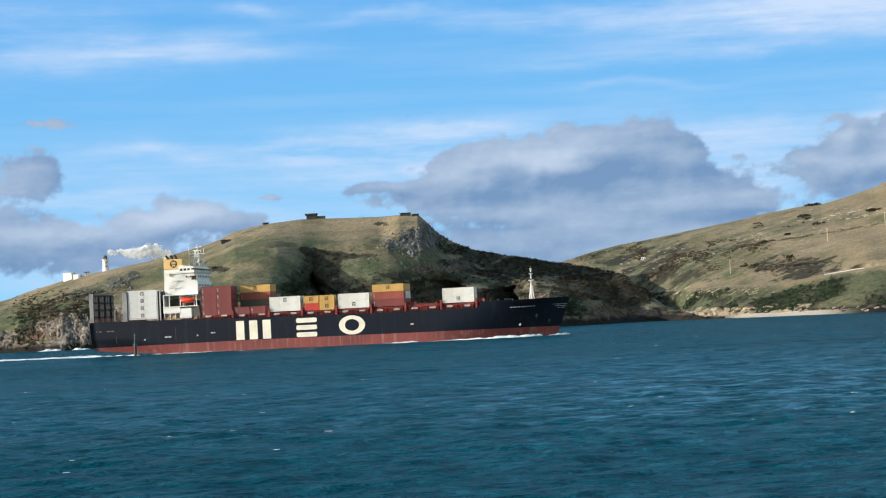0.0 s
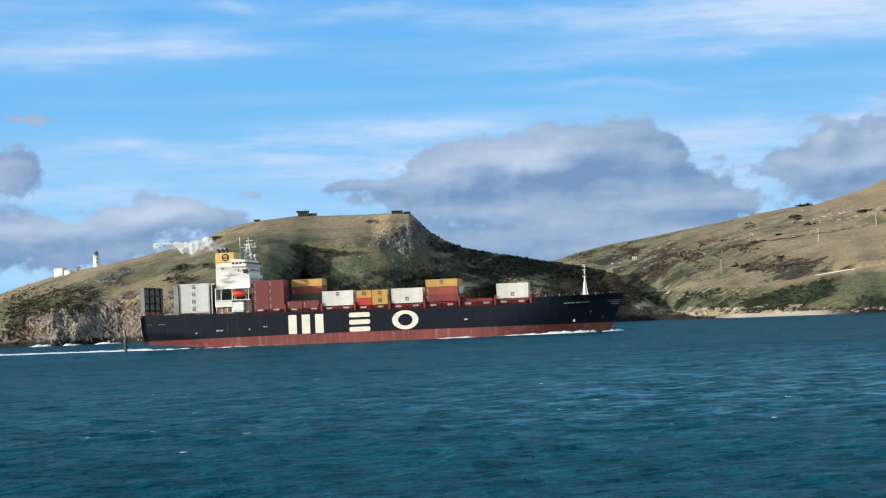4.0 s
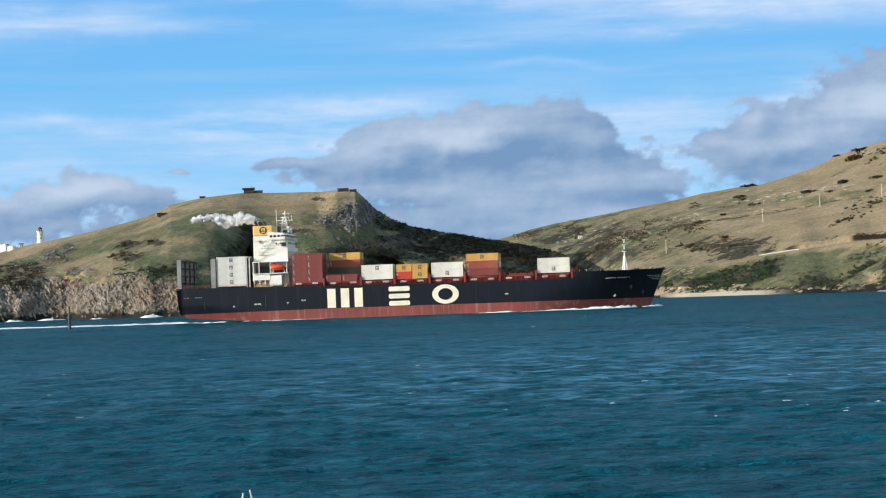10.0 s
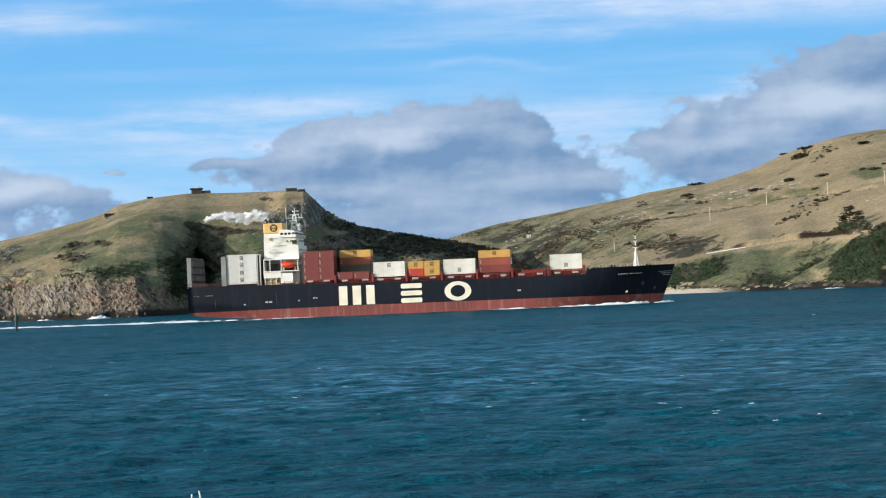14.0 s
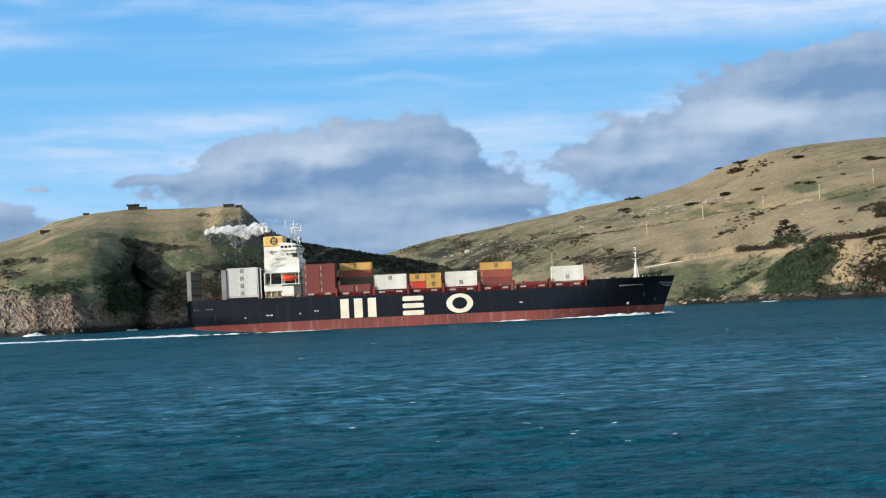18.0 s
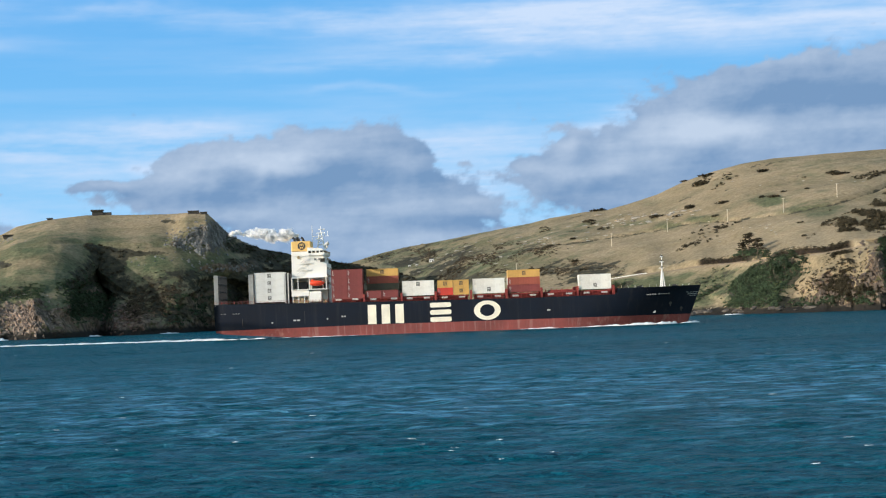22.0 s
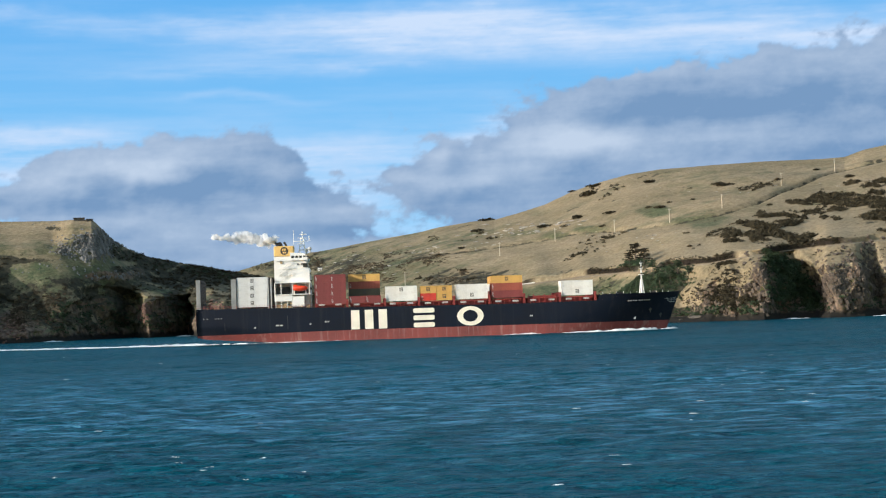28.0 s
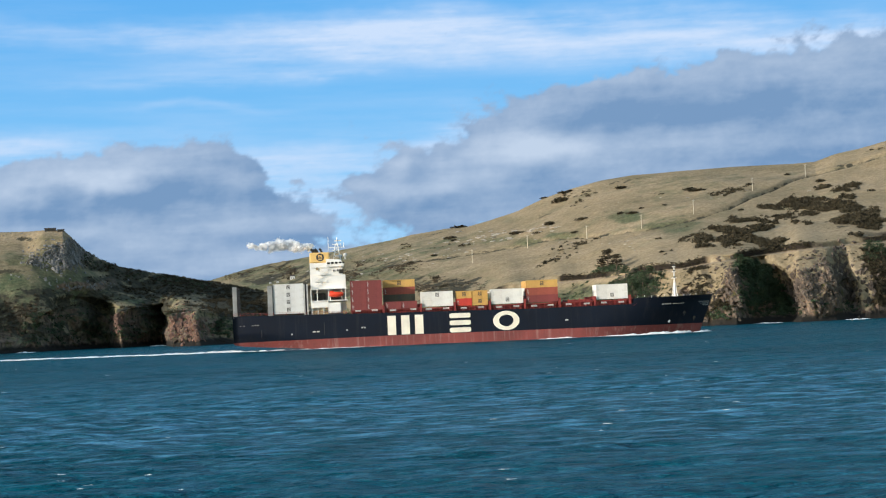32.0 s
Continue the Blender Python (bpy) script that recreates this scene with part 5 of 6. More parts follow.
stack(88.4, 0.9, 13.5, ["short", "short"], "short boxes amidships", 2)
stack(95.6, 0.9, 13.65, ["white", "plain"], "white pair by the tall stack", 3)
stack(108.6, 0.9, 13.65, ["dull", "brown", "yellow"], "tall forward stack", 2)
stack(108.6, 5.94, 13.65, ["dull", "plain", "yellow"], "tall forward stack", 5)
stack(134.7, 0.9, 13.75, ["white", "plain"], "white pair at the bow", 4)


# ---- things on the land ----
def on_hill(which, az, ang):
    """The first place on a hillside, from the shore up, at a bearing and angular height."""
    A, B, D, Z = {"h": (hz, HA, HD, HZ), "r": (rz, RA, RD, RZ)}[which]
    k = int(np.argmin(np.abs(A - az)))
    E = (Z[:, k] - EYE_Z) / D[:, k] * F
    top = int(np.argmax(E))
    i = int(np.argmax(E >= min(ang, E[top])))
    a = radians(B[i, k])
    return Vector((D[i, k] * math.sin(a), D[i, k] * math.cos(a), Z[i, k]))


def leafy(seed, tri, size=1.0, flat=0.62, lobes=6, leaf=1.0):
    """A shrub: heaped lobes of small leaf-clump facets with gaps. Returns corner places."""
    g = random.Random(seed)
    centres = [(g.uniform(-0.6, 0.6), g.uniform(-0.6, 0.6), g.uniform(0.05, 0.5), g.uniform(0.35, 0.6)) for _ in range(lobes)]
    out = []
    for _ in range(tri):
        cx, cy, cz, r = g.choice(centres)
        th, u = g.uniform(0, math.tau), g.uniform(-0.3, 1)
        q = math.sqrt(max(1 - u * u, 0))
        rr = r * g.uniform(0.75, 1.12)
        c = Vector((cx + rr * q * math.cos(th), cy + rr * q * math.sin(th), max(cz + rr * u, 0.0) * flat))
        s = g.uniform(0.10, 0.22) * leaf
        out.append([c + Vector((g.uniform(-s, s), g.uniform(-s, s), g.uniform(-s, s))) for _ in range(3)])
    return np.array([[list(v * size) for v in t] for t in out])


def soup(name, tris, mat):
    me = bpy.data.meshes.new(name)
    n_ = len(tris)
    me.vertices.add(n_ * 3)
    me.vertices.foreach_set("co", tris.reshape(-1).astype(np.float32))
    me.loops.add(n_ * 3)
    me.loops.foreach_set("vertex_index", np.arange(n_ * 3, dtype=np.int32))
    me.polygons.add(n_)
    me.polygons.foreach_set("loop_start", np.arange(0, n_ * 3, 3, dtype=np.int32))
    me.update(calc_edges=True)
    me.materials.append(mat)
    return me


GORSE = material("dark_gorse_leaf", (0.054, 0.046, 0.029), 0.9, vary=0.4, scale=0.6, bump=0, spec=0.1)
LEAF = material("deep_green_leaf", (0.052, 0.078, 0.042), 0.85, vary=0.4, scale=0.5, bump=0, spec=0.15)
BARK = material("grey_brown_bark", (0.10, 0.075, 0.055), 0.9, vary=0.25, scale=3)
CONCRETE = material("weathered_dark_concrete", (0.055, 0.050, 0.046), 0.9, vary=0.25, scale=0.8, bump=0.3)
LIME = material("white_lime_paint", (0.80, 0.79, 0.76), 0.7, vary=0.08, scale=0.6)
SLATE = material("dark_slate", (0.06, 0.055, 0.055), 0.7, vary=0.2, scale=2)
POLEWOOD = material("pale_weathered_wood", (0.52, 0.46, 0.36), 0.85, vary=0.2, scale=3)
FOAM = material("white_sea_foam", (0.80, 0.84, 0.84), 0.8, vary=0.12, scale=0.5, bump=0.4, spec=0.2)

# single shrubs that stand out on the dry hill: bearing, angular height, size
SHRUBS = ((13.87, 217, 5.5), (13.70, 203, 6.5), (13.12, 211, 3.0), (15.59, 220, 5.5), (13.28, 162, 4.5), (14.27, 167, 4.0), (15.90, 175, 4.5),
          (15.41, 175, 3.5), (17.60, 211, 5.0), (17.85, 208, 5.0), (16.76, 205, 2.4), (16.84, 186, 2.4), (16.15, 183, 2.4), (14.10, 145, 3.2),
          (12.32, 148, 5.5), (19.44, 215, 3.5), (20.70, 228, 3.0), (21.70, 213, 4.0), (16.60, 128, 2.2), (16.77, 104, 2.2),
          (19.21, 170, 2.6), (10.47, 167, 5.5), (13.30, 164, 3.5), (10.16, 145, 4.5), (9.66, 115, 3.0), (9.67, 76, 3.0), (12.9, 148, 3.4))
for k, (az, ang, size) in enumerate(SHRUBS):
    if k < 3:
        ob = new("shrub", soup("shrub", leafy(300 + k, 300, 1.0, 0.7, 6, 1.3), GORSE))
        tagged(ob, "dark rounded gorse shrub on dry grass", "shrub", "gorse shrubs on the hill")
        protos = (protos + [ob]) if k else [ob]
    else:
        ob = copy_thing(protos[k % 3], Matrix())
    ob.matrix_basis = Matrix.Translation(on_hill("r", az, ang) - Vector((0, 0, 0.12 * size))) @ Matrix.Rotation(k * 2.4, 4, "Z") @ Matrix.Diagonal((size * 1.25, size, size * 0.72, 1))

# tangled scrub over both hills, too dense to count
variants = [leafy(500 + k, 52, 1.0, 0.75, 5, 1.75) for k in range(6)]


def scatter(which, cover, want, seed, lo, hi, mat, name, label):
    A, D, Z = {"h": (HA, HD, HZ), "r": (RA, RD, RZ)}[which]
    g = np.random.default_rng(seed)
    spacing = (D[1:, :] - D[:-1, :]).clip(0.05)
    weight = cover[:-1] ** 2 * spacing * (Z[:-1] > 3)
    weight = weight.reshape(-1) / weight.sum()
    pick = g.choice(weight.size, want, p=weight)
    i, k = np.divmod(pick, D.shape[1])
    a = np.radians(A[i, k] + g.uniform(-0.014, 0.014, want))
    P = np.stack([D[i, k] * np.sin(a), D[i, k] * np.cos(a), Z[i, k]], -1)
    size = g.uniform(lo, hi, want) * (0.6 + 0.4 * cover[i, k])
    turn = g.uniform(0, math.tau, want)
    out = []
    for q in range(want):
        t = variants[q % len(variants)]
        c, s_ = math.cos(turn[q]), math.sin(turn[q])
        x = (t[..., 0] * c - t[..., 1] * s_) * size[q]
        y = (t[..., 0] * s_ + t[..., 1] * c) * size[q]
        out.append(np.stack([x + P[q, 0], y + P[q, 1], t[..., 2] * size[q] + P[q, 2] - 0.15 * size[q]], -1))
    me = soup(name, np.concatenate(out), mat)
    return tagged(new(name, me), label, "scrub", kind="stuff")


scatter("h", np.clip(scrub_h - 0.25, 0, 1) * (1 - 0.8 * h_rock), 5200, 7, 0.9, 2.4, GORSE, "headland_scrub", "dark low coastal scrub over the headland slope")
scatter("r", np.clip(gorse, 0, 1), 4200, 8, 1.0, 3.3, GORSE, "gorse_thicket", "dark gorse thicket on the dry hillside")
scatter("r", np.clip(np.maximum(wood, 0.6 * low * (1 - smooth(15.8, 16.8, rz))[None, :] * smooth(-0.25, 0.2, patchy)), 0, 1) * (0.45 + np.clip(patchy, 0, 1)), 6400, 9, 0.8, 2.4, LEAF, "coastal_bush",
        "deep green coastal bush on the bank")

bank_cover = low * (smooth(12.6, 13.6, rz) * (1 - smooth(18.2, 18.8, rz)))[None, :] * (0.15 + smooth(-0.15, 0.25, patchy)) * (1 - smooth(1.9, 2.7, RS) * smooth(16.2, 16.8, rz)[None, :]) * (1 - 0.85 * wood)
scatter("r", bank_cover * (1 - smooth(16.2, 16.8, rz))[None, :], 1100, 15, 0.7, 1.8, LEAF, "bank_bush", "green bush on the bank below the road")
scatter("r", bank_cover * smooth(16.2, 16.8, rz)[None, :], 1500, 23, 0.8, 2.0, GORSE, "bank_scrub", "brown-green scrub above the dark shore rocks")
gully = np.clip(zone(rz, RE, 19.55, 56, 0.45, 22, 19.9, 32, 0.55, 24, 19.3, 20, 0.4, 26, 20.35, 8, 0.40, 20, 19.25, 74, 0.25, 10), 0, 1)
# bush added to darken the shaded ravine, coves and back slope
scatter("h", zone(hz, EH, -5.5, 40, 0.75, 42, -5.0, 70, 0.4, 18), 2300, 20, 0.8, 2.0, LEAF, "ravine_shade_bush", "dark bush added to deepen the shade of the headland ravine")
scatter("h", gloom, 2800, 12, 0.9, 2.4, LEAF, "cove_shade_bush", "dark bush standing in for the shade of the headland coves")
scatter("h", back_slope_shade * (1 - smooth(2.2, 3.2, hz))[None, :], 900, 16, 0.5, 1.5, LEAF, "ridge_shade_bush", "dark bush that also stands in for shade along the headland back slope")
scatter("h", zone(hz, EH, -7.9, 52, 0.8, 12, -7.0, 58, 0.5, 15, -8.9, 50, 0.4, 7), 800, 17, 0.7, 1.6, LEAF, "slope_bush", "low green bush above the pale sea cliff")
scatter("r", gully, 2100, 10, 1.2, 3.0, LEAF, "gully_bush", "dark green bush filling the gully between the bluffs")
cutting = smooth(4.0, 4.2, RS) * (1 - smooth(4.9, 5.1, RS)) * (smooth(11.0, 12.0, rz) * smooth(-0.5, 0.2, vnoise(rz * 1.3, rz * 0, seed=17)))[None, :]
scatter("r", cutting, 900, 21, 0.4, 1.2, GORSE, "cutting_scrub", "dark scrub hanging on the bank of the road cut")
bluff = low * smooth(16.4, 17.2, rz)[None, :] * (0.15 + smooth(-0.05, 0.3, patchy)) * (1 - gully)
scatter("r", bluff, 3600, 13, 0.6, 2.0, GORSE, "bluff_scrub", "dark scrub clinging to the brown bluffs")
clumps = heath * smooth(0.02, 0.25, fbm(gx[0] / 16, gx[1] / 40, None, 4, 195, 0.6))
HEATH = material("brown_heath", (0.098, 0.076, 0.052), 0.9, vary=0.45, scale=0.4, bump=0, spec=0.1)
scatter("r", np.clip(clumps + 0.35 * heath, 0, 1), 6000, 14, 0.4, 1.3, HEATH, "heath_scrub", "ragged dark heath scrub among pale rocks")
scatter("h", zone(hz, EH, -12.7, 48, 0.9, 36, -11.7, 58, 0.6, 22, -9.1, 82, 0.35, 7, -13.6, 50, 0.7, 30), 1700, 18, 0.6, 1.7, HEATH, "headland_heath", "brown heath and bracken on the rocky end of the headland")
scatter("r", low * smooth(16.3, 17.0, rz)[None, :] * smooth(1.3, 1.9, RS) * (0.1 + smooth(-0.1, 0.3, patchy)), 1500, 22, 0.4, 1.2, HEATH, "bluff_heath", "brown bracken on the tops of the bluffs")
scatter("h", zone(hz, EH, -3.6, 38, 0.9, 34, -4.1, 20, 0.5, 26, -2.9, 52, 0.6, 14), 1500, 19, 0.6, 1.6, HEATH, "gully_heath", "red-brown bracken on the slope beside the gully")
on_slope = smooth(5.1, 5.4, RS) * (1 - smooth(6.8, 7.0, RS)) * smooth(3, 5, rz)[None, :]
specks = smooth(0.22, 0.5, fbm(gx[0] / 34, gx[1] / 60, None, 4, 190, 0.6)) * on_slope
scatter("r", specks, 520, 11, 0.8, 2.3, GORSE, "hill_scrub", "scattered small dark shrubs on dry grass")

def tree(az, ang, tall, seed, label):
    """A wind-shaped pine: tapered trunk, limbs and many leaf clumps in uneven layers."""
    g = random.Random(seed)
    root = new("tree")
    root.matrix_basis = Matrix.Translation(on_hill("r", az, ang) - Vector((0, 0, 0.3)))
    bm = bmesh.new()
    rod(bm, (0, 0, 0), (0.25, 0, tall * 0.55), tall * 0.035, 8, tall * 0.022)
    rod(bm, (0.25, 0, tall * 0.53), (0.5, 0.1, tall * 0.92), tall * 0.022, 7, tall * 0.006)
    part("trunk", bm, BARK, root)
    tips = []
    for k in range(11):
        h = tall * (0.32 + 0.055 * k)
        th = k * 2.4 + g.uniform(-0.4, 0.4)
        r = tall * (0.46 - 0.028 * k) * g.uniform(0.7, 1.1)
        tip = Vector((r * math.cos(th) + 0.3, r * math.sin(th), h + tall * 0.10 * g.uniform(0.2, 1)))
        bm = bmesh.new()
        rod(bm, (0.2, 0, h), tip, tall * 0.012, 5, tall * 0.004)
        part("limb", bm, BARK, root)
        tips += [tip, (tip + Vector((0.2, 0, h))) * 0.5 + Vector((0, 0, 0.3))]
    tris = []
    for k, tip in enumerate(tips + [Vector((0.5, 0.1, tall * 0.95))]):
        t = leafy(seed * 50 + k, 120, tall * 0.20, 0.45, 5)
        tris.append(t + np.array(tip)[None, None, :] - np.array([0, 0, tall * 0.03]))
    me = soup("crown", np.concatenate(tris), GORSE if az < 15.4 else LEAF)
    ob = new("crown", me)
    ob.parent = root
    tagged(root, label, "tree", "dark trees by the road")


for k, (az, ang, tall) in enumerate(((15.02, 80, 11.5), (15.28, 76, 9.5), (14.82, 74, 8.0), (15.55, 62, 7.0), (16.3, 58, 7.5), (16.0, 44, 7.0), (16.6, 52, 6.0), (15.7, 40, 6.5),
                                     (23.0, 84, 7.5), (23.3, 78, 7.0), (19.15, 74, 6.5), (19.4, 62, 7.0), (19.55, 48, 6.5), (19.85, 36, 6.0), (20.1, 20, 6.0), (18.95, 80, 5.0))):
    tree(az, ang, tall, 40 + k, "dark wind-shaped pine beside the hillside road" if k < 3 else "dense dark green coastal tree on the bank")

# ---- lighthouse, keepers' sheds, lookout and gun posts ----
base = on_hill("h", -11.45, 113)
lighthouse = new("lighthouse")
lighthouse.matrix_basis = Matrix.Translation(base - Vector((0, 0, 0.4))) @ Matrix.Rotation(0.4, 4, "Z")
tagged(lighthouse, "white stone lighthouse tower with dark lantern dome", "lighthouse")
bm = bmesh.new()
rod(bm, (0, 0, 0), (0, 0, 8.2), 2.5, 12, 1.95)
part("tower", bm, LIME, lighthouse)
bm = bmesh.new()
rod(bm, (0, 0, 8.0), (0, 0, 8.45), 2.7, 14, 2.9)
part("gallery", bm, LIME, lighthouse)
bm = bmesh.new()
rod(bm, (0, 0, 8.4), (0, 0, 10.3), 1.5, 12)
part("lantern", bm, GLASS, lighthouse, "dark glazed lantern room")
bm = bmesh.new()
rod(bm, (0, 0, 10.2), (0, 0, 11.6), 1.75, 12, 0.25)
rod(bm, (0, 0, 11.5), (0, 0, 12.3), 0.12, 6)
part("dome", bm, SLATE, lighthouse, "dark lantern dome")
for k in range(8):
    bm = bmesh.new()
    a = k * math.tau / 8
    rod(bm, (1.52 * math.cos(a), 1.52 * math.sin(a), 8.4), (1.52 * math.cos(a), 1.52 * math.sin(a), 10.3), 0.08, 5)
    part("glazing_bar", bm, LIME, lighthouse)
for z in (3.0, 5.6):
    bm = bmesh.new()
    box(bm, -0.4, 0.4, -2.5, -1.9, z, z + 1.0)
    part("tower_window", bm, GLASS, lighthouse)


def shed(name, az, ang, wide, deep, tall, roof, label, wall=None, which="h", sink=0.5):
    root = new(name)
    root.matrix_basis = Matrix.Translation(on_hill(which, az, ang) - Vector((0, 0, sink))) @ Matrix.Rotation(radians(-az - (28 if name == "keepers_house" else 0)), 4, "Z")
    bm = bmesh.new()
    box(bm, -wide / 2, wide / 2, 0, deep, 0, tall, 0.05)
    part("wall", bm, wall or LIME, root)
    bm = bmesh.new()
    v = [bm.verts.new(q) for q in ((-wide / 2 - 0.3, -0.3, tall), (wide / 2 + 0.3, -0.3, tall), (wide / 2 + 0.3, deep + 0.3, tall), (-wide / 2 - 0.3, deep + 0.3, tall),
                                   (-wide / 2 - 0.3, deep / 2, tall + roof), (wide / 2 + 0.3, deep / 2, tall + roof))]
    for f_ in ((0, 1, 5, 4), (2, 3, 4, 5), (0, 4, 3), (1, 2, 5), (0, 3, 2, 1)):
        bm.faces.new([v[q] for q in f_])
    part("roof", bm, SLATE if wall is None else wall, root)
    if name == "keepers_house":
        tagged(root, label, "building")
        return root
    bm = bmesh.new()
    box(bm, -wide * 0.30, -wide * 0.12, -0.04, 0.05, tall * 0.35, tall * 0.72)
    part("window", bm, GLASS, root)
    bm = bmesh.new()
    box(bm, wide * 0.12, wide * 0.28, -0.04, 0.05, 0.2, tall * 0.75)
    part("door", bm, SLATE, root)
    tagged(root, label, "building")
    return root


shed("keepers_house", -12.62, 97, 7.0, 6, 6.2, 0.5, "white signal house on the headland ridge", LIME)
shed("keepers_house", -12.35, 99, 4.2, 5, 3.7, 0.4, "small white house beside the signal house", LIME)
shed("store_hut", -12.02, 105, 3.4, 3, 2.6, 0.6, "small white store hut on the ridge")
shed("roadside_hut", 5.20, 85, 3.4, 3, 2.6, 0.7, "small white hut on the scrubby hillside", which="r")
shed("roadside_hut", 4.73, 79, 1.8, 2, 1.6, 0.4, "tiny white hut in the scrub", which="r")
shed("roadside_hut", 4.50, 78, 1.8, 2, 1.5, 0.4, "tiny white hut in the scrub", which="r")

lookout = new("lookout_post")
lookout.matrix_basis = Matrix.Translation(on_hill("h", -4.95, 186) - Vector((0, 0, 0.4))) @ Matrix.Rotation(radians(5), 4, "Z")
tagged(lookout, "dark concrete lookout post on the hilltop", "bunker")
bm = bmesh.new()
box(bm, -6.2, 1.5, 0, 6, 0, 3.6, 0.15)
part("wall", bm, CONCRETE, lookout)
bm = bmesh.new()
box(bm, -7.2, 2.0, -0.8, 6.8, 3.5, 4.5, 0.15)
part("roof_slab", bm, CONCRETE, lookout)
bm = bmesh.new()
box(bm, 1.5, 7.4, 0.5, 5.5, 0, 2.5, 0.15)
part("side_room", bm, CONCRETE, lookout)
bm = bmesh.new()
box(bm, -6.0, 1.3, -0.05, 0.1, 2.2, 3.0)
part("viewing_slit", bm, GLASS, lookout)
bm = bmesh.new()
rod(bm, (-0.5, 3, 4.4), (-0.5, 3, 6.3), 0.07, 5)
part("flag_staff", bm, CONCRETE, lookout)

for az, ang, w, hgt, label in ((-2.15, 184, 7.5, 2.2, "dark concrete gun post at the crag"), (-1.82, 183, 4.5, 1.6, "low concrete gun post wall"), (-6.5, 180, 4.0, 1.3, "low dark wall on the ridge"),
                               (-7.75, 151, 7.0, 2.2, "dark old gun pit in the slope")):
    root = new("gun_post")
    root.matrix_basis = Matrix.Translation(on_hill("h", az, ang) - Vector((0, 0, 0.3))) @ Matrix.Rotation(radians(-az), 4, "Z")
    bm = bmesh.new()
    box(bm, -w / 2, w / 2, 0, 4, 0, hgt, 0.15)
    part("wall", bm, CONCRETE, root)
    bm = bmesh.new()
    box(bm, -w / 2 - 0.4, w / 2 + 0.2, -0.5, 4.3, hgt, hgt + 0.4, 0.08)
    part("roof_slab", bm, CONCRETE, root)
    bm = bmesh.new()
    box(bm, -w * 0.35, w * 0.3, -0.06, 0.1, hgt * 0.4, hgt * 0.75)
    part("gun_slit", bm, GLASS, root)
    tagged(root, label, "bunker")

# power poles up the dry hill
for k, (az, ang, top) in enumerate(((10.83, 100, 9.0), (12.55, 121, 9.0), (14.40, 133, 9.0), (16.12, 147, 10.0), (17.75, 168, 9.5), (19.56, 203, 9.0), (21.18, 222, 9.5), (7.82, 52, 7.0))):
    if k == 0:
        pole = new("power_pole")
        bm = bmesh.new()
        rod(bm, (0, 0, -1), (0, 0, 9.0), 0.26, 7, 0.18)
        part("post", bm, POLEWOOD, pole)
        bm = bmesh.new()
        box(bm, -1.0, 1.0, -0.08, 0.08, 8.3, 8.5)
        part("crossarm", bm, POLEWOOD, pole)
        for x in (-0.85, 0.0, 0.85):
            bm = bmesh.new()
            rod(bm, (x, 0, 8.45), (x, 0, 8.8), 0.09, 6)
            part("insulator", bm, SLATE, pole)
        tagged(pole, "pale wooden power pole on the dry slope", "pole", "power poles up the hill")
        ob = pole
    else:
        ob = copy_thing(pole, Matrix())
    ob.matrix_basis = Matrix.Translation(on_hill("r", az, ang))

# road barrier by the bend, boulders above the beach
for k in range(16):
    az = 10.7 + k * 0.075
    if k == 0:
        rail = new("crash_barrier")
        bm = bmesh.new()
        box(bm, -0.9, 0.9, -0.05, 0.05, 0.45, 0.80, 0.02)
        part("beam", bm, LIME, rail)
        bm = bmesh.new()
        box(bm, -0.1, 0.1, 0.05, 0.2, -0.4, 0.8)
        part("post", bm, POLEWOOD, rail)
        tagged(rail, "white road barrier length on the terrace edge", "barrier", "barrier along the road")
        ob = rail
    else:
        ob = copy_thing(rail, Matrix())
    j = int(np.argmin(np.abs(rz - az)))
    row = int(np.argmin(np.abs(RS[:, j] - 3.02)))
    ob.matrix_basis = Matrix.Translation((RD[row, j] * math.sin(radians(az)), RD[row, j] * math.cos(radians(az)), RZ[row, j] + 0.2)) @ Matrix.Rotation(radians(-az), 4, "Z")

STONE = material("pale_shore_stone", (0.36, 0.29, 0.20), 0.9, vary=0.3, scale=0.7, bump=0.5)


DARKSTONE = material("dark_wet_shore_stone", (0.085, 0.072, 0.058), 0.8, vary=0.35, scale=0.7, bump=0.5)


def boulder_mesh(seed, mat=None):
    bm = bmesh.new()
    bmesh.ops.create_icosphere(bm, subdivisions=2, radius=1)
    for v in bm.verts:
        v.co = v.co * (1 + 0.42 * noise.noise(v.co * 1.3 + Vector((seed * 7.1, 0, 0)))) * (1 + 0.12 * noise.noise(v.co * 4 + Vector((0, seed, 0))))
        v.co.z *= 0.7
    me = bpy.data.meshes.new("boulder")
    bm.to_mesh(me)
    bm.free()
    me.materials.append(mat or STONE)
    return me


stones = [boulder_mesh(k) for k in range(4)] + [boulder_mesh(k + 4, DARKSTONE) for k in range(4)]
g = random.Random(5)
for k in range(70):
    az = g.uniform(6.7, 10.2) if k < 44 else g.uniform(11.0, 17.0)
    ang = g.uniform(-17, -6) if k < 44 else g.uniform(-24, -14)
    ob = new("boulder", stones[k % 4 + (4 if k >= 44 else 0)])
    s_ = g.uniform(0.9, 2.6)
    ob.matrix_basis = Matrix.Translation(on_hill("r", az, ang) - Vector((0, 0, 0.25 * s_))) @ Matrix.Rotation(g.uniform(0, 6), 4, "Z") @ Matrix.Diagonal((s_ * 1.5, s_, s_ * 0.8, 1))
    tagged(ob, "pale weathered boulder above the shoreline" if k < 44 else "dark wet boulder at the shoreline", "boulder", "boulders along the shore")

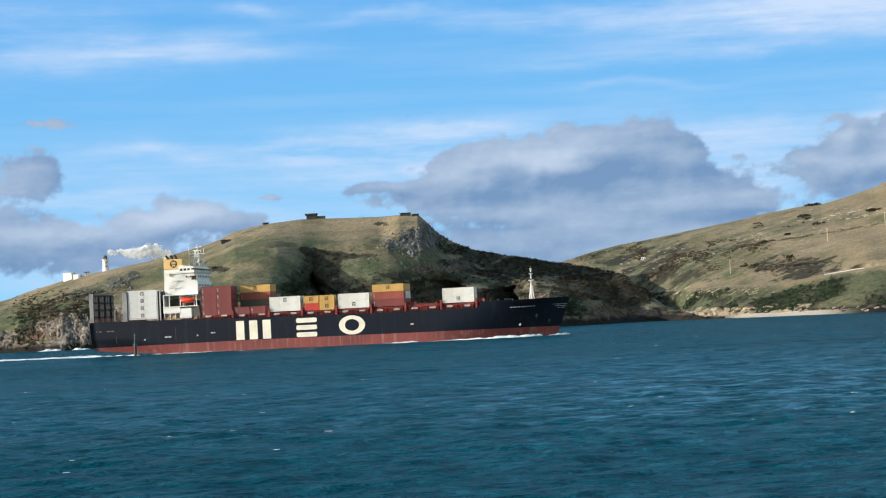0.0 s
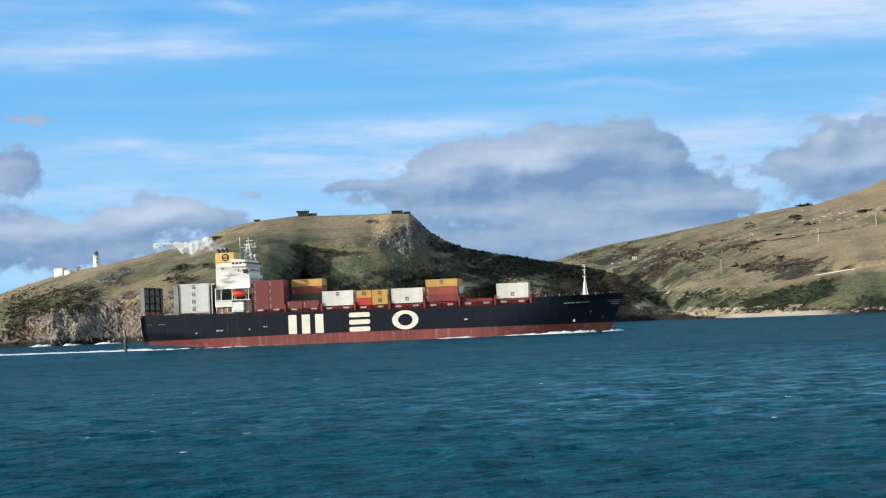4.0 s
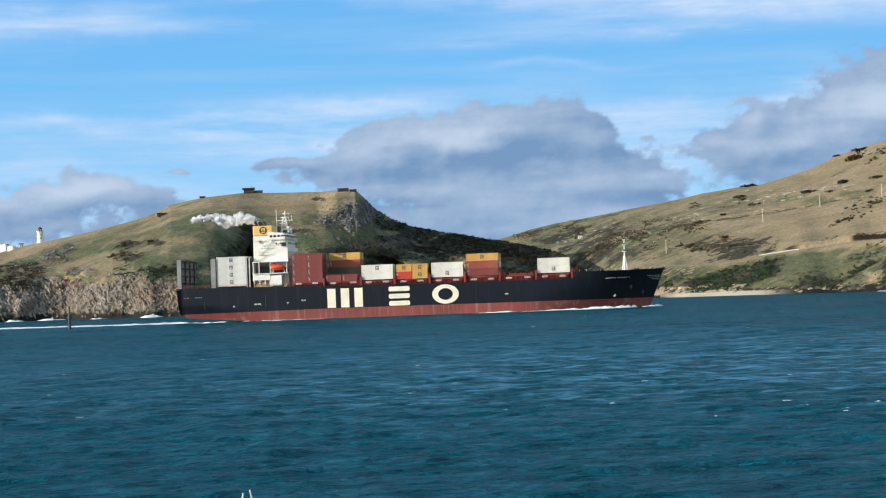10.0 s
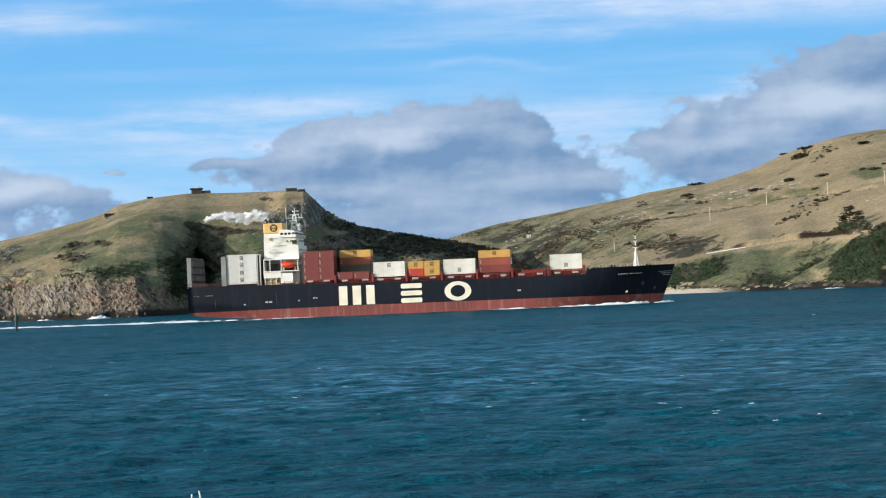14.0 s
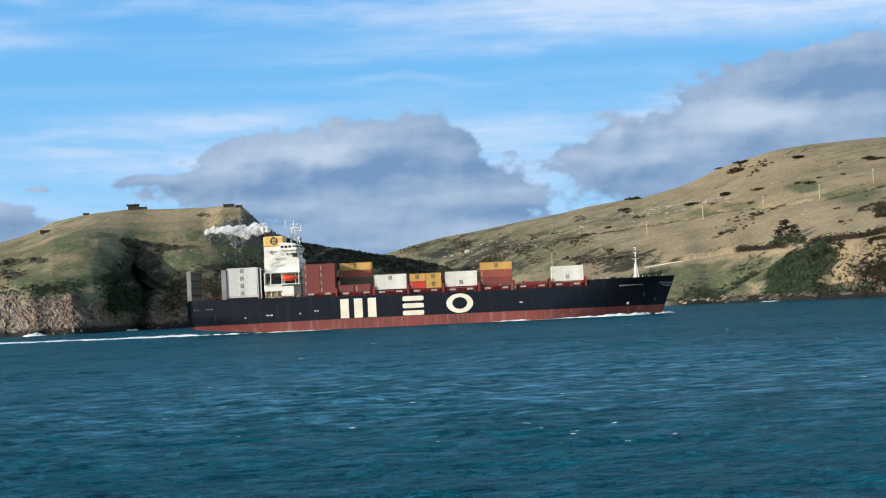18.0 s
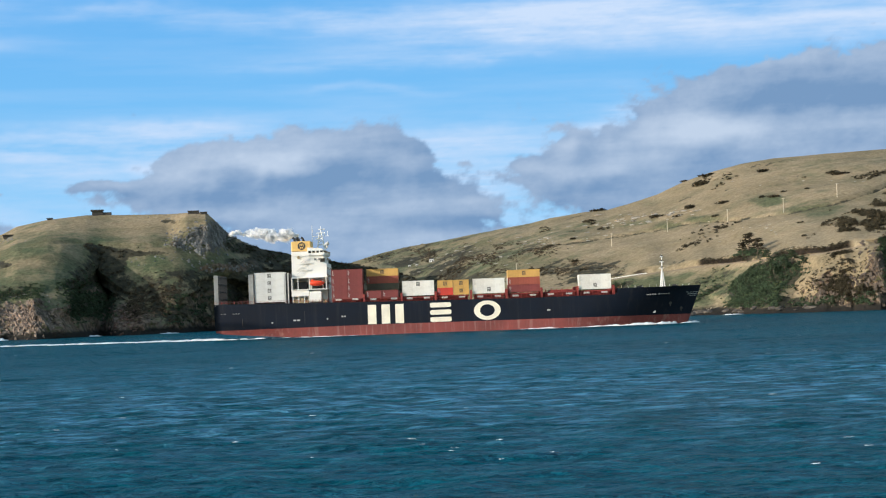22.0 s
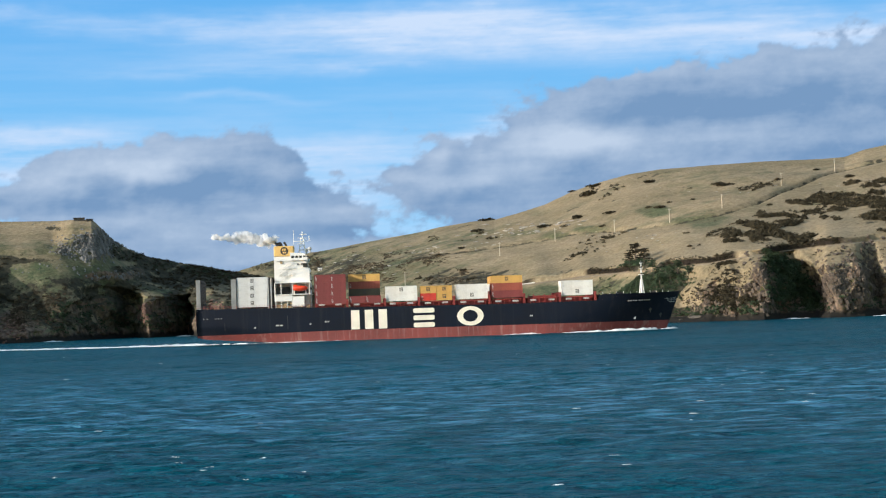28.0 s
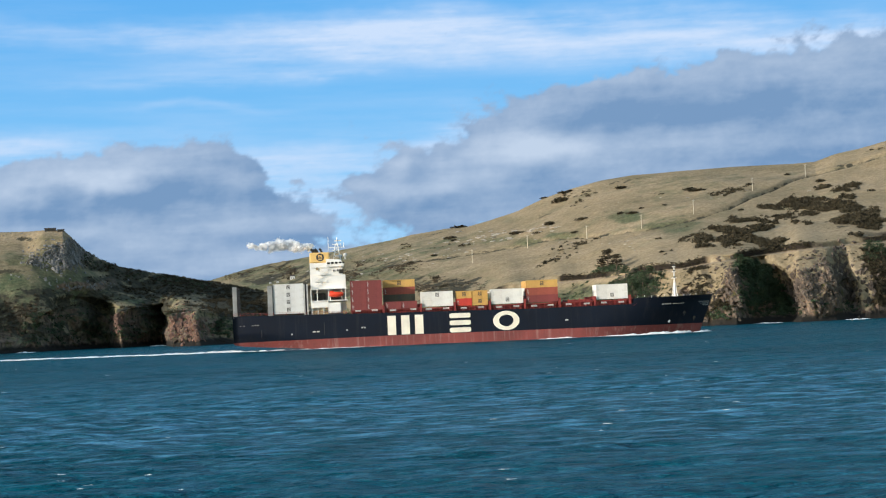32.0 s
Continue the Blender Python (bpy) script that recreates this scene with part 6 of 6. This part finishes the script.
# low pale rock outcrops in the grass, in broken bands along the slope
icos = [np.array([[list(me_.vertices[q].co) for q in p_.vertices] for p_ in me_.polygons]) for me_ in stones[:4]]


def jointed(seed):
    """An angular block with skewed corners."""
    g = random.Random(seed)
    v = np.array([[x * g.uniform(0.6, 1), y * g.uniform(0.6, 1), z * g.uniform(0.55, 1)] for z in (-1, 1) for y in (-1, 1) for x in (-1, 1)])
    f = ((0, 2, 3), (0, 3, 1), (4, 5, 7), (4, 7, 6), (0, 1, 5), (0, 5, 4), (2, 6, 7), (2, 7, 3), (0, 4, 6), (0, 6, 2), (1, 3, 7), (1, 7, 5))
    return np.array([[v[q] for q in t] for t in f])


slabs = [jointed(600 + k) for k in range(6)]


def outcrops(name, which, spots, seed, label, mat=None, broad_=1.7, tall_=0.6, sink_=0.1):
    g = random.Random(seed)
    out = []
    for az, ang, wa_, we_, count, size in spots:
        for _ in range(count):
            c = on_hill(which, az + g.gauss(0, wa_), ang + g.gauss(0, we_))
            s_ = size * g.uniform(0.4, 1.4)
            th = g.uniform(-0.5, 0.5)
            t = (slabs[g.randrange(6)] if mat else icos[g.randrange(4)]) * np.array([s_ * broad_, s_, s_ * tall_])
            if mat:
                t = t @ np.array(Euler((g.uniform(-0.3, 0.3), g.uniform(0.1, 0.55), 0)).to_matrix())
            x = t[..., 0] * math.cos(th) - t[..., 1] * math.sin(th)
            y = t[..., 0] * math.sin(th) + t[..., 1] * math.cos(th)
            out.append(np.stack([x + c.x, y + c.y, t[..., 2] + c.z - sink_ * s_], -1))
    me = soup(name, np.concatenate(out), mat or OUTCROP)
    return tagged(new(name, me), label, "rock", kind="stuff")


CRAGROCK = material("blue_grey_crag_rock", (0.165, 0.162, 0.155), 0.9, vary=0.55, scale=0.35, bump=0.6)
OUTCROP = material("grey_lichened_rock", (0.38, 0.345, 0.29), 0.9, vary=0.45, scale=0.8, bump=0.5)
outcrops("hill_outcrops", "r", ((12.2, 150, 0.7, 4, 34, 1.3), (11.0, 138, 0.6, 4, 22, 1.3), (13.0, 156, 0.5, 3, 18, 1.1), (9.0, 120, 1.0, 8, 24, 1.1), (7.0, 108, 1.0, 9, 20, 1.1),
                                (15.2, 128, 0.8, 4, 12, 0.6), (18.0, 200, 1.6, 9, 20, 0.6), (6.0, 80, 1.2, 10, 26, 0.9), (13.5, 122, 1.5, 10, 16, 0.5)),
         21, "low pale grey rocks showing through dry grass")
outcrops("shore_ledges", "r", ((7.5, -14, 0.5, 3, 90, 1.3), (6.2, -9, 0.5, 4, 60, 1.3), (9.6, -14, 0.7, 3, 30, 0.9), (12.5, -18, 1.2, 3, 40, 0.8), (8.1, 21, 0.5, 4, 30, 0.9), (6.5, 25, 0.7, 6, 34, 1.0), (5.4, 20, 0.4, 6, 24, 1.0)),
         27, "pale buff rock ledges above the beach", STONE, 1.9, 0.6, 0.3)
outcrops("crag_blocks", "h", ((-1.75, 138, 0.32, 13, 420, 1.05), (-1.35, 148, 0.13, 10, 160, 0.95), (-2.5, 136, 0.22, 7, 90, 0.8), (-2.75, 148, 0.15, 5, 24, 0.7)), 22, "grey jointed rock blocks of the crag", CRAGROCK, 0.9, 1.6, 0.7)
BLUFFROCK = material("brown_grey_bluff_rock", (0.105, 0.080, 0.060), 0.9, vary=0.6, scale=0.4, bump=0.6)
PALEROCK = material("pale_buff_cliff_rock", (0.29, 0.250, 0.212), 0.9, vary=0.5, scale=0.35, bump=0.6)
outcrops("bluff_rocks", "r", ((18.9, 40, 0.25, 24, 170, 1.0), (18.3, 10, 0.5, 14, 120, 0.95), (21.6, 55, 0.35, 20, 150, 1.0), (22.1, 60, 0.2, 26, 130, 1.0), (17.4, -4, 0.5, 8, 90, 0.85), (22.6, 30, 0.4, 24, 110, 0.95), (20.8, 40, 0.25, 24, 130, 0.95), (21.2, 20, 0.35, 20, 120, 0.95)),
         24, "rugged brown-grey rock ribs of the bluffs", BLUFFROCK, 0.8, 1.4, 0.6)
RUSTPALE = material("rusty_buff_cliff_rock", (0.225, 0.168, 0.132), 0.9, vary=0.55, scale=0.35, bump=0.6)
outcrops("cliff_ribs", "h", ((-8.1, 14, 0.45, 14, 300, 0.68), (-7.2, 12, 0.4, 14, 300, 0.66)), 28, "rust-tinted jointed rock ribs of the sea cliff", RUSTPALE, 0.8, 2.3, 0.7)
outcrops("cliff_ribs", "h", ((-9.3, 14, 0.5, 14, 340, 0.68), (-10.3, 18, 0.35, 14, 190, 0.66), (-11.3, 12, 0.45, 13, 260, 0.7), (-12.3, 8, 0.45, 12, 260, 0.7)), 25, "pale buff jointed rock ribs of the sea cliff", PALEROCK, 0.8, 2.3, 0.7)
REDROCK = material("rust_red_rock", (0.150, 0.086, 0.064), 0.9, vary=0.55, scale=0.4, bump=0.6)
outcrops("stack_rocks", "h", ((1.85, 12, 0.28, 14, 150, 1.05), (-0.2, 24, 0.15, 8, 60, 0.95), (-4.3, 5, 0.25, 12, 100, 0.95), (1.9, 5, 0.3, 10, 70, 0.9), (-13.6, 4, 0.3, 10, 90, 0.9), (-10.7, 38, 0.3, 5, 60, 0.8)), 26, "rust-brown rock blocks of the sea stack and point", REDROCK, 0.9, 1.4, 0.6)
outcrops("slope_outcrops", "h", ((-11.2, 88, 0.22, 6, 90, 0.9), (-10.7, 97, 0.14, 5, 50, 0.9), (-11.8, 72, 0.3, 7, 60, 0.85), (-1.6, 88, 0.35, 4, 30, 0.8), (-0.7, 89, 0.35, 4, 26, 0.8), (-10.3, 58, 0.4, 4, 44, 0.7),
                                 (-8.6, 52, 0.8, 3, 70, 0.75), (-7.75, 148, 0.14, 4, 36, 0.7), (-3.0, 178, 0.3, 3, 16, 0.6), (-3.2, 104, 0.6, 4, 20, 0.6)), 23, "broken grey rock outcrops on the headland slope", CRAGROCK, 1.1, 1.0, 0.5)

# ---- channel beacon standing in the water ----
bd = 668.0
beacon = new("channel_beacon")
beacon.matrix_basis = Matrix.Translation((bd * math.sin(radians(-10.66)), bd * math.cos(radians(-10.66)), -3.0))
tagged(beacon, "dark green channel beacon post in the water", "beacon")
BEACON = material("green_beacon_paint", (0.02, 0.075, 0.065), 0.6, vary=0.2, scale=1.5)
bm = bmesh.new()
rod(bm, (0, 0, 0), (0, 0, 6.6), 0.55, 10, 0.45)
part("post", bm, DARK, beacon)
bm = bmesh.new()
rod(bm, (0, 0, 6.6), (0, 0, 7.5), 0.75, 10)
part("platform", bm, BEACON, beacon)
bm = bmesh.new()
rod(bm, (0, 0, 7.5), (0, 0, 10.6), 0.28, 8)
part("topmark_post", bm, BEACON, beacon, "green topmark post")
bm = bmesh.new()
rod(bm, (0, 0, 10.2), (0, 0, 11.2), 0.42, 8, 0.1)
part("lamp", bm, BEACON, beacon)

# ---- two pale stakes in the shallows ----
sd = 37.0
for k, (az, lean, top) in enumerate(((-5.56, 7.0, 4.30), (-5.34, -11.0, 4.36))):
    tall = (top + 2.0) / math.cos(radians(lean))
    root = new("stake")
    root.matrix_basis = pose(sd * math.sin(radians(az)) - math.sin(radians(lean)) * tall, sd * math.cos(radians(az)), -2.0, 0, lean, 0)
    bm = bmesh.new()
    for q in range(6):
        z0, z1 = q * (tall - 0.0) / 6, (q + 1) * tall / 6
        rod(bm, (0.02 * math.sin(q * 2.0), 0, z0), (0.02 * math.sin(q * 2.0 + 2.0), 0, z1 + 0.02), 0.035 - 0.003 * q, 7, 0.032 - 0.003 * q)
    part("shaft", bm, LIME, root)
    tagged(root, "thin pale weathered stake leaning in the shallows", "stake", "stakes in the shallows")

# ---- foam and smoke that go with the ship ----
def foam_ridge(name, line, label, seed, step=0.7, across=9):
    """A low broken crest of foam along (x, y, width, height) nodes."""
    line = np.array(line, float)
    run = np.concatenate([[0], np.cumsum(np.hypot(np.diff(line[:, 0]), np.diff(line[:, 1])))])
    s_ = np.arange(0, run[-1], step)
    x, y, w, h = [np.interp(s_, run, line[:, k]) for k in range(4)]
    q = np.linspace(-1, 1, across)[:, None]
    nx, ny = -np.gradient(y), np.gradient(x)
    ln = np.hypot(nx, ny)
    X_, Y_ = x + q * w * nx / ln * 0.5, y + q * w * ny / ln * 0.5
    torn = fbm(X_ / 2.2, Y_ / 2.2, None, 4, seed, 0.65)
    Z_ = h * (1 - q ** 2) * (0.62 + 1.25 * torn) - 0.10 + 0.0 * X_
    Z_[0], Z_[-1] = -0.4, -0.4
    Z_[:, 0], Z_[:, -1] = -0.4, -0.4
    me = grid_mesh(name, np.stack([X_, Y_, Z_], -1))
    me.materials.append(FOAM)
    ob = tagged(new(name, me), label, "foam", kind="stuff")
    return ob


wake = foam_ridge("wake", [(9, 3, 2, 0.25), (3, 4, 5, 0.7), (-4, 9, 9, 0.8), (-14, 16, 12, 0.6), (-40, 30, 13, 0.46), (-90, 58, 14, 0.42), (-160, 96, 16, 0.40), (-240, 140, 18, 0.36)],
                  "white foaming wake trailing behind the ship", 310)
bow_wave = foam_ridge("bow_wave", [(128, -0.2, 1, 0.1), (142, -0.8, 1.8, 0.4), (154, -0.8, 2.2, 0.65), (162, 0.6, 3.0, 1.1), (167, 2.6, 2.8, 1.25), (171, 5.2, 2.0, 0.5)],
                      "white bow wave breaking along the hull", 320, 0.5)
stem_wave = foam_ridge("stem_wave", [(172.5, 9.5, 2.0, 0.5), (175.5, 11.5, 2.6, 1.0), (178.0, 14.0, 2.6, 0.9), (180.0, 17.0, 2.5, 0.5)], "white spray thrown up at the stem", 330, 0.4)
side_foam = foam_ridge("side_foam", [(112, -0.4, 1, 0.1), (118, -0.5, 1.8, 0.45), (124, -0.5, 1.6, 0.4), (127, -0.4, 1, 0.1)], "thin foam streak beside the hull", 340, 0.4)
aft_foam = foam_ridge("side_foam", [(9, 2.0, 1, 0.4), (20, 0.2, 1.6, 0.35), (34, -0.4, 1.4, 0.32), (48, -0.4, 1.2, 0.25), (60, -0.3, 0.8, 0.05)], "thin foam streak beside the hull", 350, 0.4)
for ob in (wake, bow_wave, stem_wave, side_foam, aft_foam):
    aboard.append((ob, Matrix()))

for k, (az, long_, high) in enumerate(((-8.2, 7, 2.2), (-11.2, 9, 1.6), (-12.3, 6, 1.4), (-9.8, 5, 0.9), (-13.2, 9, 1.8), (-5.3, 5, 1.0), (-3.0, 6, 0.9), (1.0, 6, 0.8), (19.9, 8, 0.7), (22.6, 8, 0.7), (14.5, 6, 0.6))):
    A, S_ = (hz, h_shore) if az < 7 else (rz, r_shore)
    d = float(np.interp(az, A, S_)) - 7
    a = radians(az)
    c = Vector((d * math.sin(a), d * math.cos(a), 0))
    ob = foam_ridge("shore_foam", [(c.x - long_, c.y + 2, 2, 0.1), (c.x - long_ * 0.3, c.y, 4, high), (c.x + long_ * 0.4, c.y + 1, 4, high * 0.7), (c.x + long_, c.y + 3, 2, 0.1)],
                    "white wash breaking at the foot of the cliff", 360 + k, 0.5)

# ---- a dark seabird crossing close by ----
PLUME = material("dark_brown_plumage", (0.035, 0.032, 0.030), 0.8, vary=0.3, scale=6, bump=0.1)
bird = tagged(new("seabird"), "dark slender seabird gliding past with bent wings", "bird")
bm = bmesh.new()
bmesh.ops.create_uvsphere(bm, u_segments=12, v_segments=8, radius=1)
for v in bm.verts:
    x, y, z = v.co
    v.co = (x * 0.115 * (1 + 0.15 * x), y * 0.034 * (1 - 0.3 * abs(x)), z * 0.032 * (1 - 0.3 * abs(x)))
for f_ in bm.faces:
    f_.smooth = True
part("body", bm, PLUME, bird)
bm = bmesh.new()
bmesh.ops.create_cone(bm, cap_ends=True, segments=6, radius1=0.010, radius2=0.002, depth=0.035, matrix=Matrix.Translation((0.13, 0, -0.003)) @ Euler((0, radians(90), 0)).to_matrix().to_4x4())
part("beak", bm, DARK, bird)
for side in (-1, 1):
    bm = bmesh.new()
    ribs = []
    for q in range(9):
        u = q / 8
        chord = 0.062 * (1 - u ** 2.2) + 0.006
        sweep, lift = 0.03 * math.sin(u * 3.0) - 0.10 * u ** 2, 0.055 * math.sin(u * 2.2)
        ribs.append([bm.verts.new((sweep + dx * chord, side * (0.02 + 0.25 * u), lift + dz)) for dx, dz in ((0.5, 0), (0.1, 0.007), (-0.5, 0), (0.1, -0.004))])
    for a, b in zip(ribs[:-1], ribs[1:]):
        for k in range(4):
            bm.faces.new((a[k], b[k], b[(k + 1) % 4], a[(k + 1) % 4]))
    bm.faces.new(ribs[-1])
    bmesh.ops.recalc_face_normals(bm, faces=bm.faces)
    part("wing", bm, PLUME, bird)
bm = bmesh.new()
tail = [bm.verts.new(q) for q in ((-0.09, -0.012, 0), (-0.09, 0.012, 0), (-0.19, 0.034, 0.002), (-0.165, 0, 0.002), (-0.19, -0.034, 0.002))]
bm.faces.new(tail)
r = bmesh.ops.extrude_face_region(bm, geom=bm.faces[:])
bmesh.ops.translate(bm, verts=[v for v in r["geom"] if isinstance(v, bmesh.types.BMVert)], vec=(0, 0, -0.004))
part("tail", bm, PLUME, bird)

# small whitecaps on the chop, each a short broken crest
g = np.random.default_rng(77)
cap_v, cap_f = [], []
cu, cw = np.meshgrid(np.linspace(-1, 1, 11), np.linspace(-1, 1, 5))
quads = np.array([[j * 11 + i, j * 11 + i + 1, (j + 1) * 11 + i + 1, (j + 1) * 11 + i] for j in range(4) for i in range(10)])
for k in range(110):
    a, d = radians(g.uniform(-17, 30)), 95 * (780 / 95) ** g.uniform(0.05, 1)
    long_, deep_ = g.uniform(0.12, 0.42) * (0.5 + d / 420), g.uniform(0.04, 0.09) * (0.8 + d / 700)
    tilt = g.uniform(-0.35, 0.2)
    torn = fbm(cu * 2.3 + k * 3.1, cw * 1.2 + k, None, 3, 140, 0.6)
    x_ = d * math.sin(a) + cu * long_ * (1 + 0.2 * torn)
    y_ = d * math.cos(a) + cw * deep_ + tilt * cu * long_ + 0.25 * torn
    z_ = 0.05 + 0.04 * (1 - cw ** 2) * (1 - cu ** 2) ** 0.6 * (0.5 + 1.6 * torn)
    cap_f.append(quads + 55 * k)
    cap_v.append(np.stack([x_, y_, z_], -1).reshape(-1, 3))
me = bpy.data.meshes.new("whitecaps")
me.from_pydata(np.concatenate(cap_v).tolist(), [], np.concatenate(cap_f).tolist())
me.materials.append(FOAM)
whitecaps = tagged(new("whitecaps", me), "small white breaking crests on the chop", "foam", kind="stuff")

# smoke in separate puffs, rolling as they trail from the funnel
def smoke_material(dense=0.7):
    m = bpy.data.materials.new("thin_white_smoke")
    m.use_nodes = True
    n, l = m.node_tree.nodes, m.node_tree.links
    n.clear()
    out = n.new("ShaderNodeOutputMaterial")
    d, t, g, a, b = [n.new("ShaderNode" + k) for k in ("BsdfDiffuse", "BsdfTranslucent", "BsdfTransparent", "MixShader", "MixShader")]
    for q in (d, t):
        q.inputs["Color"].default_value = (0.97, 0.97, 0.97, 1)
    a.inputs[0].default_value = 0.5
    l.new(d.outputs[0], a.inputs[1])
    l.new(t.outputs[0], a.inputs[2])
    b.inputs[0].default_value = dense
    l.new(g.outputs[0], b.inputs[1])
    l.new(a.outputs[0], b.inputs[2])
    l.new(b.outputs[0], out.inputs["Surface"])
    return m


VAPOUR = smoke_material(0.92)


def puff_mesh(seed, count=11000):
    """Fine flecks of vapour, dense in the billows and thinning out to the edge."""
    g = np.random.default_rng(seed)
    heads = 12
    centres = np.stack([g.uniform(-0.95, 0.95, heads), g.uniform(-0.45, 0.45, heads), g.uniform(-0.42, 0.42, heads)], -1)
    reach = g.uniform(0.22, 0.44, heads)
    own = g.integers(0, heads, count)
    way = g.normal(0, 1, (count, 3))
    way /= np.linalg.norm(way, axis=1)[:, None]
    lump = fbm(way[:, 0] * 1.8 + own * 3.1, way[:, 1] * 1.8 + seed, way[:, 2] * 1.8, 4, 500, 0.6)
    far = g.random(count) ** 0.45 * (1 + 0.12 * g.normal(0, 1, count))
    c = centres[own] + way * (reach[own] * far * (1 + 0.7 * lump))[:, None]
    tri = c[:, None, :] + g.normal(0, 0.030, (count, 3, 3))
    return soup("smoke_puff", tri, VAPOUR)


puffs = []
shapes = [puff_mesh(40 + k) for k in range(5)]
for k, (x, z, s_) in enumerate(((29.0, 37.4, 1.3), (27.6, 37.8, 1.9), (25.8, 38.1, 2.5), (23.6, 38.3, 2.9), (21.2, 38.5, 3.1), (18.8, 38.4, 3.0), (16.4, 38.7, 2.7), (13.8, 38.9, 2.2),
                                (10.8, 39.1, 1.8), (7.4, 39.2, 1.5))):
    ob = new("smoke_puff", shapes[k % 5])
    ob.scale = (s_ * 1.30, s_ * 1.0, s_ * (0.80, 1.12, 0.92, 1.2)[k % 4])
    tagged(ob, "white puff of exhaust smoke behind the funnel", "smoke", "exhaust smoke plume")
    puffs.append((ob, k, x, z, s_))



def flight(t):
    """The bird's way: in from the side, close by, then off over the headland."""
    az = float(np.interp(t, [0, 6, 7, 7.3, 7.4, 7.5, 7.6, 7.7, 7.8, 7.9, 8.2, 9, 32], [60, 45, 19.0, 11.35, 7.85, 5.15, 3.2, 1.4, -0.3, -2.0, -6.0, -24, -80]))
    up = float(np.interp(t, [0, 6, 7, 7.3, 7.4, 7.5, 7.6, 7.7, 7.8, 7.9, 8.2, 9, 32], [330, 330, 320, 307, 277, 257, 243, 224, 213, 199, 178, 230, 300]))
    d = float(np.interp(t, [0, 6, 7, 7.3, 7.6, 7.9, 8.2, 9, 32], [300, 120, 36, 32, 36, 44, 60, 120, 600]))
    bank = float(np.interp(t, [0, 7.2, 7.4, 7.55, 7.7, 32], [10, 18, 42, 55, 8, 5]))
    head = float(np.interp(t, [0, 7.3, 7.5, 7.65, 32], [118, 118, 128, 172, 165]))
    a = radians(az)
    return pose(d * math.sin(a), d * math.cos(a), height(up, d), 0, 0, head) @ pose(0, 0, 0, bank, 0, 0)


def motions():
    walk(ship, [(t, ship_pose(t)) for t in GLIDE])
    for thing, place in aboard:
        walk(thing, [(t, ship_pose(t) @ place) for t in GLIDE])
    for ob, k, x, z, size in puffs:
        rows = []
        for t in range(0, 33, 2):
            q = 0.35 * t + 1.7 * k
            sway = Vector((0.7 * math.sin(q) - 0.10 * k * math.sin(0.2 * t), 4.5 + 0.15 * k * math.sin(0.3 * t + k), 0.28 * math.sin(0.4 * t + 0.5 * k) + 0.05 * k * math.cos(0.25 * t)))
            rows.append((t, ship_pose(t) @ Matrix.Translation((x + sway.x, 4.0 + sway.y, z + sway.z)) @ Matrix.Rotation(0.35 * math.sin(0.16 * t + k), 4, "Y") @ Matrix.Rotation(0.12 * t + k, 4, "X")))
        walk(ob, rows)
    walk(bird, [(t, flight(t)) for t in (0.0, 6.0, 7.0, 7.3, 7.4, 7.5, 7.6, 7.7, 7.8, 7.9, 8.2, 9.0, 32.0)])
    walk(backdrop, [(t, pose(0, 0, 0, 0, 0, DRIFT * t)) for t in GLIDE])
    for ob in (water, whitecaps):
        walk(ob, [(t, pose(-1.3 * t, -0.5 * t, 0)) for t in GLIDE])


motions()
